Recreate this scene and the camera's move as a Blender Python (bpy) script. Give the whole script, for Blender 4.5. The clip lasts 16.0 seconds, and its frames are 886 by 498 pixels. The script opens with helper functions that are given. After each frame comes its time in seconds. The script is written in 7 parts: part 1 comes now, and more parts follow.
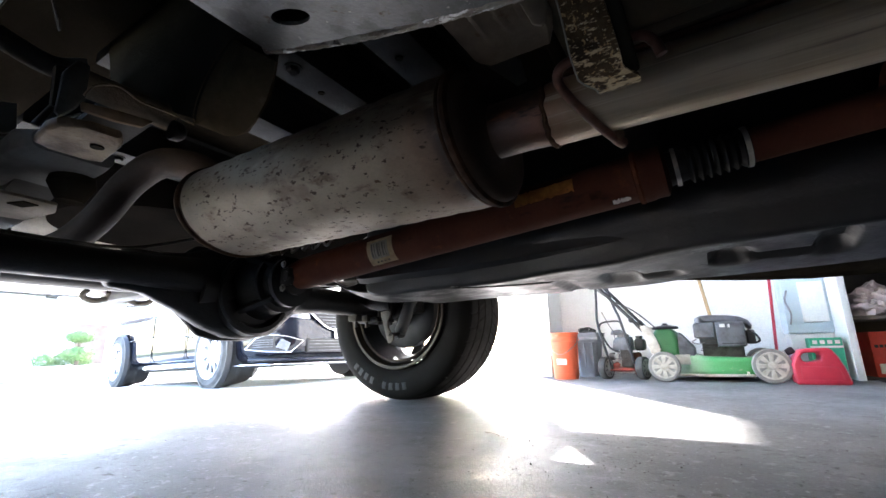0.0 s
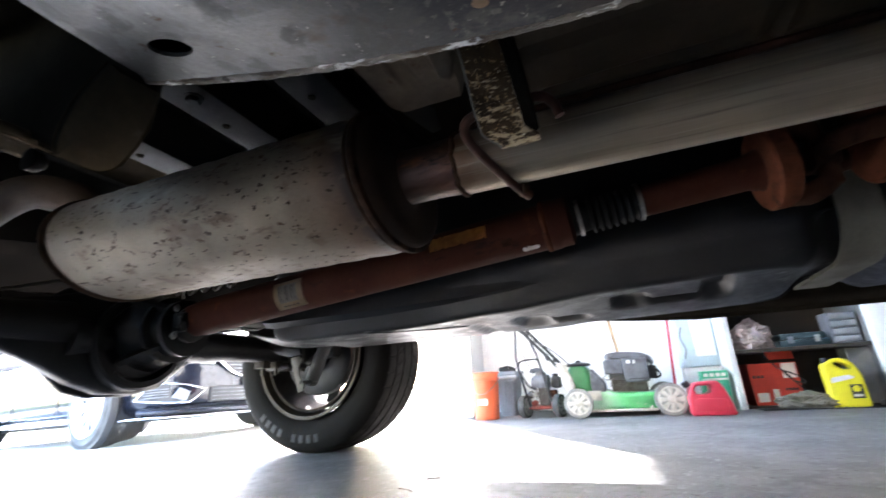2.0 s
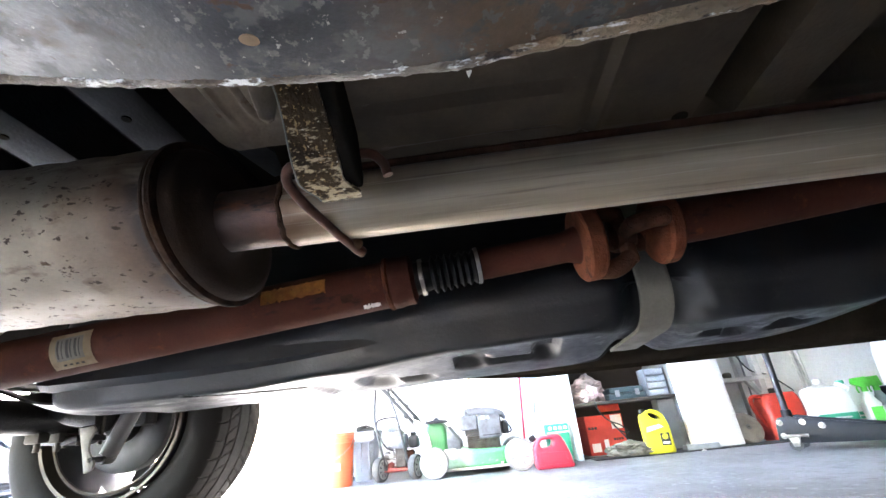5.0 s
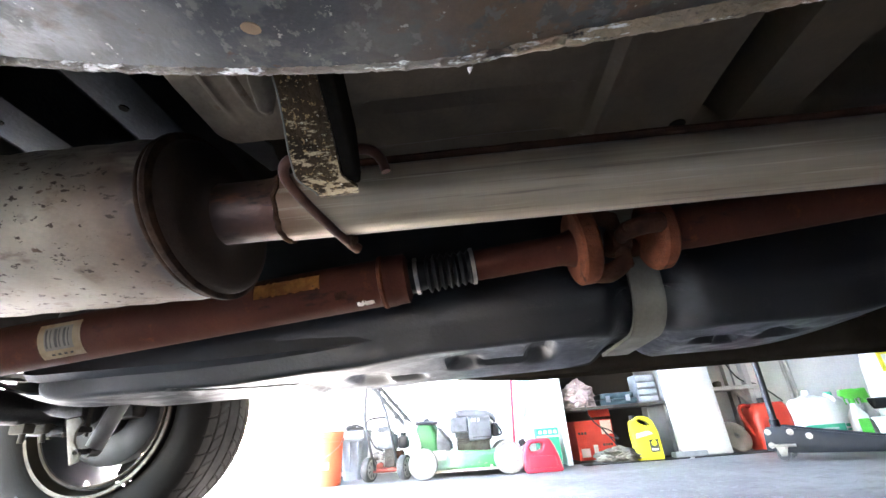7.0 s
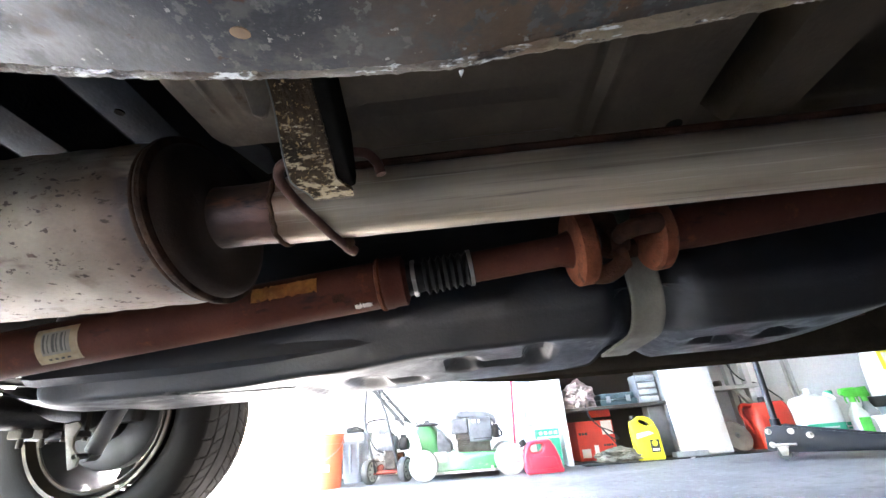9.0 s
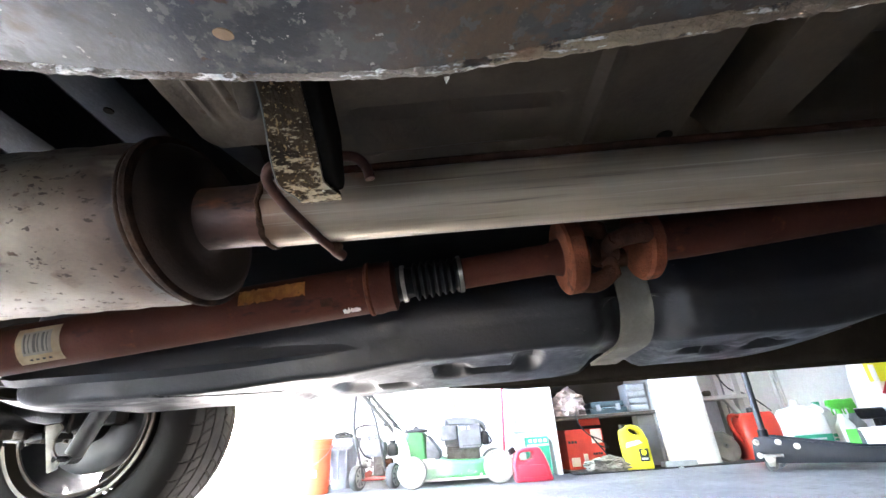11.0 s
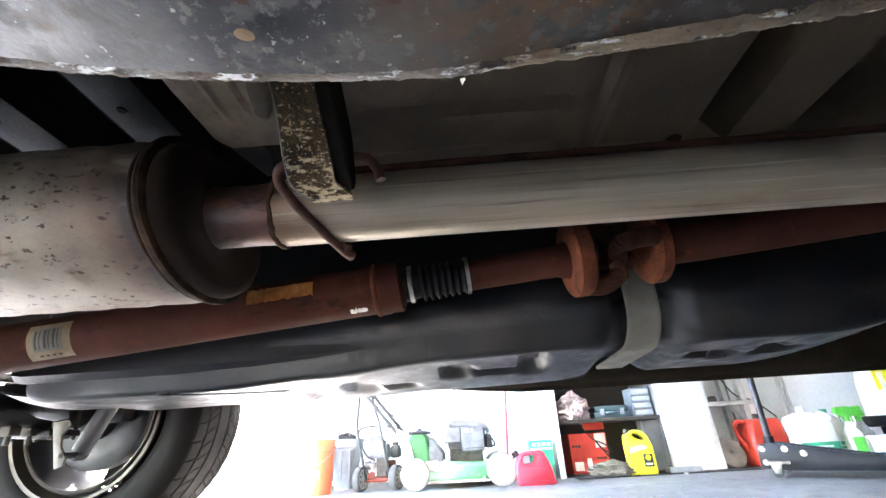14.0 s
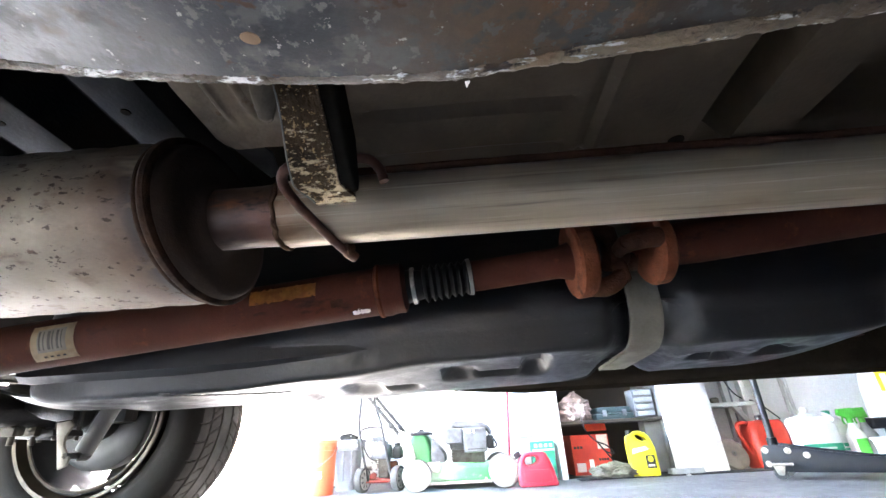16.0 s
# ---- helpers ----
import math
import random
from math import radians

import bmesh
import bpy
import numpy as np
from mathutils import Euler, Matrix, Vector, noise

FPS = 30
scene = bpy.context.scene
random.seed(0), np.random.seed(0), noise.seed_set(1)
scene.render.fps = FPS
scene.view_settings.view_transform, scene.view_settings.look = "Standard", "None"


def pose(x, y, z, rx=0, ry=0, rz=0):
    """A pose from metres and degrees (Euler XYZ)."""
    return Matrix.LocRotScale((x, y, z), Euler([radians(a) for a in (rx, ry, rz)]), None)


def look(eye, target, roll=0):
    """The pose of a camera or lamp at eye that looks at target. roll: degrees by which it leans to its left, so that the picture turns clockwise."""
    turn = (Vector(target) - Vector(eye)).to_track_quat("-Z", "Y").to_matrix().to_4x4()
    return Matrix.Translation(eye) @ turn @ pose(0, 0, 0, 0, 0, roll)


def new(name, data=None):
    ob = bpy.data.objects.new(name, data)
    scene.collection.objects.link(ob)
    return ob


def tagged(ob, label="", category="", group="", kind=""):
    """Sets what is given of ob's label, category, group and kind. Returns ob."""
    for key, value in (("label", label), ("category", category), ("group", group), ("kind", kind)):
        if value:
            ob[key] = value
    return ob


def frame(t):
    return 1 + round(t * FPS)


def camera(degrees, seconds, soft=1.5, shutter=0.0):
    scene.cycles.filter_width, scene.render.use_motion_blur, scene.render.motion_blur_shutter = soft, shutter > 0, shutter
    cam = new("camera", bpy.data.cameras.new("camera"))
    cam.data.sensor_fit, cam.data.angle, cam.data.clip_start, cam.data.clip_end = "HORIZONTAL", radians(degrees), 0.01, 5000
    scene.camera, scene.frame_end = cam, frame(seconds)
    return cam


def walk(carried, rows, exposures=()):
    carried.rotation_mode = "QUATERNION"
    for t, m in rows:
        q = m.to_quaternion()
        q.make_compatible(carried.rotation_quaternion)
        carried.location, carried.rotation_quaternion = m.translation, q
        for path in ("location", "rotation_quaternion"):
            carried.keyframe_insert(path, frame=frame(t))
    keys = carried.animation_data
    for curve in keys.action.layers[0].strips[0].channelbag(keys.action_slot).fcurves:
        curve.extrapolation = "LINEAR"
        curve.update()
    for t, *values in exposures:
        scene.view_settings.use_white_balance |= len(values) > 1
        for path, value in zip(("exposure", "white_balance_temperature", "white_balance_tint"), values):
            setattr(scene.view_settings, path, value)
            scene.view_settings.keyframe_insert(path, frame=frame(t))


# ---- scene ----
cam = camera(91.5, 16.0, shutter=0.5)
PATH = [
    (0, (0.006, 0.077, 0.232), (-0.999, 1.747, 0.681), -1.4),
    (0.5, (0.004, 0.074, 0.231), (-1.004, 1.743, 0.678), -1.3),
    (1, (0.004, 0.075, 0.232), (-0.989, 1.75, 0.689), -1.5),
    (1.5, (0.013, 0.092, 0.245), (-0.833, 1.822, 0.784), -2.2),
    (2, (0.023, 0.107, 0.255), (-0.653, 1.892, 0.853), -3.4),
    (2.5, (0.054, 0.134, 0.266), (-0.307, 1.976, 0.955), -4.8),
    (3, (0.076, 0.15, 0.271), (-0.074, 2.007, 0.999), -5.9),
    (3.5, (0.09, 0.155, 0.278), (0.044, 2.001, 1.046), -7.3),
    (4, (0.087, 0.152, 0.277), (0.008, 1.995, 1.05), -7.3),
    (6.5, (0.089, 0.156, 0.269), (0.011, 1.999, 1.041), -4.6),
    (7, (0.087, 0.155, 0.269), (0.012, 1.996, 1.047), -4.5),
    (7.5, (0.095, 0.158, 0.27), (0.042, 1.999, 1.049), -5.0),
    (8, (0.094, 0.158, 0.271), (0.032, 1.998, 1.051), -5.0),
    (8.5, (0.092, 0.157, 0.27), (0.02, 1.996, 1.052), -4.7),
    (9, (0.092, 0.156, 0.271), (0.018, 1.995, 1.053), -4.9),
    (11.5, (0.101, 0.158, 0.272), (0.06, 1.987, 1.08), -4.1),
    (12, (0.1, 0.158, 0.272), (0.059, 1.986, 1.083), -4.1),
    (12.5, (0.099, 0.158, 0.272), (0.056, 1.985, 1.084), -4.0),
    (13, (0.098, 0.158, 0.271), (0.049, 1.985, 1.083), -3.8),
    (13.5, (0.093, 0.156, 0.27), (0.027, 1.983, 1.081), -3.4),
    (14, (0.093, 0.156, 0.27), (0.031, 1.982, 1.083), -3.4),
    (14.5, (0.092, 0.156, 0.271), (0.029, 1.982, 1.085), -3.4),
    (15, (0.093, 0.156, 0.27), (0.031, 1.98, 1.088), -3.2),
    (15.5, (0.093, 0.155, 0.27), (0.028, 1.979, 1.088), -3.3),
    (16, (0.091, 0.155, 0.271), (0.022, 1.979, 1.087), -3.3),
]
walk(cam, [(t, look(eye, aim, roll)) for t, eye, aim, roll in PATH], exposures=[(0, 4.72, 6420, 15), (1.0, 4.67, 6420, 15), (2.0, 5.21, 6420, 15), (3.0, 6.22, 6470, 15), (3.5, 6.64, 6470, 15), (9, 6.69, 6470, 15), (11.5, 6.79, 6470, 15), (16, 6.79, 6470, 15)])

# ---- world and sun ----
SUN_WAY = Vector((0.75, -1.0, -0.79)).normalized()
world = bpy.data.worlds.new("sky")
scene.world = world
world.use_nodes = True
wn = world.node_tree
sky = wn.nodes.new("ShaderNodeTexSky")
sky.sky_type, sky.sun_disc = "NISHITA", False
sky.sun_elevation = math.asin(-SUN_WAY.z)
sky.sun_rotation = math.atan2(-SUN_WAY.x, -SUN_WAY.y)
wn.links.new(sky.outputs[0], wn.nodes["Background"].inputs[0])
wn.nodes["Background"].inputs[1].default_value = 0.15
sun = new("sun", bpy.data.lights.new("sun", "SUN"))
sun.data.energy, sun.data.angle, sun.data.color = 2.0, radians(0.9), (1.0, 0.95, 0.87)
sun.matrix_world = Matrix.Translation((-4, 6, 6)) @ SUN_WAY.to_track_quat("-Z", "Y").to_matrix().to_4x4()


# ---- materials ----
ONE = (1, 1, 1)


def rgba(c):
    return (*c, 1.0)


def surface(name, base, second=None, scale=6.0, mix=(0.4, 0.65), rough=0.6, rough2=None, metal=0.0, spots=(), bump=0.15,
            grain=160.0, stretch=(1, 1, 1), coat=0.0, vary=0.0, spec=0.5, zones=()):
    """A procedural surface: two colours mixed by a broad noise, fine grain, and any number of spot layers
    (colour, scale, threshold, softness, stretch, roughness). A seventh entry of a layer, (low, high, more), makes it
    denser towards its low end. zones: (colour, x from, x to, raggedness) wear, or painted light and shade, along a
    stretch of the part."""
    m = bpy.data.materials.new(name)
    m.use_nodes = True
    nt = m.node_tree
    N, L = nt.nodes.new, nt.links.new
    bsdf = nt.nodes["Principled BSDF"]
    tc = N("ShaderNodeTexCoord")

    def coords(s):
        mp = N("ShaderNodeMapping")
        mp.inputs["Scale"].default_value = s
        L(tc.outputs["Object"], mp.inputs[0])
        return mp.outputs[0]

    def noise_tex(sc, s, detail=5.0, roughness=0.6):
        n = N("ShaderNodeTexNoise")
        n.inputs["Scale"].default_value, n.inputs["Detail"].default_value, n.inputs["Roughness"].default_value = sc, detail, roughness
        L(coords(s), n.inputs[0])
        return n.outputs["Fac"]

    def ramp(fac, a, b):
        r = N("ShaderNodeMapRange")
        r.inputs["From Min"].default_value, r.inputs["From Max"].default_value = a, b
        r.clamp = True
        L(fac, r.inputs["Value"])
        return r.outputs[0]

    def blend(fac, a, b):
        x = N("ShaderNodeMix")
        x.data_type = "RGBA"
        L(fac, x.inputs[0])
        for sock, v in ((x.inputs[6], a), (x.inputs[7], b)):
            if isinstance(v, tuple):
                sock.default_value = rgba(v)
            else:
                L(v, sock)
        return x.outputs[2]

    second = second or tuple(v * 0.75 for v in base)
    broad = ramp(noise_tex(scale, stretch), *mix)
    fine = noise_tex(grain, stretch, 3.0)
    colour = blend(broad, base, second)
    for c, xa, xb, ragged in zones:
        sep, wob = N("ShaderNodeSeparateXYZ"), N("ShaderNodeMath")
        L(tc.outputs["Object"], sep.inputs[0])
        wob.operation = "MULTIPLY_ADD"
        L(noise_tex(14.0, ONE, 6.0, 0.7), wob.inputs[0])
        wob.inputs[1].default_value = ragged
        L(sep.outputs["X"], wob.inputs[2])
        colour = blend(ramp(wob.outputs[0], xa + ragged / 2, xb + ragged / 2), colour, c)
    r_low, r_high = rough, rough2 if rough2 is not None else min(1.0, rough + 0.15)
    rmix = N("ShaderNodeMapRange")
    rmix.inputs["To Min"].default_value, rmix.inputs["To Max"].default_value = r_low, r_high
    L(broad, rmix.inputs["Value"])
    rsock = rmix.outputs[0]
    for c, sc, th, soft, st, ro, *lean in spots:
        value = noise_tex(sc, st, 4.0, 0.65)
        if lean:
            # the spots grow denser along the height of the part
            low, high, more = lean[0]
            sepz, add_l, span = N("ShaderNodeSeparateXYZ"), N("ShaderNodeMath"), N("ShaderNodeMapRange")
            L(tc.outputs["Object"], sepz.inputs[0])
            span.inputs["From Min"].default_value, span.inputs["From Max"].default_value = low, high
            span.inputs["To Min"].default_value, span.inputs["To Max"].default_value = more, -more
            L(sepz.outputs["Z"], span.inputs["Value"])
            L(value, add_l.inputs[0]), L(span.outputs[0], add_l.inputs[1])
            value = add_l.outputs[0]
        f = ramp(value, th, th + soft)
        colour = blend(f, colour, c)
        rm = N("ShaderNodeMix")
        L(f, rm.inputs[0]), L(rsock, rm.inputs[2])
        rm.inputs[3].default_value = ro
        rsock = rm.outputs[0]
    dark = N("ShaderNodeHueSaturation")
    val = N("ShaderNodeMapRange")
    val.inputs["To Min"].default_value, val.inputs["To Max"].default_value = 0.8, 1.2
    L(fine, val.inputs["Value"])
    if vary:
        oi, add = N("ShaderNodeObjectInfo"), N("ShaderNodeMath")
        add.operation = "MULTIPLY_ADD"
        L(oi.outputs["Random"], add.inputs[0])
        add.inputs[1].default_value = vary
        L(val.outputs[0], add.inputs[2])
        L(add.outputs[0], dark.inputs["Value"])
    else:
        L(val.outputs[0], dark.inputs["Value"])
    L(colour, dark.inputs["Color"])
    L(dark.outputs[0], bsdf.inputs["Base Color"])
    L(rsock, bsdf.inputs["Roughness"])
    bsdf.inputs["Metallic"].default_value = metal
    bsdf.inputs["Specular IOR Level"].default_value = spec
    bsdf.inputs["Coat Weight"].default_value = coat
    if bump:
        b = N("ShaderNodeBump")
        b.inputs["Strength"].default_value, b.inputs["Distance"].default_value = bump, 0.004
        addh = N("ShaderNodeMath")
        L(broad, addh.inputs[0]), L(fine, addh.inputs[1])
        L(addh.outputs[0], b.inputs["Height"])
        L(b.outputs[0], bsdf.inputs["Normal"])
    return m


M = {}
M["concrete"] = surface("concrete", (0.198, 0.203, 0.206), (0.133, 0.134, 0.138), 1.7, (0.36, 0.66), 0.5, 0.68, bump=0.5, grain=170, spec=0.26,
                        spots=(((0.111, 0.112, 0.114), 9.0, 0.5, 0.14, ONE, 0.5), ((0.0698, 0.0684, 0.0669), 4.2, 0.58, 0.12, ONE, 0.36),
                               ((0.258, 0.26, 0.265), 24.0, 0.58, 0.08, ONE, 0.6), ((0.0735, 0.0721, 0.0698), 34.0, 0.6, 0.06, ONE, 0.55), ((0.308, 0.312, 0.317), 85.0, 0.62, 0.05, ONE, 0.6),
                               ((0.0478, 0.0447, 0.0419), 130.0, 0.66, 0.04, ONE, 0.7), ((0.0662, 0.0574, 0.0478), 16.0, 0.68, 0.05, (0.25, 1, 1), 0.6)))
M["drive"] = surface("driveway_concrete", (0.522, 0.513, 0.486), (0.432, 0.423, 0.405), 1.2, rough=0.8, bump=0.2, grain=70)
M["soil"] = surface("lawn_ground", (0.09, 0.13, 0.05), (0.13, 0.15, 0.07), 0.6, rough=0.95, bump=0.6, grain=25)
M["wall"] = surface("white_wall_paint", (0.88, 0.88, 0.87), (0.85, 0.85, 0.84), 1.2, rough=0.7, bump=0.015, grain=120)
# dark colour for the unseen back wall, to cut bounced light
M["dark_wall"] = surface("dark_brown_wall", (0.144, 0.114, 0.084), (0.108, 0.084, 0.06), 2, rough=0.85, bump=0.1, grain=60)
M["stucco"] = surface("pale_stucco", (0.62, 0.58, 0.52), (0.55, 0.5, 0.45), 1.5, rough=0.9, bump=0.3, grain=60)
M["roofing"] = surface("roof_shingle", (0.13, 0.11, 0.1), (0.08, 0.07, 0.07), 3, rough=0.95, bump=0.4, grain=40)
# brown lightened to stand for the glare washing over the far door
M["brick"] = surface("glare_washed_brown_door", (0.36, 0.25, 0.2), (0.3, 0.2, 0.16), 4, rough=0.8, bump=0.3)
M["muffler"] = surface("aluminised_steel", (0.203, 0.163, 0.111), (0.124, 0.0975, 0.065), 5, (0.35, 0.7), 0.5, 0.62, metal=0.4, bump=0.06,
                       grain=220, stretch=(0.6, 1, 1),
                       spots=(((0.0954, 0.0636, 0.0382), 22, 0.57, 0.16, (0.7, 1, 1.6), 0.75), ((0.07, 0.0382, 0.018), 36, 0.63, 0.05, (0.7, 1, 1.5), 0.8), ((0.036, 0.0201, 0.0101), 66, 0.6, 0.04, (0.75, 1, 1.6), 0.85),
                              ((0.233, 0.185, 0.133), 12, 0.6, 0.1, (0.25, 1, 1), 0.5), ((0.0848, 0.053, 0.0318), 5, 0.6, 0.14, (1, 1, 1), 0.65)),
                       zones=(((0.117, 0.0763, 0.0456), -0.46, -0.36, 0.09), ((0.0578, 0.0311, 0.0176), -0.375, -0.33, 0.05), ((0.0231, 0.0148, 0.0102), -0.338, -0.322, 0.02)))
# the second zone paints the light's fall-off towards the pipe's front
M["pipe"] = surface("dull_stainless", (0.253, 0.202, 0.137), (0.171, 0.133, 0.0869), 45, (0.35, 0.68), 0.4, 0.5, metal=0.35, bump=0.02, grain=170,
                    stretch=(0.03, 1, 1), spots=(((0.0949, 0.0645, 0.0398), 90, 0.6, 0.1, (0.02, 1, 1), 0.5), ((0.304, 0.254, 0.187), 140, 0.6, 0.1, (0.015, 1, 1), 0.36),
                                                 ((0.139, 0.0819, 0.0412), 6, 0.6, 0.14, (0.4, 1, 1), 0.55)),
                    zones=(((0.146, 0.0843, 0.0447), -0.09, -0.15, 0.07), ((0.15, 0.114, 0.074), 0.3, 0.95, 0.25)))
# zones paint a lit bend by the muffler and a shaded run behind
M["pipe_dark"] = surface("lit_and_shaded_brown_steel", (0.022, 0.0116, 0.00618), (0.00906, 0.00486, 0.00292), 12, rough=0.7, metal=0.0, spec=0.1, bump=0.12, stretch=(0.4, 1, 1),
                         zones=(((0.045, 0.025, 0.014), -1.26, -1.16, 0.06), ((0.006, 0.0036, 0.0024), -1.27, -1.42, 0.08)))
M["end_cap"] = surface("near_black_steel", (0.0145, 0.00907, 0.0068), (0.0227, 0.0142, 0.00938), 8, rough=0.7, spec=0.08)
M["weld"] = surface("rusty_seam", (0.075, 0.038, 0.02), (0.028, 0.015, 0.009), 40, rough=0.8, metal=0.0, spec=0.1, bump=0.4)
M["shaft"] = surface("rusted_tube", (0.0512, 0.0157, 0.00884), (0.0313, 0.0101, 0.0064), 7, (0.35, 0.7), 0.62, 0.8, bump=0.1, grain=200, spec=0.06,
                     spots=(((0.0924, 0.0269, 0.0103), 24, 0.63, 0.14, ONE, 0.85), ((0.0149, 0.00686, 0.00548), 16, 0.62, 0.1, (0.5, 1, 1), 0.6)))
M["rust"] = surface("orange_rust", (0.0972, 0.0311, 0.015), (0.0591, 0.0196, 0.0103), 16, rough=0.85, bump=0.45, grain=240, spec=0.06,
                    spots=(((0.0394, 0.0152, 0.00936), 28, 0.58, 0.1, ONE, 0.9),))
M["rust_dark"] = surface("dark_rust", (0.0468, 0.0189, 0.0103), (0.0234, 0.0117, 0.0072), 20, rough=0.85, bump=0.4, spec=0.06)
M["bump_rust"] = surface("pale_rusty_casting", (0.17, 0.105, 0.048), (0.06, 0.033, 0.015), 14, rough=0.7, bump=0.4)
M["tan_arm"] = surface("dusty_tan_steel", (0.18, 0.13, 0.081), (0.099, 0.0648, 0.0378), 11, rough=0.8, bump=0.3, spec=0.1)
M["tan_spot"] = surface("tan_primer_and_lit_edge", (0.204, 0.129, 0.068), (0.17, 0.105, 0.0544), 30, rough=0.8, bump=0.1)
M["tape"] = surface("amber_tag", (0.351, 0.142, 0.0226), (0.233, 0.0834, 0.0141), 45, rough=0.7, bump=0.3, spots=(((0.157, 0.0583, 0.0193), 60, 0.62, 0.05, ONE, 0.8),))
M["sticker"] = surface("worn_sticker", (0.34, 0.27, 0.16), (0.24, 0.17, 0.09), 40, rough=0.6, bump=0.1)
M["sticker_pale"] = surface("sticker_panel", (0.21, 0.195, 0.16), (0.16, 0.145, 0.115), 40, rough=0.5, bump=0.02)
M["sticker_grey"] = surface("faded_sticker_ink", (0.075, 0.07, 0.06), (0.05, 0.046, 0.04), 60, rough=0.6, bump=0.02)
M["boot"] = surface("black_rubber_boot", (0.0045, 0.0045, 0.0045), (0.007, 0.007, 0.007), 20, rough=0.4, rough2=0.5, spec=0.06, bump=0.03)
M["clamp"] = surface("zinc_clamp", (0.3, 0.29, 0.27), (0.2, 0.19, 0.17), 30, rough=0.3, metal=0.9, bump=0.05)
M["plastic"] = surface("black_tank_plastic", (0.00342, 0.00387, 0.00486), (0.00612, 0.00648, 0.00729), 9, (0.4, 0.62), 0.36, 0.58, bump=0.14, grain=140, spec=0.35,
                       spots=(((0.0113, 0.0115, 0.0124), 7, 0.55, 0.14, (0.6, 1, 1.4), 0.62), ((0.00234, 0.00234, 0.0027), 17, 0.59, 0.04, (0.7, 1, 1.6), 0.35), ((0.018, 0.0175, 0.0171), 24, 0.64, 0.05, (0.5, 1, 1.3), 0.65),
                              ((0.0288, 0.0279, 0.0261), 70, 0.68, 0.03, (0.4, 1, 1), 0.7)))
M["strap_tank"] = surface("dusty_strap", (0.0926, 0.0867, 0.0667), (0.0708, 0.0658, 0.0501), 14, rough=0.7, bump=0.1)
M["primer"] = surface("dusty_floor_pan", (0.0532, 0.0356, 0.0172), (0.0342, 0.023, 0.0113), 4, rough=0.7, bump=0.25, grain=110,
                      spots=(((0.0278, 0.0192, 0.0101), 3.0, 0.55, 0.2, ONE, 0.75), ((0.0683, 0.0463, 0.0225), 9, 0.64, 0.15, ONE, 0.85), ((0.0379, 0.0298, 0.0207), 25, 0.7, 0.05, ONE, 0.7)))
M["member"] = surface("grey_crossmember", (0.00575, 0.00544, 0.00331), (0.0034, 0.00323, 0.0019), 6, rough=0.65, bump=0.2,
                      spots=(((0.00408, 0.00408, 0.00276), 30, 0.7, 0.04, ONE, 0.8),))
M["shield"] = surface("dusty_heat_shield", (0.159, 0.121, 0.0817), (0.109, 0.0832, 0.0567), 12, rough=0.75, bump=0.35, grain=90,
                      spots=(((0.108, 0.0688, 0.039), 40, 0.64, 0.06, ONE, 0.85),))
M["black"] = surface("black_underbody", (0.0133, 0.011, 0.00819), (0.0214, 0.0175, 0.0128), 6, rough=0.9, bump=0.2, spec=0.0)
# the pale first zone stands for dust and for light on the rear stretch
M["rail"] = surface("worn_frame_paint", (0.0106, 0.011, 0.0128), (0.0176, 0.018, 0.0198), 9, (0.42, 0.6), 0.36, 0.5, bump=0.12, grain=170, spec=0.35,
                    spots=(((0.044, 0.0414, 0.0361), 30, 0.53, 0.07, (0.8, 1, 1), 0.6), ((0.0748, 0.0713, 0.0616), 62, 0.585, 0.04, ONE, 0.7), ((0.185, 0.176, 0.154), 100, 0.665, 0.02, ONE, 0.6),
                           ((0.0704, 0.0352, 0.0158), 10, 0.63, 0.1, (0.7, 1, 1), 0.85), ((0.0484, 0.0229, 0.0106), 42, 0.65, 0.05, (0.6, 1, 1), 0.85)),
                    zones=(((0.0484, 0.0475, 0.0431), -0.045, -0.13, 0.14), ((0.07, 0.042, 0.021), 0.03, 0.11, 0.16), ((0.0748, 0.0378, 0.015), 0.155, 0.175, 0.3), ((0.0352, 0.022, 0.0132), 0.19, 0.215, 0.3)))
# the near-white spots paint glints on the lip, over flaked paint and rust
M["rail_edge"] = surface("flaking_frame_edge", (0.15, 0.128, 0.1), (0.07, 0.048, 0.031), 30, (0.4, 0.6), 0.6, 0.8, bump=0.8, grain=160,
                         stretch=(0.5, 1, 1), spots=(((0.5, 0.48, 0.44), 95, 0.6, 0.05, (0.25, 1, 1), 0.3), ((0.027, 0.0175, 0.0121), 60, 0.6, 0.06, (0.6, 1, 1), 0.85),
                                                     ((0.115, 0.054, 0.0243), 12, 0.6, 0.1, (0.6, 1, 1), 0.85)),
                         zones=(((0.17, 0.122, 0.07), 0.08, 0.16, 0.1), ((0.075, 0.05, 0.028), 0.22, 0.36, 0.12)))
M["hanger"] = surface("flaking_hanger", (0.05, 0.029, 0.0125), (0.021, 0.0125, 0.006), 30, rough=0.6, bump=0.5, grain=220, spec=0.1,
                      spots=(((0.27, 0.175, 0.08), 230, 0.6, 0.04, (0.7, 0.7, 0.6), 0.7, (0.545, 0.66, 0.02)),
                             ((0.36, 0.27, 0.16), 170, 0.575, 0.08, (0.4, 1, 1.1), 0.6, (0.535, 0.66, 0.09)),
                             ((0.6, 0.5, 0.36), 260, 0.66, 0.03, (0.6, 0.8, 0.9), 0.4)))
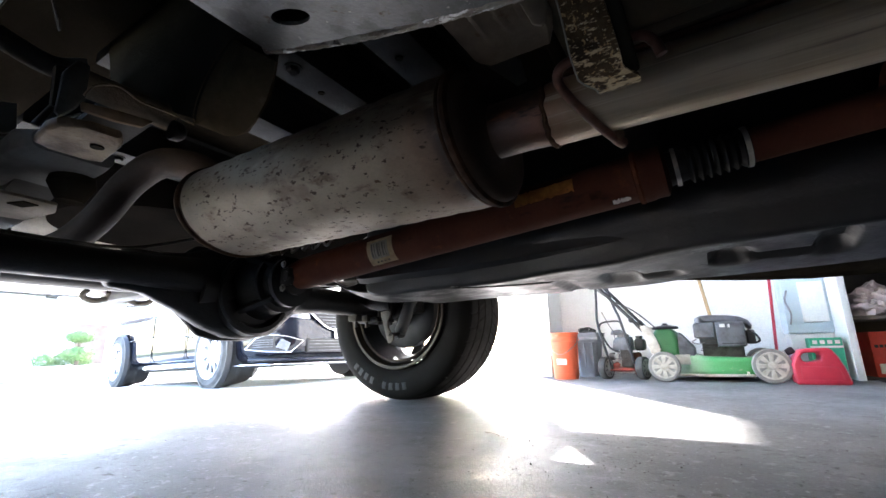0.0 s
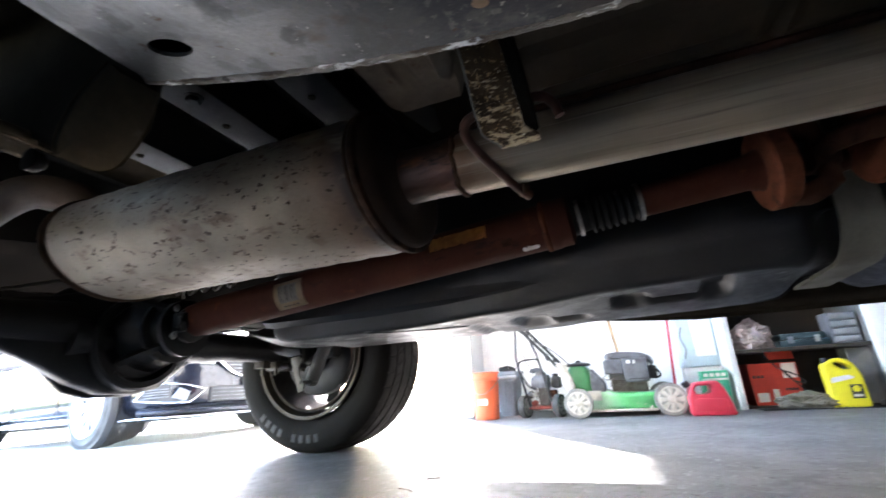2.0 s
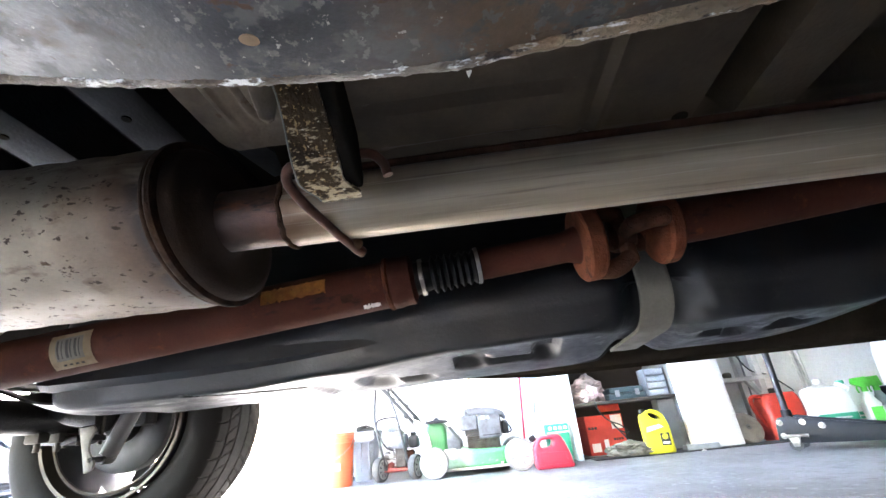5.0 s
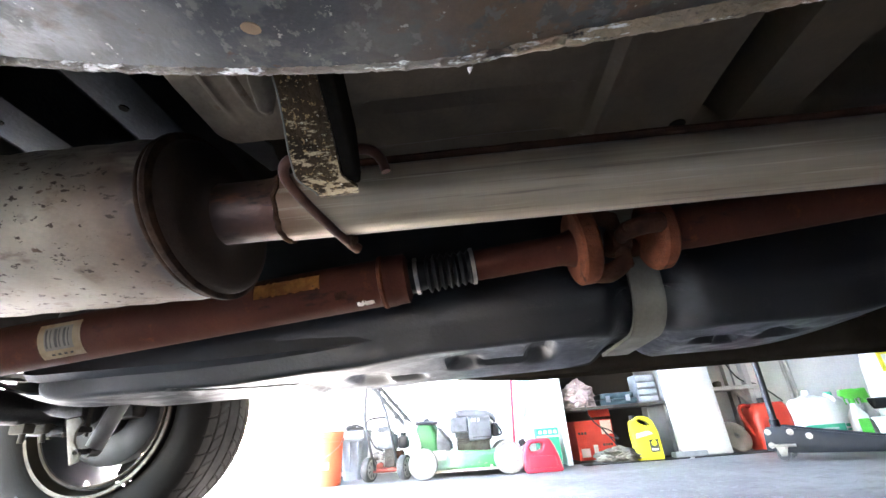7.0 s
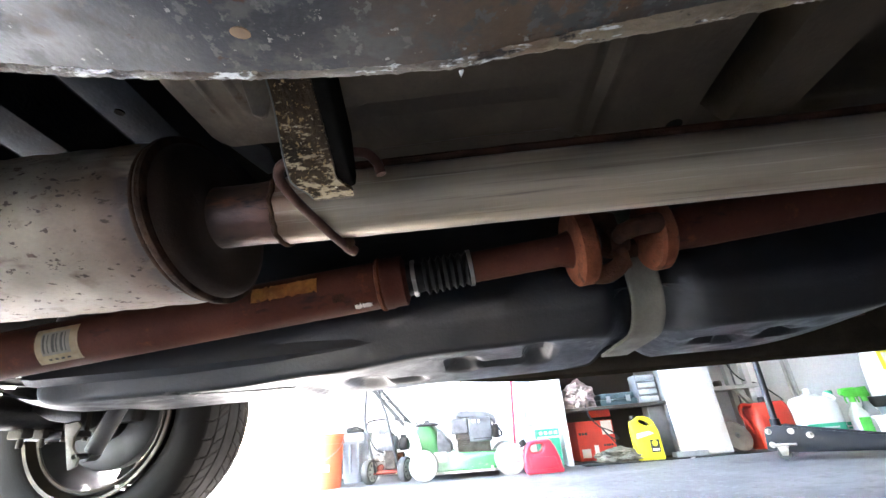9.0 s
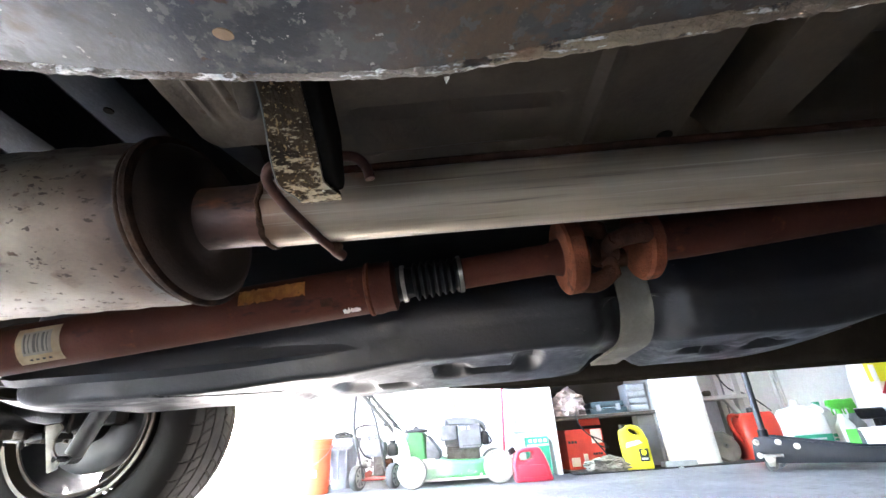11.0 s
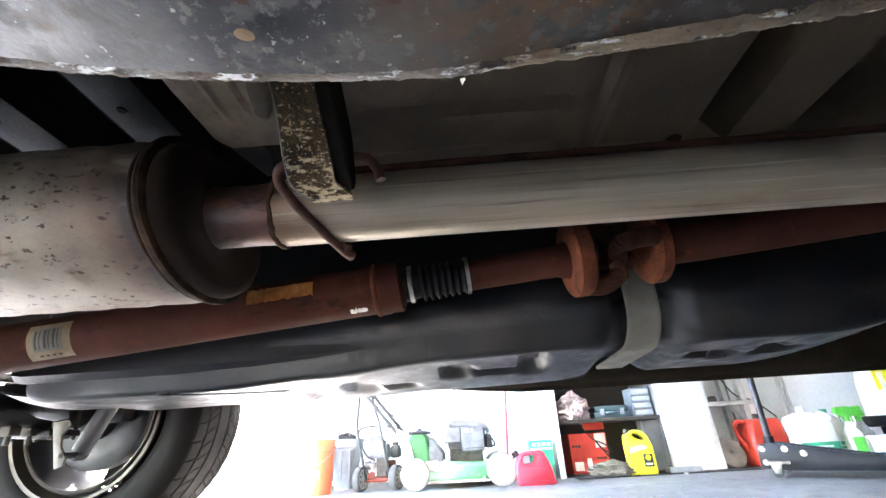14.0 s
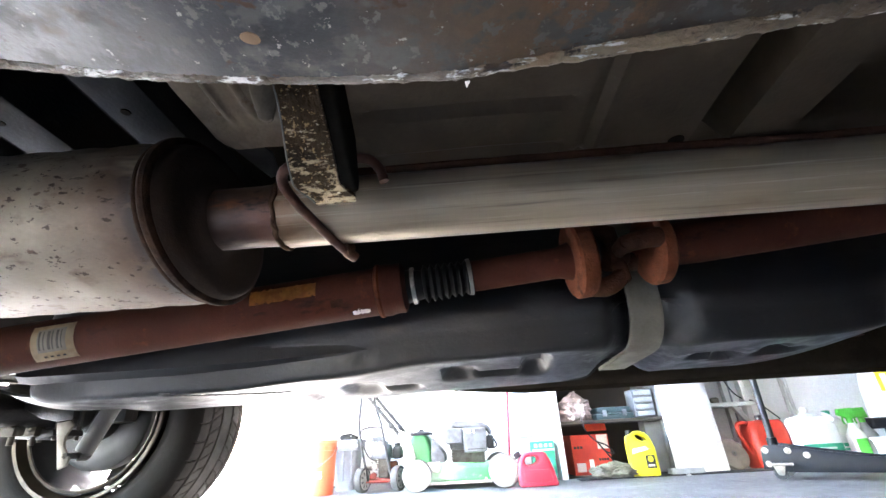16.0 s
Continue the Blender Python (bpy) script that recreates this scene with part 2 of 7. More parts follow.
M["neck"] = surface("mottled_brown_steel", (0.0936, 0.0407, 0.0245), (0.0407, 0.0202, 0.0131), 12, rough=0.42, rough2=0.6, metal=0.35, bump=0.15, stretch=(0.4, 1, 1),
                    spots=(((0.146, 0.0534, 0.0234), 26, 0.57, 0.1, (0.3, 1, 1), 0.65), ((0.029, 0.0144, 0.00896), 14, 0.53, 0.1, (0.6, 1, 1), 0.6), ((0.0117, 0.00722, 0.00488), 30, 0.64, 0.06, (0.3, 1, 1), 0.7)),
                    zones=(((0.0206, 0.0111, 0.00678), -0.19, -0.28, 0.05),))
M["dark_press"] = surface("dusty_black_pressing", (0.0401, 0.0298, 0.0177), (0.0219, 0.0167, 0.0104), 9, rough=0.85, bump=0.15, spec=0.0,
                          spots=(((0.0638, 0.0526, 0.0355), 22, 0.66, 0.1, ONE, 0.85),))
M["bracket"] = surface("pale_dusty_bracket", (0.16, 0.148, 0.124), (0.112, 0.1, 0.08), 25, rough=0.7, bump=0.2)
M["wheel_dark"] = surface("shadowed_wheel_plastic", (0.1, 0.095, 0.085), (0.06, 0.057, 0.05), 14, rough=0.7, bump=0.05)
M["seam_brown"] = surface("brown_rolled_seam", (0.035, 0.018, 0.01), (0.014, 0.0085, 0.0055), 25, rough=0.75, bump=0.25, spec=0.06)
# near-black used in place of shade inside the bed and bumper
M["void"] = surface("shade_black", (0.00352, 0.0032, 0.00288), (0.0056, 0.0048, 0.00416), 6, rough=0.95, bump=0.1, spec=0.0)
M["dirt"] = surface("floor_grit", (0.07, 0.06, 0.05), (0.03, 0.028, 0.025), 40, rough=0.9, bump=0.2, vary=0.3)
M["rod"] = surface("rusty_rod", (0.0725, 0.0275, 0.0151), (0.0423, 0.0165, 0.00935), 40, rough=0.6, metal=0.1, spec=0.25, bump=0.2)
M["rubber"] = surface("tyre_rubber", (0.00535, 0.00449, 0.00372), (0.00739, 0.00622, 0.0052), 7, rough=0.75, bump=0.12, grain=170, spec=0.1)
# same rubber as the sidewall, coloured paler for glare on the tread
M["tread"] = surface("glare_pale_tread", (0.024, 0.0215, 0.019), (0.016, 0.0145, 0.013), 9, rough=0.8, bump=0.15, grain=150, spec=0.1)
# lighter copy of tyre rubber: sunlight on the car's tyres put into colour
M["tyre_pale"] = surface("pale_tyre", (0.06, 0.06, 0.058), (0.04, 0.04, 0.039), 9, rough=0.75, bump=0.1)
M["letter"] = surface("raised_lettering", (0.0135, 0.0129, 0.0123), rough=0.7, bump=0)
M["rim"] = surface("dull_bronze_alloy", (0.034, 0.0245, 0.015), (0.0204, 0.015, 0.00952), 12, rough=0.42, metal=0.6, bump=0.05)
M["rim_dark"] = surface("brake_dusted_alloy", (0.0115, 0.0109, 0.0099), (0.0069, 0.00642, 0.006), 9, rough=0.7, metal=0.0, spec=0.15)
M["brake"] = surface("grey_backing_plate", (0.0107, 0.011, 0.011), (0.00745, 0.00745, 0.0073), 8, rough=0.6, metal=0.2, bump=0.1)
M["shock"] = surface("grey_shock", (0.0378, 0.0378, 0.0368), (0.0265, 0.0265, 0.0255), 12, rough=0.5, metal=0.2)
M["iron"] = surface("black_axle_iron", (0.00468, 0.0043, 0.00391), (0.00854, 0.00777, 0.007), 10, rough=0.4, bump=0.3, grain=150, spec=0.28)
M["spring"] = surface("spring_steel", (0.0343, 0.0308, 0.0253), (0.0574, 0.0504, 0.0406), 9, rough=0.6, metal=0.0, spec=0.1, bump=0.15)
M["chrome"] = surface("chrome", (0.8, 0.8, 0.8), (0.75, 0.75, 0.75), 5, rough=0.06, rough2=0.1, metal=1.0, bump=0)
M["white_body"] = surface("white_car_paint", (0.75, 0.75, 0.73), (0.7, 0.7, 0.68), 2, rough=0.3, rough2=0.35, coat=0.4, bump=0)
M["car_paint"] = surface("black_car_paint", (0.008, 0.009, 0.014), (0.01, 0.011, 0.016), 2, rough=0.06, rough2=0.07, coat=0.1, bump=0, spec=0.3)
M["trim_black"] = surface("black_trim", (0.02, 0.02, 0.02), (0.03, 0.03, 0.03), 6, rough=0.5, bump=0.05)
M["lamp_glass"] = surface("lamp_lens", (0.55, 0.58, 0.62), (0.4, 0.42, 0.45), 20, rough=0.08, rough2=0.15, metal=0.6, bump=0)
M["glass_dark"] = surface("tinted_glass", (0.02, 0.025, 0.03), rough=0.03, rough2=0.05, coat=1.0, bump=0)
M["alloy"] = surface("bright_alloy", (0.7, 0.7, 0.7), (0.6, 0.6, 0.6), 8, rough=0.25, metal=0.8, bump=0)
M["orange"] = surface("orange_plastic", (0.75, 0.15, 0.06), (0.68, 0.12, 0.05), 5, rough=0.45, bump=0.03)
M["grey_bin"] = surface("grey_plastic", (0.232, 0.244, 0.268), (0.175, 0.186, 0.198), 6, rough=0.5, bump=0.05)
M["green_dark"] = surface("dark_green_plastic", (0.0263, 0.15, 0.045), (0.0375, 0.173, 0.06), 9, rough=0.4, bump=0.05)
# the pale zone paints doorway light on the deck; the spots are fading
M["deck"] = surface("faded_and_lit_green_enamel", (0.07, 0.4, 0.12), (0.1, 0.4, 0.15), 5, rough=0.26, rough2=0.4, bump=0.04, coat=0.4,
                    spots=(((0.4, 0.44, 0.33), 9, 0.62, 0.12, (1, 1, 2), 0.6), ((0.16, 0.13, 0.08), 26, 0.66, 0.08, ONE, 0.85)), zones=(((0.42, 0.56, 0.4), 0.0, -0.17, 0.06),))
M["mower_white"] = surface("pale_mower_plastic", (0.56, 0.53, 0.46), (0.38, 0.35, 0.29), 22, rough=0.55, bump=0.08)
M["wheel_grey"] = surface("grey_wheel_plastic", (0.27, 0.264, 0.246), (0.21, 0.204, 0.186), 14, rough=0.6, bump=0.05)
M["engine"] = surface("dark_engine_shroud", (0.128, 0.135, 0.15), (0.0675, 0.0705, 0.075), 16, rough=0.45, bump=0.1)
M["engine_metal"] = surface("cast_aluminium", (0.144, 0.135, 0.126), (0.09, 0.081, 0.072), 25, rough=0.5, metal=0.5, bump=0.2)
M["tube_black"] = surface("black_handle_tube", (0.021, 0.0224, 0.0252), (0.035, 0.035, 0.0385), 20, rough=0.4, metal=0.3, bump=0.05)
M["red"] = surface("red_plastic", (0.55, 0.03, 0.06), (0.47, 0.025, 0.05), 6, rough=0.4, bump=0.04)
M["red_can"] = surface("orange_red_plastic", (0.5, 0.045, 0.025), (0.43, 0.035, 0.02), 6, rough=0.4, bump=0.04)
M["red_metal"] = surface("red_painted_metal", (0.22, 0.0275, 0.0165), (0.154, 0.0275, 0.0165), 18, rough=0.5, bump=0.1)
M["red_box"] = surface("red_cardboard", (0.55, 0.05, 0.03), (0.47, 0.045, 0.03), 8, rough=0.6, bump=0.05)
M["paper"] = surface("white_print", (0.75, 0.73, 0.7), (0.66, 0.64, 0.61), 15, rough=0.7, bump=0)
M["print_dark"] = surface("dark_print", (0.03, 0.03, 0.03), rough=0.6, bump=0)
M["yellow"] = surface("yellow_plastic", (0.76, 0.68, 0.025), (0.7, 0.6, 0.02), 6, rough=0.35, bump=0.03)
M["teal"] = surface("blue_grey_case", (0.0507, 0.0858, 0.0978), (0.039, 0.0666, 0.078), 12, rough=0.5, bump=0.05)
M["green_print"] = surface("green_carton", (0.04, 0.4, 0.22), (0.03, 0.32, 0.18), 12, rough=0.55, bump=0.03)
M["clear"] = surface("frosted_drawer", (0.325, 0.338, 0.345), (0.247, 0.26, 0.267), 14, rough=0.3, bump=0.03)
M["cloth"] = surface("pinkish_rag", (0.451, 0.369, 0.353), (0.344, 0.287, 0.279), 12, rough=0.95, bump=0.4)
M["cloth_grey"] = surface("grey_rag", (0.22, 0.21, 0.17), (0.15, 0.14, 0.12), 20, rough=0.95, bump=0.5)
M["shelf_dark"] = surface("dark_shelf_wood", (0.035, 0.028, 0.022), (0.05, 0.04, 0.03), 6, rough=0.65, bump=0.1, stretch=(0.2, 1, 1))
M["shelf_white"] = surface("white_shelf_paint", (0.68, 0.68, 0.66), (0.6, 0.6, 0.58), 5, rough=0.6, bump=0.05)
M["grey_board"] = surface("grey_board", (0.18, 0.18, 0.175), (0.13, 0.13, 0.125), 6, rough=0.7, bump=0.1)
M["foam"] = surface("white_foam_board", (0.8, 0.78, 0.74), (0.72, 0.69, 0.64), 5, rough=0.8, bump=0.05)
M["wood"] = surface("pale_wood_handle", (0.5, 0.36, 0.2), (0.4, 0.27, 0.14), 14, rough=0.6, bump=0.1, stretch=(1, 1, 0.1))
M["jack"] = surface("black_jack_enamel", (0.00607, 0.00779, 0.0121), (0.00913, 0.0108, 0.0138), 14, rough=0.35, spec=0.2, bump=0.08)
M["white_jug"] = surface("white_plastic", (0.8, 0.8, 0.77), (0.72, 0.72, 0.7), 8, rough=0.4, bump=0.03)
M["green_bright"] = surface("bright_green_plastic", (0.1, 0.55, 0.06), (0.08, 0.45, 0.05), 10, rough=0.4, bump=0.03)
M["disc"] = surface("dusty_grinding_disc", (0.3, 0.27, 0.23), (0.22, 0.2, 0.17), 14, rough=0.8, bump=0.3)
M["mat_black"] = surface("black_mat", (0.02, 0.02, 0.02), (0.03, 0.03, 0.03), 10, rough=0.8, bump=0.2)
M["leaf"] = surface("clipped_leaves", (0.108, 0.171, 0.054), (0.072, 0.126, 0.0405), 6, rough=0.7, bump=0.1, vary=0.3)
M["bark"] = surface("bark", (0.14, 0.1, 0.07), (0.09, 0.065, 0.05), 14, rough=0.9, bump=0.5)
M["water_blue"] = surface("pale_blue_panel", (0.5, 0.6, 0.64), (0.44, 0.54, 0.58), 6, rough=0.4, bump=0.02)


# ---- mesh helpers: all places are in world metres ----
def link(name, bm, material, smooth=True):
    me = bpy.data.meshes.new(name)
    bmesh.ops.recalc_face_normals(bm, faces=bm.faces)
    bm.to_mesh(me)
    bm.free()
    if smooth:
        me.shade_smooth()
        me.set_sharp_from_angle(angle=radians(38))
    for one in material if isinstance(material, (list, tuple)) else [material]:
        me.materials.append(one)
    return new(name, me)


def under(ob, parent):
    ob.parent = parent
    root = parent
    if parent.type == "EMPTY":
        ob.matrix_parent_inverse = parent.matrix_basis.inverted()
    return ob


def part(name, bm, material, parent, label="", smooth=True):
    ob = under(link(name, bm, material, smooth), parent)
    return tagged(ob, label) if label else ob


def thing(name, place, label, category, group=""):
    ob = new(name)
    ob.empty_display_size = 0.05
    ob.matrix_basis = Matrix.Translation(place)
    return tagged(ob, label, category, group)


def single(name, bm, material, label, category, group="", smooth=True):
    return tagged(link(name, bm, material, smooth), label, category, group)


def structure(name, bm, material, label, smooth=False):
    return tagged(link(name, bm, material, smooth), label, name.split("_")[0], kind="structure")


def merge(*bms):
    out = bmesh.new()
    for b in bms:
        me = bpy.data.meshes.new("t")
        b.to_mesh(me)
        b.free()
        out.from_mesh(me)
        bpy.data.meshes.remove(me)
    return out


def box(a, b, bevel=0.0, seg=2):
    bm = bmesh.new()
    bmesh.ops.create_cube(bm, size=1)
    for v in bm.verts:
        v.co = [a[i] + (b[i] - a[i]) * (v.co[i] + 0.5) for i in range(3)]
    if bevel:
        bmesh.ops.bevel(bm, geom=list(bm.edges), offset=bevel, segments=seg, profile=0.5, affect="EDGES")
    return bm


def turned(bm, m):
    bmesh.ops.transform(bm, verts=bm.verts, matrix=m)
    return bm


def lathe(profile, centre=(0, 0, 0), axis="x", seg=40, closed=False, caps=True):
    """Turns a list of (along, radius) round an axis through centre."""
    bm = bmesh.new()
    rings = []
    for s, r in profile:
        ring = []
        for k in range(seg):
            a = 2 * math.pi * k / seg
            c, d = r * math.cos(a), r * math.sin(a)
            p = {"x": (s, c, d), "y": (c, s, d), "z": (c, d, s)}[axis]
            ring.append(bm.verts.new(Vector(centre) + Vector(p)))
        rings.append(ring)
    pairs = list(zip(rings, rings[1:])) + ([(rings[-1], rings[0])] if closed else [])
    for p, q in pairs:
        for k in range(seg):
            bm.faces.new((p[k], p[(k + 1) % seg], q[(k + 1) % seg], q[k]))
    if not closed and caps:
        for ring in (rings[0], rings[-1]):
            if (ring[0].co - ring[seg // 2].co).length > 1e-4:
                bm.faces.new(ring)
    bmesh.ops.remove_doubles(bm, verts=bm.verts, dist=1e-5)
    return bm


def smooth_path(points, per=6):
    """A Catmull-Rom curve through the points."""
    pts = [Vector(p) for p in points]
    pts = [2 * pts[0] - pts[1]] + pts + [2 * pts[-1] - pts[-2]]
    out = []
    for i in range(1, len(pts) - 2):
        p0, p1, p2, p3 = pts[i - 1:i + 3]
        for k in range(per):
            t = k / per
            out.append(0.5 * (2 * p1 + (p2 - p0) * t + (2 * p0 - 5 * p1 + 4 * p2 - p3) * t * t + (3 * p1 - p0 - 3 * p2 + p3) * t ** 3))
    return out + [pts[-2]]


def tube(points, r, seg=12, curve=True, caps=True, per=6):
    """A round bar along the points; r is a number or a function of 0..1."""
    pts = smooth_path(points, per) if curve and len(points) > 2 else [Vector(p) for p in points]
    bm = bmesh.new()
    rings, side = [], None
    for i, p in enumerate(pts):
        d = (pts[min(i + 1, len(pts) - 1)] - pts[max(i - 1, 0)]).normalized()
        if side is None:
            side = d.orthogonal().normalized()
        side = (side - d * side.dot(d)).normalized()
        up = d.cross(side)
        rr = r(i / (len(pts) - 1)) if callable(r) else r
        rings.append([bm.verts.new(p + rr * (math.cos(a) * side + math.sin(a) * up)) for a in [2 * math.pi * k / seg for k in range(seg)]])
    for p, q in zip(rings, rings[1:]):
        for k in range(seg):
            bm.faces.new((p[k], p[(k + 1) % seg], q[(k + 1) % seg], q[k]))
    if caps:
        bm.faces.new(rings[0]), bm.faces.new(rings[-1])
    return bm


def prism(poly, axis, lo, hi, bevel=0.0, seg=2):
    """A polygon of two coordinates pushed along the third axis from lo to hi."""
    def at(u, v, w):
        return {"x": (w, u, v), "y": (u, w, v), "z": (u, v, w)}[axis]
    bm = bmesh.new()
    a = [bm.verts.new(at(u, v, lo)) for u, v in poly]
    b = [bm.verts.new(at(u, v, hi)) for u, v in poly]
    bm.faces.new(a), bm.faces.new(b)
    n = len(poly)
    for k in range(n):
        bm.faces.new((a[k], a[(k + 1) % n], b[(k + 1) % n], b[k]))
    bmesh.ops.recalc_face_normals(bm, faces=bm.faces)
    if bevel:
        bmesh.ops.bevel(bm, geom=list(bm.edges), offset=bevel, segments=seg, profile=0.5, affect="EDGES")
    return bm


def loft(rings, cap=True):
    """Joins rings of equal count into a skin."""
    bm = bmesh.new()
    vs = [[bm.verts.new(p) for p in ring] for ring in rings]
    n = len(vs[0])
    for p, q in zip(vs, vs[1:]):
        for k in range(n):
            bm.faces.new((p[k], p[(k + 1) % n], q[(k + 1) % n], q[k]))
    if cap:
        bm.faces.new(vs[0]), bm.faces.new(vs[-1])
    bmesh.ops.remove_doubles(bm, verts=bm.verts, dist=1e-5)
    return bm


def round_rect(u0, u1, v0, v1, r, n=5):
    """The outline of a rounded rectangle, anticlockwise from its lower right."""
    r = min(r, (u1 - u0) / 2 - 1e-4, (v1 - v0) / 2 - 1e-4)
    out = []
    for cu, cv, a0 in ((u1 - r, v0 + r, -90), (u1 - r, v1 - r, 0), (u0 + r, v1 - r, 90), (u0 + r, v0 + r, 180)):
        for k in range(n + 1):
            a = radians(a0 + 90 * k / n)
            out.append((cu + r * math.cos(a), cv + r * math.sin(a)))
    return out


def ease(x, a, b):
    t = min(1.0, max(0.0, (x - a) / (b - a)))
    return t * t * (3 - 2 * t)


def bump_at(x, y, cx, cy, rx, ry):
    """1 in the middle of a rounded patch, 0 outside."""
    d = (abs((x - cx) / rx) ** 3 + abs((y - cy) / ry) ** 3) ** (1 / 3)
    return 1 - ease(d, 0.5, 1.0)


def rough_up(bm, amount, scale):
    for v in bm.verts:
        n = noise.noise_vector(v.co * scale)
        v.co += n * amount
    return bm


def rod(p, q, r, seg=10):
    return tube([p, q], r, seg, curve=False)


def bolt(p, way, r, h=0.008):
    """A six-sided bolt head with a washer."""
    m = Matrix.Translation(p) @ Vector(way).to_track_quat("Z", "Y").to_matrix().to_4x4()
    return turned(merge(lathe([(0, r * 1.4), (0.002, r * 1.4)], axis="z", seg=16), lathe([(0.002, r), (h * 0.8, r), (h, r * 0.8)], axis="z", seg=6)), m)


# ---- garage ----
DOOR_X, SIDE_Y, BACK_X, NEAR_Y, HIGH = -1.12, 3.98, 5.4, -2.0, 2.65
OPEN_Y0, OPEN_Y1, OPEN_Z = -1.4, 3.5, 2.2
# darker floor slab is drawn out to where the truck's shade ends
APRON_X = -1.95


def drive_z(x):
    return -0.03 * (DOOR_X - x) if x > -12 else -0.03 * (DOOR_X + 12)


def build_garage():
    structure("floor", box((APRON_X, NEAR_Y - 0.1, -0.12), (BACK_X + 0.1, SIDE_Y + 0.1, 0.0)), M["concrete"], "grey worn concrete garage floor")
    structure("wall_north", box((DOOR_X + 0.002, SIDE_Y, 0.0), (BACK_X, SIDE_Y + 0.15, HIGH)), M["wall"], "white painted garage side wall")
    # south and east walls are unseen; their colours set the bounced light
    structure("wall_south", box((DOOR_X + 0.002, NEAR_Y - 0.15, 0.0), (BACK_X, NEAR_Y, HIGH)), M["stucco"], "unseen garage side wall, its paleness set for bounced light")
    structure("wall_east", box((BACK_X, NEAR_Y - 0.15, 0.0), (BACK_X + 0.15, SIDE_Y + 0.15, HIGH)), M["dark_wall"], "unseen garage back wall, coloured dark to cut its bounce")
    front = merge(box((DOOR_X - 0.15, OPEN_Y1, -0.1), (DOOR_X, 9.0, 3.1)), box((DOOR_X - 0.15, -11.0, -0.1), (DOOR_X, OPEN_Y0, 3.1)),
                  box((DOOR_X - 0.15, OPEN_Y0, OPEN_Z), (DOOR_X, OPEN_Y1, 3.1)))
    structure("wall_west", front, M["wall"], "white house front wall round the open garage door")
    structure("ceiling", box((DOOR_X, NEAR_Y - 0.15, HIGH), (BACK_X + 0.15, SIDE_Y + 0.15, HIGH + 0.12)), M["wall"], "white plasterboard garage ceiling")
    # unseen eave, drawn out far enough to end the floor's sun patch
    structure("roof", prism([(DOOR_X - 1.5, 2.92), (2.3, 4.3), (6.0, 2.95), (6.0, 2.8), (DOOR_X - 1.5, 2.8)], "y", -11.0, 9.0), M["roofing"], "dark shingled house roof, its unseen eave sized to cut the sun")
    # the door frame's weathered edge and the rubber threshold strip
    jamb = structure("trim", box((DOOR_X - 0.02, OPEN_Y1 - 0.03, 0.0), (DOOR_X + 0.05, OPEN_Y1, OPEN_Z), 0.004), M["shelf_white"], "white painted door jamb")
    part("stain", box((DOOR_X + 0.042, OPEN_Y1 - 0.036, 0.0), (DOOR_X + 0.056, OPEN_Y1 - 0.0305, 0.16), 0.001), M["bump_rust"], jamb, "rust-stained lower edge")
    base = structure("baseboard", box((DOOR_X + 0.06, SIDE_Y - 0.016, 0.0), (BACK_X, SIDE_Y, 0.1), 0.004), M["shelf_white"], "white painted baseboard")
    return base


def build_outside():
    bm = bmesh.new()
    xs = [-400, -120, -60, -30, -20, -14, -12, -9, -6, -4, -2.5, DOOR_X - 0.9]
    ys = [-400, -100, -30, -9, 0, 9, 30, 100, 400]
    rows = [[bm.verts.new((x, y, drive_z(x) - 0.012)) for y in ys] for x in xs]
    for p, q in zip(rows, rows[1:]):
        for k in range(len(ys) - 1):
            bm.faces.new((p[k], p[k + 1], q[k + 1], q[k]))
    structure("ground", bm, M["soil"], "short lawn and verge")
    # driveway slabs with open joints
    slab_xs = [APRON_X - 0.005, -3.6, -6.1, -8.6, -11.1, -13.5]
    for a, b in zip(slab_xs, slab_xs[1:]):
        for y0, y1 in ((-7.4, -3.212), (-3.2, 0.9), (0.912, 5.0), (5.012, 8.6)):
            s = bmesh.new()
            x0, x1 = b + 0.012, a
            top = [(x0, y0, drive_z(x0)), (x1, y0, drive_z(x1)), (x1, y1, drive_z(x1)), (x0, y1, drive_z(x0))]
            up = [s.verts.new(p) for p in top]
            low = [s.verts.new((p[0], p[1], p[2] - 0.1)) for p in top]
            s.faces.new(up), s.faces.new(low)
            for k in range(4):
                s.faces.new((up[k], up[(k + 1) % 4], low[(k + 1) % 4], low[k]))
            structure("driveway", s, M["drive"], "sunlit pale concrete driveway slab")
    z = drive_z(-14)
    structure("planting_bed", box((-16.4, 3.9, z - 0.1), (-14.2, 6.4, z + 0.34), 0.03), M["drive"], "low raised planting bed beside the drive")
    structure("road", box((-21.5, -200, z - 0.1), (-16.8, 200, z + 0.006)), M["concrete"], "grey street surface")


BED_H = 0.35


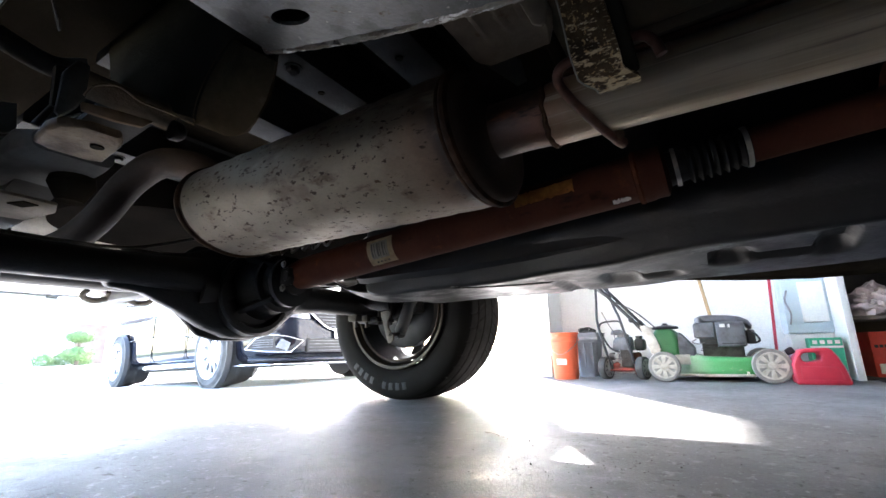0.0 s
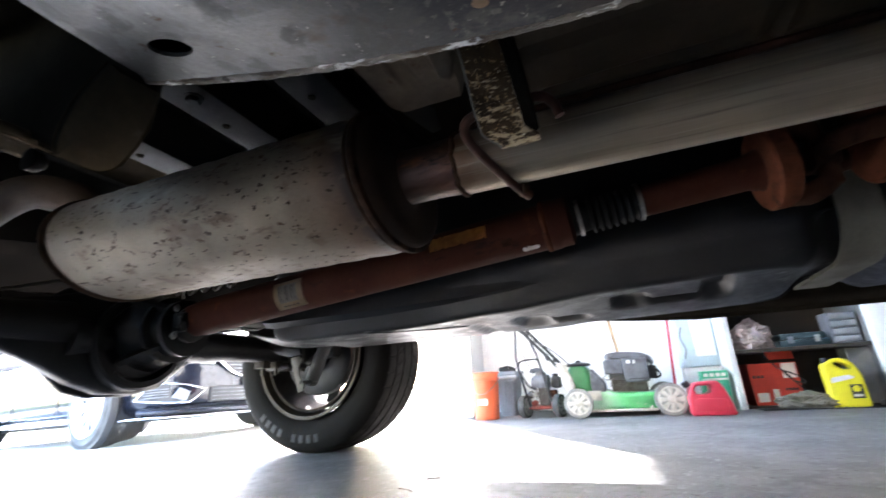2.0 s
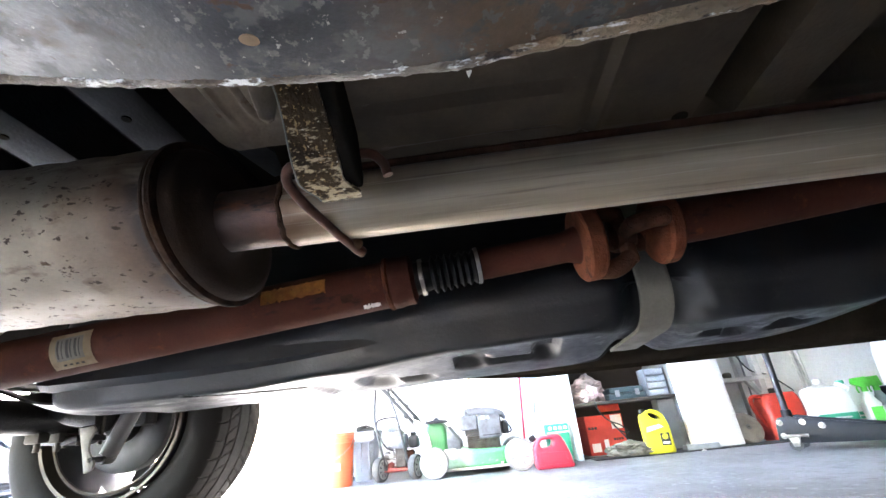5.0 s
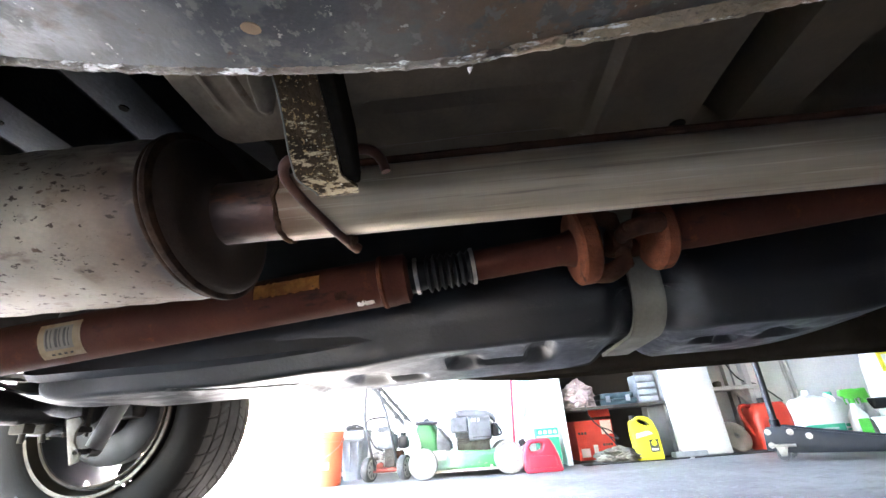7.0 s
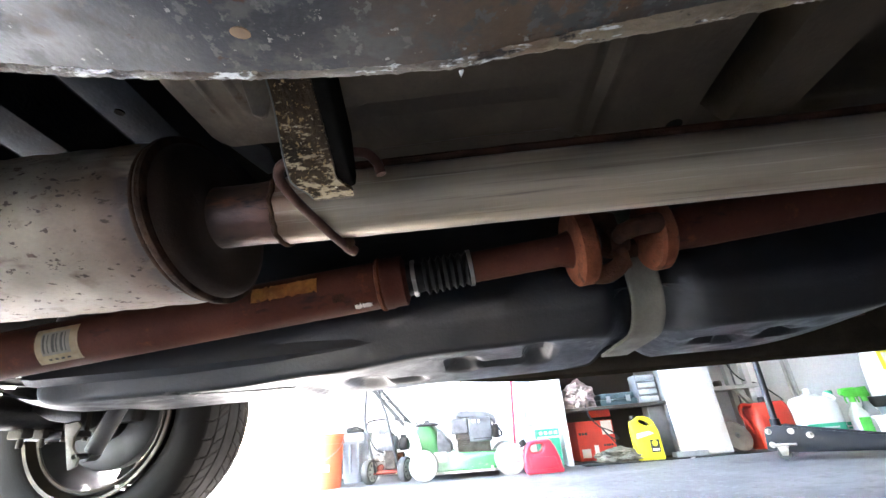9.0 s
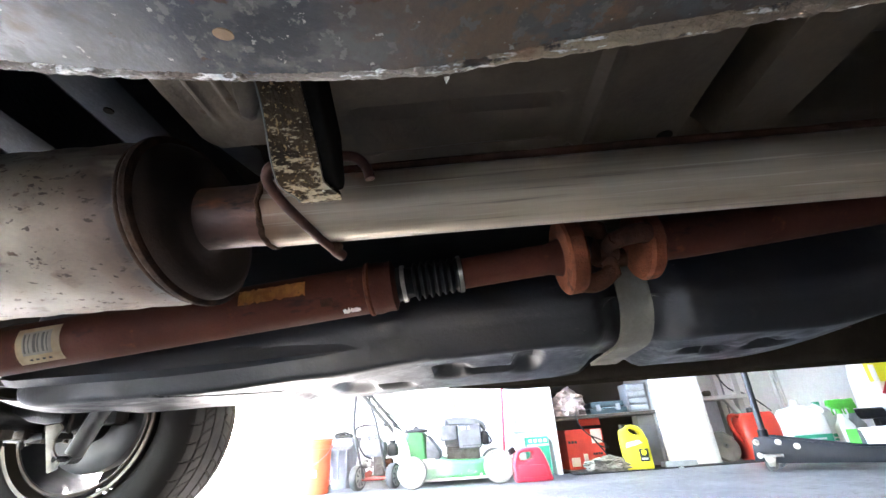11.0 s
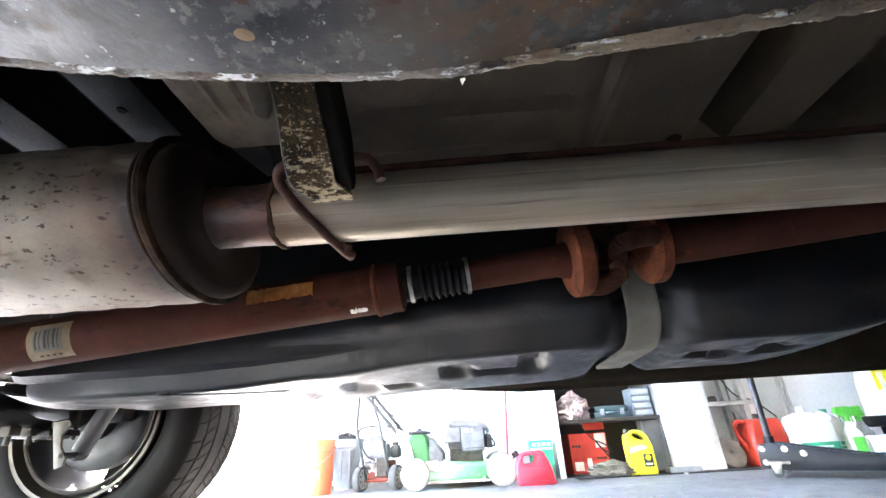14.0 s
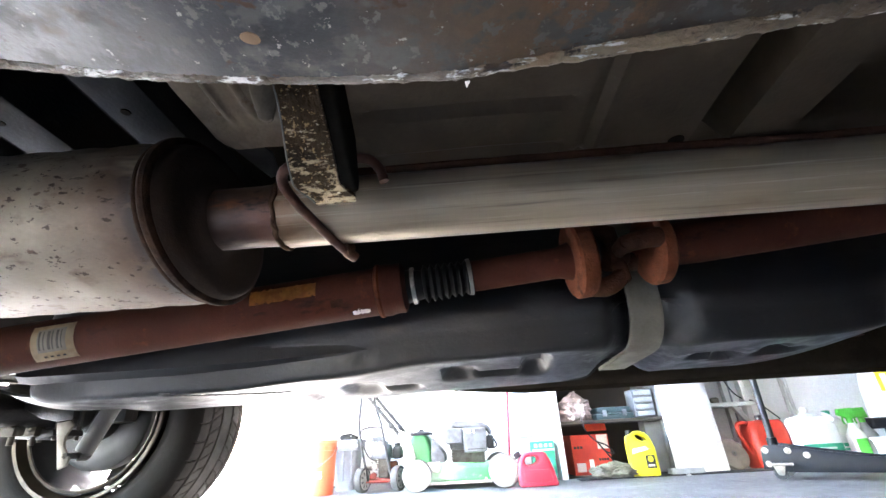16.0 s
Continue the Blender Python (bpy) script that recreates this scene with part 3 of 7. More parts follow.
def leaf_ball(centre, r, count, seed, flat=1.0):
    """A clipped shrub: many small leaves on a lumpy ball."""
    rnd = random.Random(seed)
    bm = bmesh.new()
    for _ in range(count):
        d = Vector((rnd.gauss(0, 1), rnd.gauss(0, 1), rnd.gauss(0, 1))).normalized()
        rr = r * (0.78 + 0.25 * rnd.random()) * (1 + 0.12 * noise.noise(d * 2.5 + Vector(centre)))
        p = Vector(centre) + Vector((d.x * rr, d.y * rr, d.z * rr * flat))
        side = d.orthogonal().normalized()
        side = (Matrix.Rotation(rnd.random() * 6.28, 3, d) @ side + d * rnd.uniform(-0.5, 0.7)).normalized()
        wide = d.cross(side).normalized()
        n = r * rnd.uniform(0.06, 0.11)
        q = [p, p + side * n + wide * n * 0.5, p + side * n * 2, p + side * n - wide * n * 0.5]
        bm.faces.new([bm.verts.new(c) for c in q])
    return bm


def topiary(x, y, sizes, seed):
    z = drive_z(x) + BED_H
    t = thing("topiary_shrub", (x, y, z), "clipped green shrub with stacked leafy balls", "shrub")
    high = sum(2 * s for s in sizes) * 0.92
    part("trunk", tube([(x, y, z - 0.05), (x + 0.02, y, z + high * 0.3), (x, y, z + high * 0.55)], lambda u: 0.05 - 0.02 * u, 8), M["bark"], t)
    at = z + 0.12
    for k, s in enumerate(sizes):
        part("crown", leaf_ball((x, y, at + s * 0.5), s, 2400, seed + k, 0.5), M["leaf"], t)
        at += s * 1.35


def hedge(x, y, seed):
    z = drive_z(x) + BED_H
    t = thing("hedge", (x, y, z), "low clipped green hedge beside the drive", "hedge")
    for k in range(3):
        tagged(part("foliage", leaf_ball((x - 0.2 * (k % 2), y + 0.42 * k, z + 0.14), 0.26, 1400, seed + k, 0.8), M["leaf"], t), kind="stuff")


def far_house():
    x, z = -24.0, drive_z(-14)
    h = thing("house", (x, 10, z), "pale house with brown brick porch pillars across the street", "house")
    part("wall", box((x - 8, 1, z), (x, 22, z + 3.2)), M["wall"], h, smooth=False)
    part("roof", prism([(x - 8.6, z + 3.15), (x + 0.7, z + 3.15), (x - 4, z + 5.2)], "y", 0.4, 22.6), M["roofing"], h, smooth=False)
    for y in (7.2, 9.8, 12.4):
        p = part("porch_pillar", box((x + 0.9, y, z), (x + 1.4, y + 0.5, z + 2.9), 0.02), M["stucco"], h, smooth=False)
        part("cap", box((x + 0.84, y - 0.06, z + 2.9), (x + 1.46, y + 0.56, z + 3.05), 0.02), M["shelf_white"], p)
    part("porch_roof", box((x - 0.1, 7.0, z + 3.06), (x + 1.9, 13.4, z + 3.25), 0.03), M["roofing"], h)
    d = part("door", box((x - 0.02, 8.25, z + 0.1), (x + 0.05, 9.4, z + 2.0), 0.01), M["brick"], h)
    part("door_handle", lathe([(0, 0.02), (0.05, 0.035), (0.07, 0.02)], (x + 0.05, 8.4, z + 1.1), "x", 12), M["chrome"], d)
    for y in (14.5, 18.2):
        w = part("window", box((x - 0.02, y, z + 0.9), (x + 0.03, y + 1.6, z + 2.2), 0.004), M["glass_dark"], h)
        part("window_frame", merge(box((x, y - 0.08, z + 0.82), (x + 0.06, y + 1.68, z + 0.9)), box((x, y - 0.08, z + 2.2), (x + 0.06, y + 1.68, z + 2.28)),
                                   box((x, y - 0.08, z + 0.9), (x + 0.06, y, z + 2.2)), box((x, y + 1.6, z + 0.9), (x + 0.06, y + 1.68, z + 2.2)),
                                   box((x, y + 0.77, z + 0.9), (x + 0.055, y + 0.83, z + 2.2))), M["shelf_white"], w, smooth=False)


def floor_litter():
    """Loose grit and a few scraps on the concrete."""
    rnd = random.Random(11)
    bm = bmesh.new()
    for _ in range(420):
        x, y = rnd.uniform(-1.6, 1.6), rnd.uniform(0.55, 3.3)
        if rnd.random() < 0.35:
            x, y = rnd.gauss(-0.3, 0.16), rnd.gauss(1.12, 0.16)
        r = rnd.uniform(0.0006, 0.0016) * (1.6 if rnd.random() < 0.08 else 1)
        ring = [(x + r * rnd.uniform(0.6, 1.3) * math.cos(a), y + r * rnd.uniform(0.6, 1.3) * math.sin(a)) for a in [k * 1.2566 for k in range(5)]]
        low = [bm.verts.new((u, v, 0.0)) for u, v in ring]
        up = [bm.verts.new((x + (u - x) * 0.6, y + (v - y) * 0.6, r * rnd.uniform(0.7, 1.3))) for u, v in ring]
        bm.faces.new(up)
        for k in range(5):
            bm.faces.new((low[k], low[(k + 1) % 5], up[(k + 1) % 5], up[k]))
    tagged(link("grit", bm, M["dirt"], smooth=False), "dark grit scattered over the concrete floor", "grit", kind="stuff")
    for x, y, a, n in ((-0.52, 1.36, 0.3, 0.02), (-0.54, 1.22, -0.5, 0.032)):
        c, d = math.cos(a), math.sin(a)
        pts = [(x - n * c, y - n * d, 0.002), (x - 0.2 * n * c + 0.006, y - 0.2 * n * d, 0.003), (x + 0.3 * n * c, y + 0.3 * n * d + 0.005, 0.0025), (x + n * c, y + n * d, 0.002)]
        single("twig", tube(pts, 0.0013, 6), M["rust_dark"], "small dry twig lying on the concrete floor", "twig", "twigs on the floor")


build_garage()
build_outside()
floor_litter()
topiary(-15.0, 5.3, (0.36, 0.31), 3)
hedge(-15.4, 4.7, 20)
far_house()


# ---- the pickup truck overhead: x runs to its front, its centre line is y = 1.0 ----
MID_Y, AXLE_X, AXLE_Z = 1.0, -1.31, 0.43
truck = thing("pickup_truck", (0.4, MID_Y, 0.0), "white pickup truck with a rusty, worn underside in the garage", "truck")


def rail_z(x):
    d = 0.1 - x
    return min(0.497 + (0.045 * d + 0.3 * d * d if d > 0 else -0.115 * d) + 1.6 * max(0.0, -0.43 - x), 0.84)


def shaft_z(x):
    return 0.578 + 0.093 * x


def frame_rail(y0, y1, inner, far):
    """A hollow box rail from x -2.3 to 2.9 that rises over the axle; the inner lower edge carries a flaked lip."""
    xs = [-2.3 + 5.2 * k / 130 for k in range(131)]
    hole = (-0.322, (y0 + y1) / 2 + 0.022, 0.027, 0.0125)
    bm = bmesh.new()
    ys = [y0 + (y1 - y0) * k / 12 for k in range(13)]
    xa = max(x for x in xs if x < hole[0] - 0.035)
    xb = min(x for x in xs if x > hole[0] + 0.035)
    for lo, hi in zip(xs, xs[1:]):
        if xa <= lo < xb:
            continue
        for c, d in zip(ys, ys[1:]):
            bm.faces.new([bm.verts.new((u, v, 0)) for u, v in ((lo, c), (hi, c), (hi, d), (lo, d))])
    # the stretch with the slotted hole
    inside = [x for x in xs if xa <= x <= xb]
    loop = [(x, y0) for x in inside] + [(xb, y) for y in ys[1:-1]] + [(x, y1) for x in reversed(inside)] + [(xa, y) for y in reversed(ys[1:-1])]
    oval = [(hole[0] + hole[2] * math.cos(a), hole[1] + hole[3] * math.sin(a)) for a in [2 * math.pi * k / 24 for k in range(24)]]
    edges = []
    for pts in (loop, oval):
        vs = [bm.verts.new((u, v, 0)) for u, v in pts]
        edges += [bm.edges.new((vs[k], vs[(k + 1) % len(vs)])) for k in range(len(vs))]
    bmesh.ops.triangle_fill(bm, edges=edges, use_beauty=True)
    bmesh.ops.remove_doubles(bm, verts=bm.verts, dist=1e-5)
    made = bmesh.ops.extrude_face_region(bm, geom=list(bm.faces))
    for v in made["geom"]:
        if isinstance(v, bmesh.types.BMVert):
            v.co.z = 0.005
    for v in bm.verts:
        v.co.z += rail_z(v.co.x) + 0.0035 * noise.noise(Vector((v.co.x * 5, v.co.y * 9, 0)))
    # the rise over the axle turns near-black in place of its shade
    for f in bm.faces:
        c = f.calc_center_median()
        f.material_index = 1 if c.x < -0.47 else 0
    rail = part("frame_rail", bm, [M["rail"], M["black"]], truck, "box frame rail with flaking paint, rust and dust")
    for name, ya, yb in (("inner_web", y1 - 0.004, y1 + 0.002), ("outer_web", y0 - 0.002, y0 + 0.004)):
        web = loft([[(x, ya, rail_z(x) + 0.006), (x, yb, rail_z(x) + 0.006), (x, yb, rail_z(x) + 0.16), (x, ya, rail_z(x) + 0.16)] for x in xs])
        part(name, web, M["member"], rail)
    top = loft([[(x, y0 - 0.002, rail_z(x) + 0.16), (x, y1 + 0.002, rail_z(x) + 0.16), (x, y1 + 0.002, rail_z(x) + 0.166), (x, y0 - 0.002, rail_z(x) + 0.166)] for x in xs])
    part("top_plate", top, M["black"], rail)
    y = inner
    lip = []
    for k in range(1201):
        x = -0.62 + 2.4 * k / 1200
        j = 0.001 * noise.noise(Vector((x * 60, 3, 0))) + 0.0014 * noise.noise(Vector((x * 17, 9, 0)))
        r = 0.0052 + 0.0012 * noise.noise(Vector((x * 90, 1, 5))) + 0.004 * ease(x, 0.08, 0.35) + 0.0007 * noise.noise(Vector((x * 300, 4, 2)))
        z = rail_z(x) + 0.004 + j
        lip.append([(x, y + r * math.cos(a) * 1.1, z + r * 1.05 * math.sin(a)) for a in [2 * math.pi * i / 10 for i in range(10)]])
    part("flaked_lip", loft(lip), M["rail_edge"], rail, "flaking paint and rust along the lower edge, with painted glints")
    # the round mark of worn paint and a hanging flake
    if not far:
        part("worn_spot", turned(lathe([(0, 0.0001), (0, 0.0068), (0.0012, 0.0062), (0.0014, 0.0001)], axis="z", seg=14),
                                 pose(-0.026, 0.336, rail_z(-0.02) - 0.0052, 0, 0, 20) @ Matrix.Diagonal((0.9, 0.62, 1, 1))), M["tan_spot"], rail, "bare tan spot in the paint")
        part("paint_flake", prism([(0, 0), (0.0035, 0.0005), (0.001, -0.0045)], "y", 0.3755, 0.3775, 0), M["paper"], rail).location = (0.104, 0.002, 0.494)
    return rail


def underbody():
    # cab floor pan in pressed panels, with ridges and a tunnel
    bm = bmesh.new()
    nx, ny = 240, 140
    x0, x1, y0, y1 = -0.17, 1.9, 0.12, 1.88
    rows = []
    for i in range(nx + 1):
        x = x0 + (x1 - x0) * i / nx
        row = []
        for j in range(ny + 1):
            y = y0 + (y1 - y0) * j / ny
            z = 0.815
            z -= 0.009 * (1 - ease(abs(x - 0.385), 0.002, 0.016))
            z += 0.006 * (1 - ease(abs(x - 0.36), 0.003, 0.012))
            for yr in (0.62, 0.765, 0.895):
                z += 0.016 * (1 - ease(abs(y - yr), 0.004, 0.016)) * ease(x, -0.1, -0.02) * (1 - ease(x, 0.3, 0.34))
            z += 0.14 * ease(x, 0.58, 0.59) * (1 - ease(x, 0.655, 0.665))
            z += 0.24 * ease(x, 0.79, 0.8) * (1 - ease(x, 1.5, 1.56))
            z += 0.11 * (1 - ease(abs(y - MID_Y - 0.05), 0.06, 0.14))
            z += 0.004 * noise.noise(Vector((x * 5, y * 5, 0)))
            row.append(bm.verts.new((x, y, z)))
        rows.append(row)
    for p, q in zip(rows, rows[1:]):
        for k in range(ny):
            bm.faces.new((p[k], p[k + 1], q[k + 1], q[k]))
    pan = part("floor_pan", bm, M["primer"], truck, "dusty grey-green pressed steel cab floor")
    part("drain_hole", turned(lathe([(0, 0.016), (0.002, 0.016)], axis="z", seg=16), pose(0.552, 0.9, 0.808)), M["black"], pan)
    part("seat_bracket", loft([[(x, y, z) for y, z in round_rect(0.5, 0.69, 0.775 - dz, 1.04, 0.02)] for x, dz in ((0.84, 0), (0.86, 0.02), (1.15, 0.02), (1.2, 0))]),
         M["member"], pan)
    # bed floor with its cross members
    bed = part("bed_floor", box((-2.35, 0.08, 0.965), (-0.2, 1.92, 0.985)), M["black"], truck, smooth=False)
    for x in (-0.468, -0.7, -0.98, -1.5, -2.0):
        poly = [(x - 0.07, 0.96), (x - 0.05, 0.955), (x - 0.046, 0.835), (x + 0.05, 0.835), (x + 0.054, 0.955), (x + 0.075, 0.96)]
        c = part("crossmember", prism(poly, "y", 0.385, 1.6, 0.004), M["member"], truck, "grey pressed steel cross member")
        part("bolt", bolt((x + 0.01, 0.62, 0.834), (0, 0, -1), 0.014, 0.012), M["member"], c)
        part("hole_plug", turned(lathe([(0, 0.008), (0.002, 0.008)], axis="z", seg=12), pose(x - 0.01, 0.72, 0.8325)), M["black"], c)
    part("front_crossmember", loft([[(x, y, z) for x, z in round_rect(-0.4, -0.2, 0.86 + 0.03 * (k / 7) ** 2, 0.95, 0.02)]
                                    for k, y in enumerate([0.385, 0.42, 0.5, 0.6, 0.7, 0.9, 1.2, 1.6])]), M["black"], truck)
    # pressed heat shield that hangs down in front of the muffler
    rings = []
    for k in range(29):
        u = k / 28
        y = 0.4 + 0.365 * u
        z = 0.79 - 0.03 * ease(u, 0.0, 0.6) - 0.006 * ease(u, 0.9, 1.0)
        xa, xb = -0.325 + 0.012 * u + 0.03 * ease(u, 0.9, 1.0), -0.15 - 0.012 * ease(u, 0.85, 1.0)
        ring = []
        for i in range(49):
            v = i / 48
            rib = sum(1 - ease(abs(v - c), 0.012, 0.05) for c in (0.36, 0.6, 0.8)) * (1 - ease(u, 0.72, 0.82))
            ring.append((xa + (xb - xa) * v, y, z - 0.006 * rib + 0.03 * (1 - ease(v, 0.0, 0.07)) + 0.025 * ease(v, 0.94, 1.0) + 0.02 * ease(u, 0.96, 1.0) + 0.0015 * noise.noise(Vector((v * 9, y * 30, 2)))))
        rings.append(ring + [(p[0], p[1], p[2] + 0.004) for p in reversed(ring)])
    hs = part("heat_shield", loft(rings), M["shield"], truck, "dusty pressed metal heat shield with three ribs")
    part("tab", prism([(-0.3, 0.765), (-0.245, 0.765), (-0.236, 0.79), (-0.25, 0.86), (-0.272, 0.866)], "z", 0.772, 0.776, 0.0015), M["member"], hs, "grey flat tongue below the shield")
    part("lug", prism([(-0.172, 0.765), (-0.118, 0.765), (-0.115, 0.65), (-0.117, 0.631), (-0.124, 0.627), (-0.135, 0.634), (-0.152, 0.68)], "y", 0.546, 0.552, 0.0025), M["shield"], hs)
    # tall black closing panel between cab and bed
    part("cab_back", box((-0.205, 0.12, 0.83), (-0.175, 1.88, 1.5), 0.005), M["black"], truck)
    # brake and fuel lines along the far rail
    for k, dy in enumerate((0.0, 0.022)):
        part("brake_line", tube([(-1.2, 1.58 + dy, 0.80), (-0.6, 1.6 + dy, 0.79), (0.2, 1.6 + dy, 0.78), (1.4, 1.6 + dy, 0.79)], 0.005, 8), M["black"], truck)


def exhaust():
    y, z = 0.725, 0.602
    x0, x1, r = -1.06, -0.302, 0.122
    body = [(x0 + 0.004, r)] + [(x0 + (x1 - x0) * k / 30, r + 0.0012 * math.sin(k * 2.1) * (0 < k < 30)) for k in range(1, 30)] + [(x1 - 0.004, r)]
    oval = Matrix.Translation((0, 0.755, z + 0.006)) @ Matrix.Diagonal((1, 1.3, 0.965, 1)) @ Matrix.Translation((0, -y - 0.005, -z - 0.004))
    muf = part("muffler", turned(lathe(body, (0, y + 0.005, z + 0.004), "x", 72), oval), M["muffler"], truck, "oval aluminised muffler with rust freckles and road dirt")
    for xx, out in ((x1, 1), (x0, -1)):
        rim = [(xx - out * d, r + h) for d, h in ((0.016, 0.0003), (0.014, 0.0015), (0.011, 0.0015), (0.009, 0.0005), (0.007, 0.003), (0.002, 0.0055), (-0.004, 0.005), (-0.006, 0.002), (-0.006, -0.006), (0.016, -0.006))]
        part("rolled_seam", turned(lathe(rim, (0, y + 0.005, z + 0.004), "x", 72, closed=True), oval), M["seam_brown"], muf, "rolled rusty end seam")
        rings = []
        for dx, rr, m in ((0.003, 0.119, 0), (0.012, 0.1165, 0), (0.019, 0.11, 0), (0.0215, 0.1, 0.05), (0.0225, 0.088, 0.15), (0.0235, 0.076, 0.35), (0.026, 0.066, 0.6), (0.029, 0.058, 0.82), (0.033, 0.052, 0.95), (0.037, 0.0485, 1.0)):
            wide, high = 1.3 + (1 - 1.3) * m, 0.965 + (1 - 0.965) * m
            cy, cz = 0.755 + (y - 0.755) * m, z + 0.006 * (1 - m)
            rings.append([(xx + out * dx, cy + wide * rr * math.cos(w), cz + high * rr * math.sin(w)) for w in [2 * math.pi * k / 72 for k in range(72)]])
        part("end_cap", loft(rings, cap=out < 0), M["end_cap"], muf, "near-black dished end plate drawn in to the pipe")
    part("inlet_neck", lathe([(x1 - 0.01, 0.047), (-0.2, 0.047), (-0.172, 0.0485), (-0.168, 0.046), (-0.168, 0.0)], (0, y, z), "x", 48), M["neck"], muf, "brown inlet neck, darker towards the muffler")
    weld = []
    for k in range(49):
        a = 2 * math.pi * k / 48
        weld.append((-0.169 + 0.0035 * noise.noise(Vector((math.cos(a) * 3, math.sin(a) * 3, 1))), y + 0.0505 * math.cos(a), z + 0.0505 * math.sin(a)))
    part("weld_bead", rough_up(tube(weld, 0.0044, 8, curve=False), 0.0022, 120), M["weld"], muf, "rough brown weld bead")
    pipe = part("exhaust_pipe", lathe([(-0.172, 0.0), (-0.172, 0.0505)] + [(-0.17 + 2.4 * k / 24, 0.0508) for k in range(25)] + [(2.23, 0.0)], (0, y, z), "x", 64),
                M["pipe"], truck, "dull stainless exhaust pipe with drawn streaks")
    seam = [(-0.14 + 2.2 * k / 60, y + 0.0508 * math.cos(1.15) - 0.05, z + 0.049 + 0.0015 * noise.noise(Vector((k * 0.5, 0, 0)))) for k in range(61)]
    part("seam", rough_up(tube(seam, 0.006, 8, curve=False), 0.002, 60), M["rust_dark"], pipe, "rusty seam along the pipe's top")
    tail = [(-1.04, 0.735, 0.655), (-1.1, 0.728, 0.69), (-1.19, 0.7, 0.755), (-1.3, 0.66, 0.78), (-1.41, 0.63, 0.735), (-1.52, 0.6, 0.63), (-1.66, 0.56, 0.56), (-1.95, 0.5, 0.55), (-2.2, 0.44, 0.55)]
    part("tail_pipe", tube(tail, 0.043, 28), M["pipe_dark"], truck, "brown tail pipe bent over the axle, painted lit at its bend")
    # hanger: bent flat bracket from the rail, rubber side block, and the welded hook rod
    path = smooth_path([(0, 0.405, 0.74), (0, 0.47, 0.665), (0, 0.52, 0.605), (0, 0.552, 0.557), (0, 0.564, 0.543), (0, 0.581, 0.536), (0, 0.598, 0.542), (0, 0.609, 0.565), (0, 0.615, 0.62)], 9)
    rings = []
    for i, p in enumerate(path):
        d = (path[min(i + 1, len(path) - 1)] - path[max(i - 1, 0)]).normalized()
        nrm = Vector((0, d.z, -d.y)) * 0.0028
        low = ease(i / (len(path) - 1), 0.3, 0.75)
        sh = -0.027 * (p.z - 0.53) / 0.2 if i < len(path) * 0.7 else 0.0
        turn_in = ease(i / (len(path) - 1), 0.2, 0.36)
        round_in = ease(i / (len(path) - 1), 0.44, 0.62) ** 1.5
        w0, w1 = -0.08 + sh - 0.006 * turn_in + 0.016 * round_in, -0.034 - 0.006 * low + sh + 0.017 * round_in - 0.03 * ease(i / (len(path) - 1), 0.66, 0.8)
        rings.append([(w0, p.y + nrm.y, p.z + nrm.z), (w1, p.y + nrm.y, p.z + nrm.z), (w1, p.y - nrm.y, p.z - nrm.z), (w0, p.y - nrm.y, p.z - nrm.z)])
    hang = part("hanger_bracket", loft(rings), M["hanger"], truck, "bent steel hanger with flaking brown coating")
    side = [(0.42, 0.735), (0.475, 0.662), (0.524, 0.603), (0.553, 0.562), (0.568, 0.55), (0.583, 0.545), (0.597, 0.552), (0.607, 0.568), (0.611, 0.64), (0.54, 0.74)]
    block = prism(side, "x", -0.044, -0.014, 0.006, 3)
    for v in block.verts:
        v.co.x -= 0.006 + 0.022 * (v.co.z - 0.53) / 0.2
    # thin pale tube paints the highlight along the strap's edge
    edge = [(r[0][0] - 0.0006, r[0][1], r[0][2]) for r in rings[2:int(len(rings) * 0.66)]]
    part("bare_edge", tube(edge, 0.0011, 6, curve=False), M["bracket"], hang, "pale tube drawn as the highlight on the strap's edge")
    part("rubber_block", block, M["black"], hang, "black rubber isolator")
    hook = [(0.002, 0.626, 0.584), (-0.004, 0.622, 0.602), (-0.02, 0.613, 0.612), (-0.06, 0.602, 0.605), (-0.108, 0.592, 0.594), (-0.124, 0.604, 0.583), (-0.118, 0.635, 0.57),
            (-0.1, 0.69, 0.556), (-0.082, 0.74, 0.545), (-0.07, 0.765, 0.541)]
    clip = [(-0.03, 0.43, 0.7), (-0.015, 0.47, 0.68), (0.005, 0.5, 0.668), (0.022, 0.515, 0.68), (0.03, 0.52, 0.705), (0.04, 0.5, 0.74)]
    part("wire_clip", tube(clip, 0.0075, 10), M["black"], hang, "dark cable clip behind the hanger")
    part("hook_rod", tube(hook, lambda u: 0.0068 if u < 0.93 else 0.0085, 12, per=5), M["rod"], hang, "bent rusty hanger rod welded to the pipe")
    part("weld_blob", rough_up(lathe([(-0.012, 0.002), (-0.006, 0.011), (0.004, 0.012), (0.012, 0.003)], (-0.077, 0.748, 0.5495), "x", 12), 0.002, 90), M["weld"], hang)


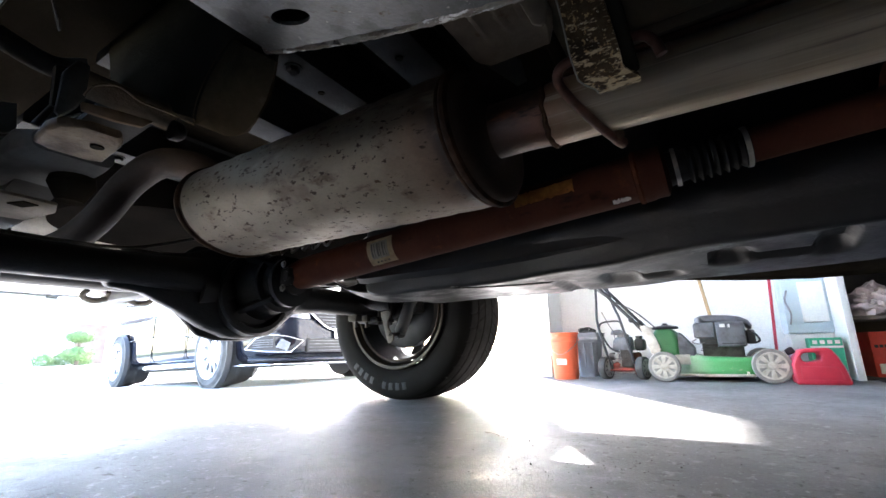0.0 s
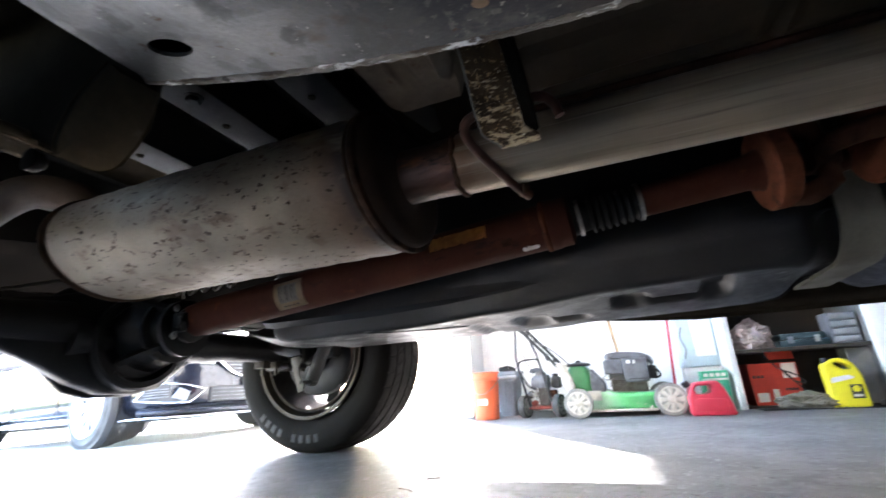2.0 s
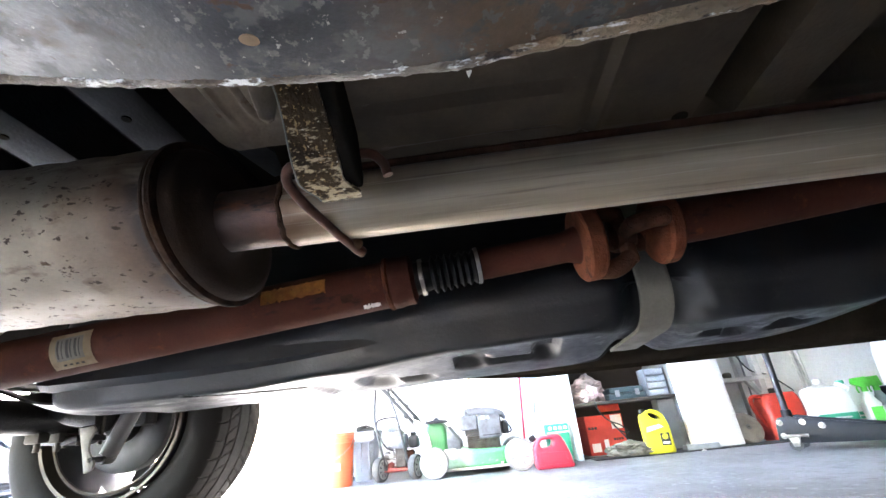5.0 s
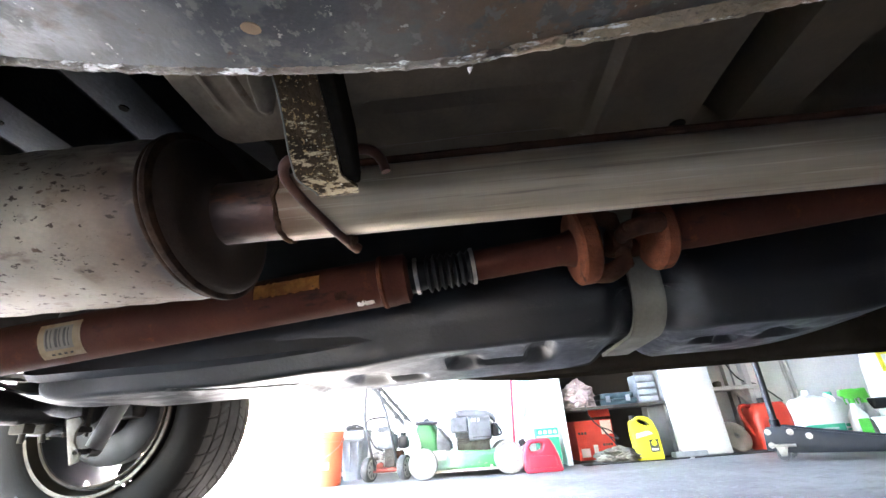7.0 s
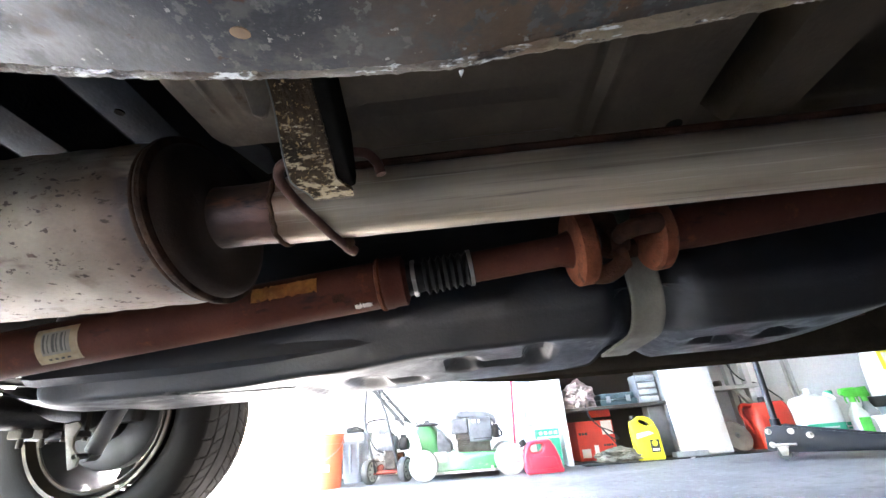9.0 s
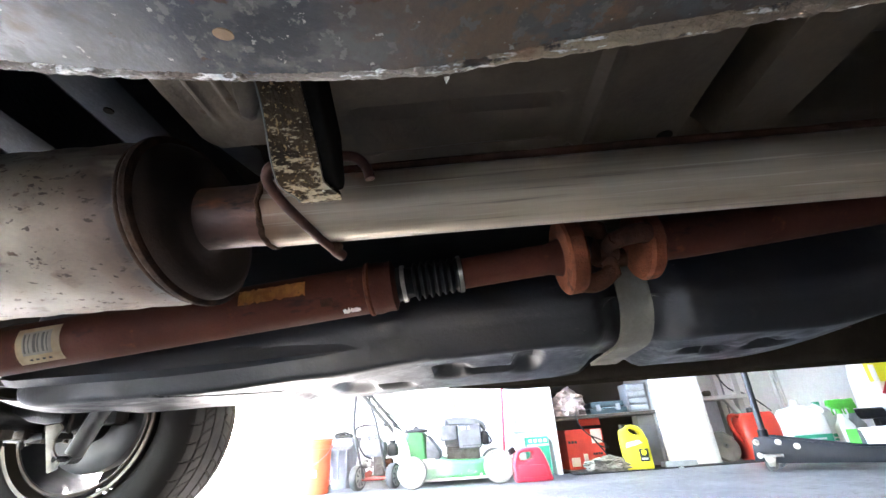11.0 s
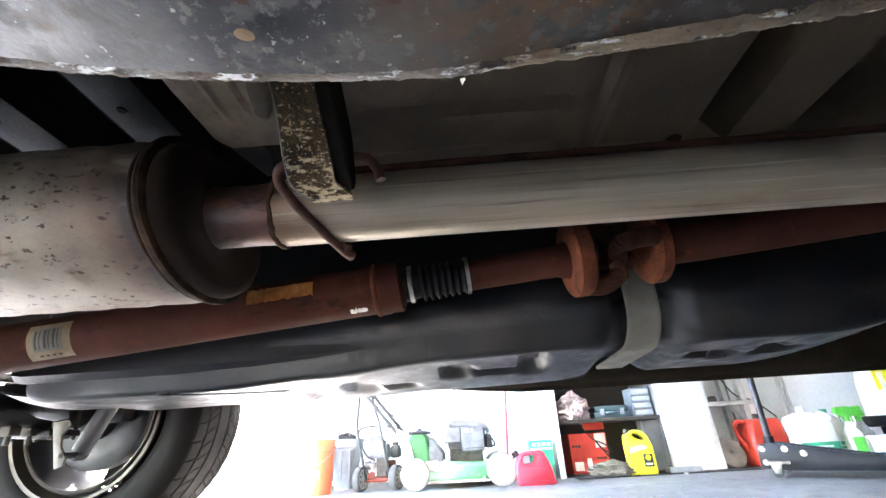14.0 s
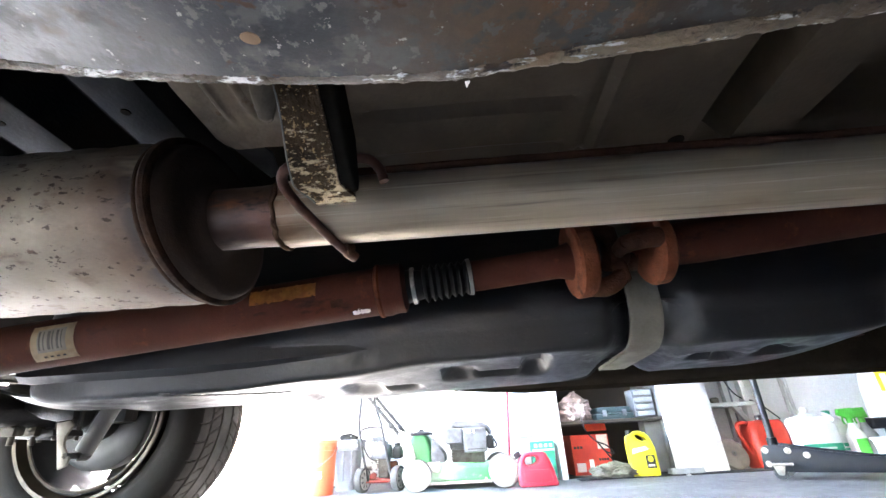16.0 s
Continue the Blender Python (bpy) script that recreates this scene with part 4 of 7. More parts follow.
def driveshaft():
    y = 1.02
    tilt = math.atan(0.093)

    def along(profile, seg=48):
        bm = lathe(profile, seg=seg)
        return turned(bm, Matrix.Translation((0, y, shaft_z(0))) @ Matrix.Rotation(-tilt, 4, "Y"))
    sh = part("driveshaft", along([(-1.13, 0.03), (-1.12, 0.046), (-1.06, 0.05), (-0.08, 0.0505), (-0.076, 0.0545), (-0.06, 0.055), (-0.052, 0.0525), (-0.03, 0.053), (-0.027, 0.047), (-0.022, 0.036), (-0.022, 0)]),
              M["shaft"], truck, "rust-brown driveshaft tube")
    part("collar_ring", along([(-0.086, 0.0505), (-0.084, 0.056), (-0.078, 0.057), (-0.074, 0.0545)]), M["rust"], sh)
    boot = [(-0.022, 0.036)]
    for k in range(7):
        s = 0.012 + k * 0.0145
        boot += [(s, 0.0305), (s + 0.0045, 0.0395 - 0.0006 * k), (s + 0.0065, 0.0405 - 0.0006 * k), (s + 0.0085, 0.0395 - 0.0006 * k), (s + 0.013, 0.0305)]
    boot += [(0.118, 0.034)]
    part("rubber_boot", along(boot), M["boot"], sh, "ribbed black rubber boot")
    for s, r in ((-0.008, 0.0375), (0.112, 0.0372)):
        part("hose_clamp", along([(s - 0.004, r), (s - 0.004, r + 0.0018), (s + 0.004, r + 0.0018), (s + 0.004, r)]), M["clamp"], sh, "bright zinc band clamp")
    buckle = merge(box((-0.012, -0.0415, -0.018), (-0.004, -0.037, 0.006), 0.001), box((-0.0115, -0.0425, -0.012), (-0.0045, -0.041, -0.006)), box((-0.0115, -0.0425, -0.003), (-0.0045, -0.041, 0.003)))
    part("clamp_buckle", turned(buckle, Matrix.Translation((0, y, shaft_z(0))) @ Matrix.Rotation(-tilt, 4, "Y")), M["clamp"], sh)
    part("splined_stub", along([(0.11, 0.0325), (0.3, 0.033), (0.325, 0.04), (0.33, 0.05)]), M["shaft"], sh)
    part("front_flange", along([(0.325, 0.03), (0.328, 0.077), (0.333, 0.082), (0.36, 0.082), (0.365, 0.078), (0.367, 0.03)], 56), M["rust"], sh, "orange rusted round flange")
    # cross joint between the flanges
    ears = merge(*[tube([(0.362, 0, 0.062 * q), (0.385, 0, 0.066 * q), (0.41, 0, 0.058 * q), (0.428, 0, 0.044 * q)], lambda u: 0.021 - 0.003 * u, 12) for q in (-1, 1)],
                 *[tube([(0.492, 0.064 * q, 0), (0.468, 0.068 * q, 0), (0.442, 0.06 * q, 0), (0.424, 0.046 * q, 0)], lambda u: 0.021 - 0.003 * u, 12) for q in (-1, 1)],
                 lathe([(-0.062, 0.013), (-0.058, 0.016), (0.058, 0.016), (0.062, 0.013)], (0.426, 0, 0), "z", 16), lathe([(-0.064, 0.013), (-0.06, 0.016), (0.06, 0.016), (0.064, 0.013)], (0.426, 0, 0), "y", 16),
                 lathe([(-0.026, 0.0), (-0.02, 0.026), (0.02, 0.026), (0.026, 0.0)], (0.426, 0, 0), "x", 16))
    part("cross_joint", turned(ears, Matrix.Translation((0, y, shaft_z(0) - 0.002)) @ Matrix.Rotation(-tilt, 4, "Y")), M["rust_dark"], sh, "rust-dark universal joint")
    ring = along([(0.487, 0.052), (0.49, 0.073), (0.497, 0.0785), (0.517, 0.0785), (0.523, 0.072), (0.53, 0.05), (0.53, 0.043), (0.487, 0.04)], 56)
    part("rear_flange", ring, M["rust"], sh, "orange rusted yoke ring")
    part("front_tube", along([(0.51, 0.02), (0.525, 0.044), (0.6, 0.0465), (2.1, 0.0465), (2.1, 0)]), M["shaft"], sh, "rust-brown front driveshaft tube")
    # labels that wrap a little of the tube

    def patch(s0, s1, a0, a1, r, ragged=0.0, n=14):
        bm = bmesh.new()
        rows = []
        for i in range(n + 1):
            s = s0 + (s1 - s0) * i / n
            lo = a0 + ragged * noise.noise(Vector((i * 0.9, 0, 1)))
            hi = a1 + ragged * noise.noise(Vector((i * 0.9, 5, 1)))
            rows.append([bm.verts.new((s, -r * math.cos(lo + (hi - lo) * j / 8), r * math.sin(lo + (hi - lo) * j / 8))) for j in range(9)])
        for p, q in zip(rows, rows[1:]):
            for k in range(8):
                bm.faces.new((p[k], p[k + 1], q[k + 1], q[k]))
        bmesh.ops.solidify(bm, geom=list(bm.faces), thickness=0.0006)
        return turned(bm, Matrix.Translation((0, y, shaft_z(0))) @ Matrix.Rotation(-tilt, 4, "Y"))
    lab = part("sticker", patch(-0.782, -0.694, -1.05, 0.42, 0.0518), M["sticker"], sh, "worn tan paper sticker with a pale printed panel")
    part("sticker_panel", patch(-0.768, -0.71, -0.66, 0.24, 0.0524), M["sticker_pale"], lab)
    for k in range(4):
        part("print_bar", patch(-0.76 + 0.0125 * k, -0.7535 + 0.0125 * k, -0.9, -0.82, 0.0524, n=2), M["print_dark"], lab)
    for k, wide in enumerate((0.004, 0.0025, 0.006, 0.003, 0.005, 0.0025)):
        part("print_bar", patch(-0.765 + 0.009 * k, -0.765 + 0.009 * k + wide, -0.56, 0.16, 0.0528, n=2), M["sticker_grey"], lab)
    part("tag", patch(-0.338, -0.203, -0.12, 0.5, 0.0515, 0.09, 24), M["tape"], sh, "torn amber tape tag")
    part("bright_scrape", patch(-0.135, -0.1, -1.22, -1.0, 0.0515, 0.12), M["paper"], sh)
    part("stamped_mark", patch(-0.175, -0.15, -0.72, -0.4, 0.0508, 0.05), M["rust_dark"], sh)


def tank():
    """Blow-moulded tank: rounded body with a strap waist, bottom recesses and a rolled-over front."""
    x0, x1 = -0.99, 1.36
    n = 190
    rings = []
    for i in range(n + 1):
        x = x0 + (x1 - x0) * i / n
        end0, end1 = math.sqrt(max(0, 1 - (1 - min(1, (x - x0) / 0.1)) ** 2)), math.sqrt(max(0, 1 - (1 - min(1, (x1 - x) / 0.5)) ** 2))
        waist = 1 - ease(abs(x - 0.53), 0.042, 0.12)
        ya = 1.155 + 0.05 * (1 - end0) + 0.12 * (1 - end1) + 0.035 * waist + 0.012 * ease(x, 0.6, 1.1)
        yb = 1.56 - 0.06 * ease(x, -0.15, 0.0) - 0.06 * ease(x, 0.15, 0.4) + 0.13 * ease(x, 0.5, 0.62)
        mid = 0.408 + 0.028 * ease(x, 0.35, 0.7) + 0.2 * (1 - end1) + 0.05 * (1 - end0) + 0.035 * waist
        near = 0.405 + 0.012 * ease(x, -0.5, -0.24) + 0.022 * ease(x, -0.26, 0.04) + 0.008 * ease(x, 0.04, 0.3) + 0.2 * (1 - end1) + 0.05 * (1 - end0) + 0.02 * waist
        ring, outline = [], []
        # a tall inner side with one shallow fold, a tight corner, and the shallow-domed bottom
        zt, fold = 0.8, near + 0.075 + 0.02 * ease(x, -0.9, 0.2)
        for k in range(11):
            t = k / 10
            outline.append((ya + 0.05 * (1 - t) ** 1.3, zt + (fold - zt) * t, 0))
        rc = 0.014 + 0.05 * (1 - ease(abs(x - 0.53), 0.05, 0.2)) + 0.03 * waist
        for k in range(1, 6):
            t = k / 5
            outline.append((ya + 0.006 + 0.008 * t, fold - 0.004 + (near + rc - fold + 0.004) * t, 0))
        for k in range(1, 5):
            w = math.pi / 2 * k / 4
            outline.append((ya + 0.014 + rc * (1 - math.cos(w)), near + rc - rc * math.sin(w), 2))
        y_in = ya + 0.014 + rc
        for k in range(1, 56):
            y = y_in + (yb - 0.025 - y_in) * k / 56
            outline.append((y, mid + (near - mid) * (1 - ease(y, y_in, y_in + 0.26)), 2))
        outline += [(yb - 0.025, mid, 2), (yb - 0.006, mid + 0.008, 1), (yb, mid + 0.03, 1), (yb + 0.05, 0.56, 0), (yb + 0.06, zt, 0)]
        for y, z, zone in outline:
            if zone == 2:
                dent = 0.0
                for cx, cy, rx, ry, d in ((0.07, 1.29, 0.05, 0.065, 0.022), (0.165, 1.31, 0.09, 0.026, 0.016), (0.262, 1.27, 0.042, 0.085, 0.022),
                                          (-0.185, 1.37, 0.06, 0.11, 0.02), (-0.1, 1.375, 0.075, 0.04, 0.016),
                                          (0.725, 1.335, 0.06, 0.045, 0.024), (0.775, 1.36, 0.035, 0.05, 0.018), (0.905, 1.345, 0.07, 0.045, 0.024), (0.865, 1.29, 0.035, 0.04, 0.012)):
                    dent = max(dent, 1.3 * d * bump_at(x, y, cx, cy, rx, ry))
                along_slot = 1.185 + 0.41 * (x + 0.62)
                dent = max(dent, 0.02 * (1 - ease(abs(y - along_slot), 0.005, 0.014)) * ease(x, -0.64, -0.6) * (1 - ease(x, -0.35, -0.32)))
                dent = max(dent, 0.012 * (1 - ease(abs(x + 0.34), 0.01, 0.028)) * ease(y, 1.28, 1.32))
                z += dent
            z += 0.002 * noise.noise(Vector((x * 6, y * 6, z * 6)))
            ring.append((x, y, z))
        rings.append(ring)
    t = part("fuel_tank", loft(rings), M["plastic"], truck, "black moulded plastic fuel tank with dusty recesses")
    band = [(1.232 - 0.041 * min(1, k / 7), 0.8 - 0.026 * k) for k in range(9)]
    for k in range(0, 11):
        w = math.pi / 2 * k / 10
        band.append((1.191 + 0.096 * (1 - math.cos(w)), 0.556 - 0.096 * math.sin(w)))
    band += [(1.287 + 0.04 * k, 0.46 - 0.001 * k) for k in range(1, 7)]
    rings = []
    for k, (y, z) in enumerate(band):
        p, q = band[max(0, k - 1)], band[min(len(band) - 1, k + 1)]
        d = Vector((q[0] - p[0], q[1] - p[1])).normalized()
        nx, nz = d.y, -d.x
        prof = ((0.49, 0.001), (0.49, 0.009), (0.493, 0.0105), (0.5, 0.0095), (0.53, 0.0105), (0.558, 0.0095), (0.565, 0.0105), (0.568, 0.009), (0.568, 0.001))
        rings.append([(x, y + nx * h, z + nz * h) for x, h in prof])
    part("tank_strap", loft(rings), M["strap_tank"], t, "dusty steel tank strap in the waist")
    ledge = loft([[(x, yy, zz) for yy, zz in ((1.15 + i, 0.5), (1.148 + i, 0.462 + i), (1.165 + i, 0.447 + i), (1.26, 0.46 + i), (1.26, 0.5))] for x, i in ((-1.0, 0.03), (-0.985, 0.006), (-0.95, 0.0), (-0.8, 0.0), (-0.6, 0.0), (-0.4, 0.004), (-0.2, 0.012), (0.0, 0.026))])
    part("side_ledge", ledge, M["plastic"], t, "moulded ledge along the tank's upper side")
    # sheet-metal shield behind the tank's rear end, with a turned lip
    rings = []
    for k in range(17):
        u = k / 16
        x = -1.24 + 0.36 * u
        rings.append([(x, 1.2 + 0.36 * s, 0.41 + 0.09 * (1 - math.sin(math.pi * min(1, u * 1.3) / 2)) + 0.02 * math.cos(s * 7) * (1 - u) + 0.03 * (s - 0.5) ** 2) for s in [i / 12 for i in range(13)]]
                     + [(x, 1.2 + 0.36 * s, 0.416 + 0.09 * (1 - math.sin(math.pi * min(1, u * 1.3) / 2)) + 0.02 * math.cos(s * 7) * (1 - u) + 0.03 * (s - 0.5) ** 2) for s in [1 - i / 12 for i in range(13)]])
    part("tank_shield", loft(rings), M["plastic"], t, "dark moulded shield at the tank's end")


def wheel(cx, cy, inner, brake=True):
    """A road wheel on an axle along y; inner: the y direction of its back (-1 or 1)."""
    R, W, r = 0.424, 0.33, 0.272
    seg = 576 if brake else 144
    half = W / 2
    cols = [-half + W * k / 64 for k in range(65)]
    side = [(half - 0.03, r), (half - 0.004, r + 0.02), (half + 0.004, r + 0.05), (half + 0.008, r + 0.085), (half + 0.002, r + 0.115), (half - 0.012, r + 0.135)]
    bm = bmesh.new()
    rings = []
    for k in range(seg):
        a = 2 * math.pi * k / seg
        prof = [(-s, rr) for s, rr in side]
        for s in cols[4:-4]:
            u = s / half
            rr = R - 0.014 * u ** 4 - 0.004 * u * u
            groove = False
            for g in (-0.6, -0.22, 0.22, 0.6):
                if abs(u - g) < 0.02:
                    rr -= 0.009
                    groove = True
            # slanted cuts across the shoulder ribs, shorter ones between the grooves
            pitch = 14 if abs(u) > 0.6 else 10
            if not groove and int(k + (18 if abs(u) < 0.6 else 9) * abs(u) + (5 if u > 0 else 0)) % pitch < 1 and abs(u) > 0.24:
                rr -= 0.006
            prof.append((s, rr))
        prof += [(s, rr) for s, rr in reversed(side)]
        ring = []
        for s, rr in prof:
            ring.append(bm.verts.new((cx + rr * math.cos(a), cy + s, max(AXLE_Z + rr * math.sin(a) - 0.012, 0.0))))
        rings.append(ring)
    for k in range(seg):
        p, q = rings[k], rings[(k + 1) % seg]
        for j in range(len(p) - 1):
            bm.faces.new((p[j], p[j + 1], q[j + 1], q[j])).material_index = int(6 <= j < len(p) - 7)
    zc = AXLE_Z - 0.012
    w = under(new("wheel"), truck)
    me = bpy.data.meshes.new("wheel")
    hub = lathe([(-0.06, 0.07), (0.02, 0.075), (0.05, 0.06)], (cx, cy - inner * 0.09, zc), "y", 24)
    hub.to_mesh(me)
    hub.free()
    me.materials.append(M["rim_dark"])
    bpy.data.objects.remove(w)
    w = tagged(under(new("wheel", me), truck), "alloy road wheel with a worn black tyre")
    part("tyre", bm, [M["rubber"], M["tread"]], w, "black all-season tyre with cut tread")
    lip_out = [(-half + 0.03, r - 0.014), (-half + 0.006, r - 0.01), (-half, r + 0.002), (-half - 0.004, r + 0.006), (-half - 0.008, r + 0.003), (-half - 0.006, r - 0.008),
               (-half + 0.004, r - 0.012), (-half + 0.03, r - 0.022)]
    for flip in (1, -1):
        part("rim_lip", lathe([(s * flip, rr) for s, rr in lip_out], (cx, cy, zc), "y", 96, closed=True), M["rim"], w, "dull bronze-tinted rim lip")
    bead = [(-half + 0.018 + 0.006 * math.cos(b), r - 0.034 + 0.006 * math.sin(b)) for b in [2 * math.pi * k / 8 for k in range(8)]]
    part("rim_bead", lathe([(s if inner < 0 else -s, rr) for s, rr in bead], (cx, cy, zc), "y", 96, closed=True), M["rim"], w)
    barrel = [(-half + 0.02, r - 0.024), (-0.03, r - 0.05), (half - 0.02, r - 0.024), (half - 0.02, r - 0.034), (-0.03, r - 0.06), (-half + 0.02, r - 0.034)]
    part("barrel", lathe(barrel, (cx, cy, zc), "y", 96, closed=True), M["rim_dark"], w)
    out = cy - inner * 0.1
    for k in range(8):
        sp = loft([[(x, y, z) for x, y, z in ((-wd, -0.016, rr), (wd, -0.016, rr), (wd * 0.8, 0.016, rr), (-wd * 0.8, 0.016, rr))] for rr, wd in ((0.055, 0.03), (0.14, 0.023), (0.236, 0.034))])
        part("spoke", turned(sp, Matrix.Translation((cx, out, zc)) @ Matrix.Rotation(2 * math.pi * (k + 0.3) / 8, 4, "Y")), M["rim_dark"], w)
    if brake:
        by = cy + inner * 0.095
        plate = [(0.0, 0.06), (inner * 0.012, 0.065), (inner * 0.016, 0.12), (inner * 0.006, 0.165), (-inner * 0.004, 0.178), (-inner * 0.05, 0.178), (-inner * 0.05, 0.06)]
        part("brake_plate", lathe(plate, (cx, by, zc), "y", 56), M["brake"], w, "grey brake backing plate")
        part("wheel_bearing", lathe([(by + inner * 0.01, 0.075), (by + inner * 0.045, 0.07), (by + inner * 0.05, 0.05), (by + inner * 0.09, 0.048)], (cx, 0, zc), "y", 32), M["iron"], w)
        part("park_lever", rough_up(box((cx + 0.05, by + inner * 0.055 - 0.02, zc + 0.0), (cx + 0.125, by + inner * 0.055 + 0.012, zc + 0.05), 0.01, 3), 0.006, 40), M["spring"], w)
        part("caliper", merge(box((cx + 0.05, by + inner * 0.05 - 0.035, zc - 0.02), (cx + 0.14, by + inner * 0.05 + 0.035, zc + 0.13), 0.012)), M["iron"], w)
    # raised lettering bars on the inside wall
    for k in range(9):
        a = radians(-132 + 6.4 * k)
        if k == 4:
            continue
        bar = box((-0.011, -0.0015, -0.016), (0.011, 0.0015, 0.016), 0.001)
        m = Matrix.Translation((cx, cy + inner * (half + 0.0065), zc)) @ Matrix.Rotation(-a + math.pi / 2, 4, "Y") @ Matrix.Translation((0, 0, r + 0.083))
        part("lettering", turned(bar, m), M["letter"], w)
    return w


def axle():
    ax = part("rear_axle", merge(lathe([(0.3, 0.043), (0.62, 0.043), (0.8, 0.06)], (AXLE_X, 0, 0.462), "y", 32), lathe([(0.8, 0.058), (1.22, 0.058), (1.3, 0.05), (1.76, 0.048)], (AXLE_X, 0, AXLE_Z), "y", 32)), M["iron"], truck, "black cast axle tubes")
    rings = []
    for yy, hx, hz, cz in ((0.56, 0.03, 0.03, 0.46), (0.58, 0.05, 0.05, 0.46), (0.66, 0.054, 0.056, 0.456), (0.76, 0.075, 0.088, 0.443), (0.84, 0.1, 0.124, 0.434), (0.92, 0.125, 0.147, 0.428), (1.0, 0.13, 0.15, 0.426),
                           (1.07, 0.12, 0.138, 0.428), (1.12, 0.09, 0.1, 0.43), (1.17, 0.062, 0.064, 0.43), (1.24, 0.05, 0.05, 0.43)):
        rings.append([(AXLE_X - 0.01 + hx * (0.5 if math.cos(w) > 0 else 1) * math.copysign(abs(math.cos(w)) ** 0.8, math.cos(w)), yy, cz + hz * math.copysign(abs(math.sin(w)) ** 0.85, math.sin(w))) for w in [2 * math.pi * k / 36 for k in range(36)]])
    part("differential", loft(rings), M["iron"], ax, "black cast differential housing")
    cover = [(0.74, 0.5), (0.74, 0.4), (0.86, 0.29), (0.92, 0.274), (1.03, 0.274), (1.08, 0.29), (1.17, 0.4), (1.17, 0.48), (1.1, 0.575), (0.83, 0.575)]
    part("cover_flange", prism(cover, "x", AXLE_X - 0.085, AXLE_X - 0.06, 0.006), M["iron"], ax, "angular bolted rear cover")
    bowl = [(AXLE_X - 0.02, 0.142), (AXLE_X + 0.045, 0.132), (AXLE_X + 0.056, 0.134), (AXLE_X + 0.064, 0.128), (AXLE_X + 0.066, 0.112), (AXLE_X + 0.04, 0.1), (AXLE_X + 0.03, 0.08)]
    part("carrier_rim", lathe(bowl, (0, 0.975, 0.422), "x", 44), M["iron"], ax, "raised rim of the pinion carrier")
    for k in range(10):
        a = 2 * math.pi * k / 10
        part("cover_bolt", bolt((AXLE_X - 0.072, 0.96 + 0.146 * math.cos(a), AXLE_Z - 0.005 + 0.146 * math.sin(a)), (-1, 0, 0), 0.009), M["iron"], ax)
    nose = lathe([(AXLE_X + 0.02, 0.125), (AXLE_X + 0.09, 0.095), (AXLE_X + 0.135, 0.075), (AXLE_X + 0.17, 0.066), (AXLE_X + 0.174, 0.08), (AXLE_X + 0.19, 0.08), (AXLE_X + 0.192, 0.05)], (0, 1.005, 0.452), "x", 36)
    part("pinion_nose", nose, M["iron"], ax)
    part("pinion_collar", lathe([(-1.187, 0.08), (-1.184, 0.094), (-1.17, 0.094), (-1.166, 0.078)], (0, 1.005, 0.452), "x", 40, closed=True), M["iron"], ax)
    part("dust_shield", lathe([(-1.138, 0.05), (-1.136, 0.072), (-1.13, 0.074), (-1.128, 0.05)], (0, 1.008, 0.458), "x", 36, closed=True), M["iron"], ax)
    for k in range(4):
        rib = prism([(AXLE_X + 0.0, 0.0), (AXLE_X + 0.172, 0.0), (AXLE_X + 0.172, 0.082), (AXLE_X + 0.06, 0.138)], "y", -0.009, 0.009, 0.003)
        part("rib", turned(rib, Matrix.Translation((0, 1.005, 0.452)) @ Matrix.Rotation(radians(45 + 90 * k), 4, "X")), M["iron"], ax)
    yoke = merge(lathe([(-1.125, 0.045), (-1.12, 0.05), (-1.105, 0.05), (-1.1, 0.03)], (0, 1.008, 0.46), "x", 24), box((-1.13, 0.955, 0.435), (-1.08, 0.978, 0.49), 0.008),
                 box((-1.13, 1.04, 0.435), (-1.08, 1.063, 0.49), 0.008), lathe([(0.95, 0.016), (1.07, 0.016)], (-1.095, 0, 0.462), "y", 16))
    part("pinion_yoke", yoke, M["iron"], ax)
    for k, z in enumerate((0.5, 0.425)):
        part("strap_bolt", bolt((-1.1, 0.952, z - 0.0), (0, -1, 0), 0.008), M["clamp"], ax)
    # brake pipes and the wiring clip above the diff
    part("brake_line", tube([(AXLE_X + 0.03, 0.3, 0.505), (AXLE_X + 0.05, 0.45, 0.5), (AXLE_X + 0.05, 0.6, 0.51), (AXLE_X + 0.09, 0.75, 0.56), (AXLE_X + 0.12, 0.86, 0.585)], 0.0045, 8), M["spring"], ax)
    for k in range(4):
        part("wire_clip", tube([(-1.3 + 0.055 * k, 1.1, 0.612), (-1.29 + 0.055 * k, 1.09, 0.585 - 0.006 * (k % 2)), (-1.262 + 0.055 * k, 1.1, 0.602), (-1.25 + 0.055 * k, 1.11, 0.588), (-1.235 + 0.055 * k, 1.12, 0.61)], 0.0042, 8), M["bracket"], ax)
    for y in (0.26, 1.63):
        part("spring_perch", box((AXLE_X - 0.09, y - 0.045, AXLE_Z + 0.05), (AXLE_X + 0.09, y + 0.045, AXLE_Z + 0.085), 0.006), M["iron"], ax)
        plate = prism([(AXLE_X - 0.07, AXLE_Z - 0.055), (AXLE_X + 0.07, AXLE_Z - 0.055), (AXLE_X + 0.075, AXLE_Z - 0.075), (AXLE_X + 0.02, AXLE_Z - 0.085), (AXLE_X - 0.075, AXLE_Z - 0.075)], "y", y - 0.06, y + 0.06, 0.004)
        part("spring_plate", plate, M["iron"], ax)
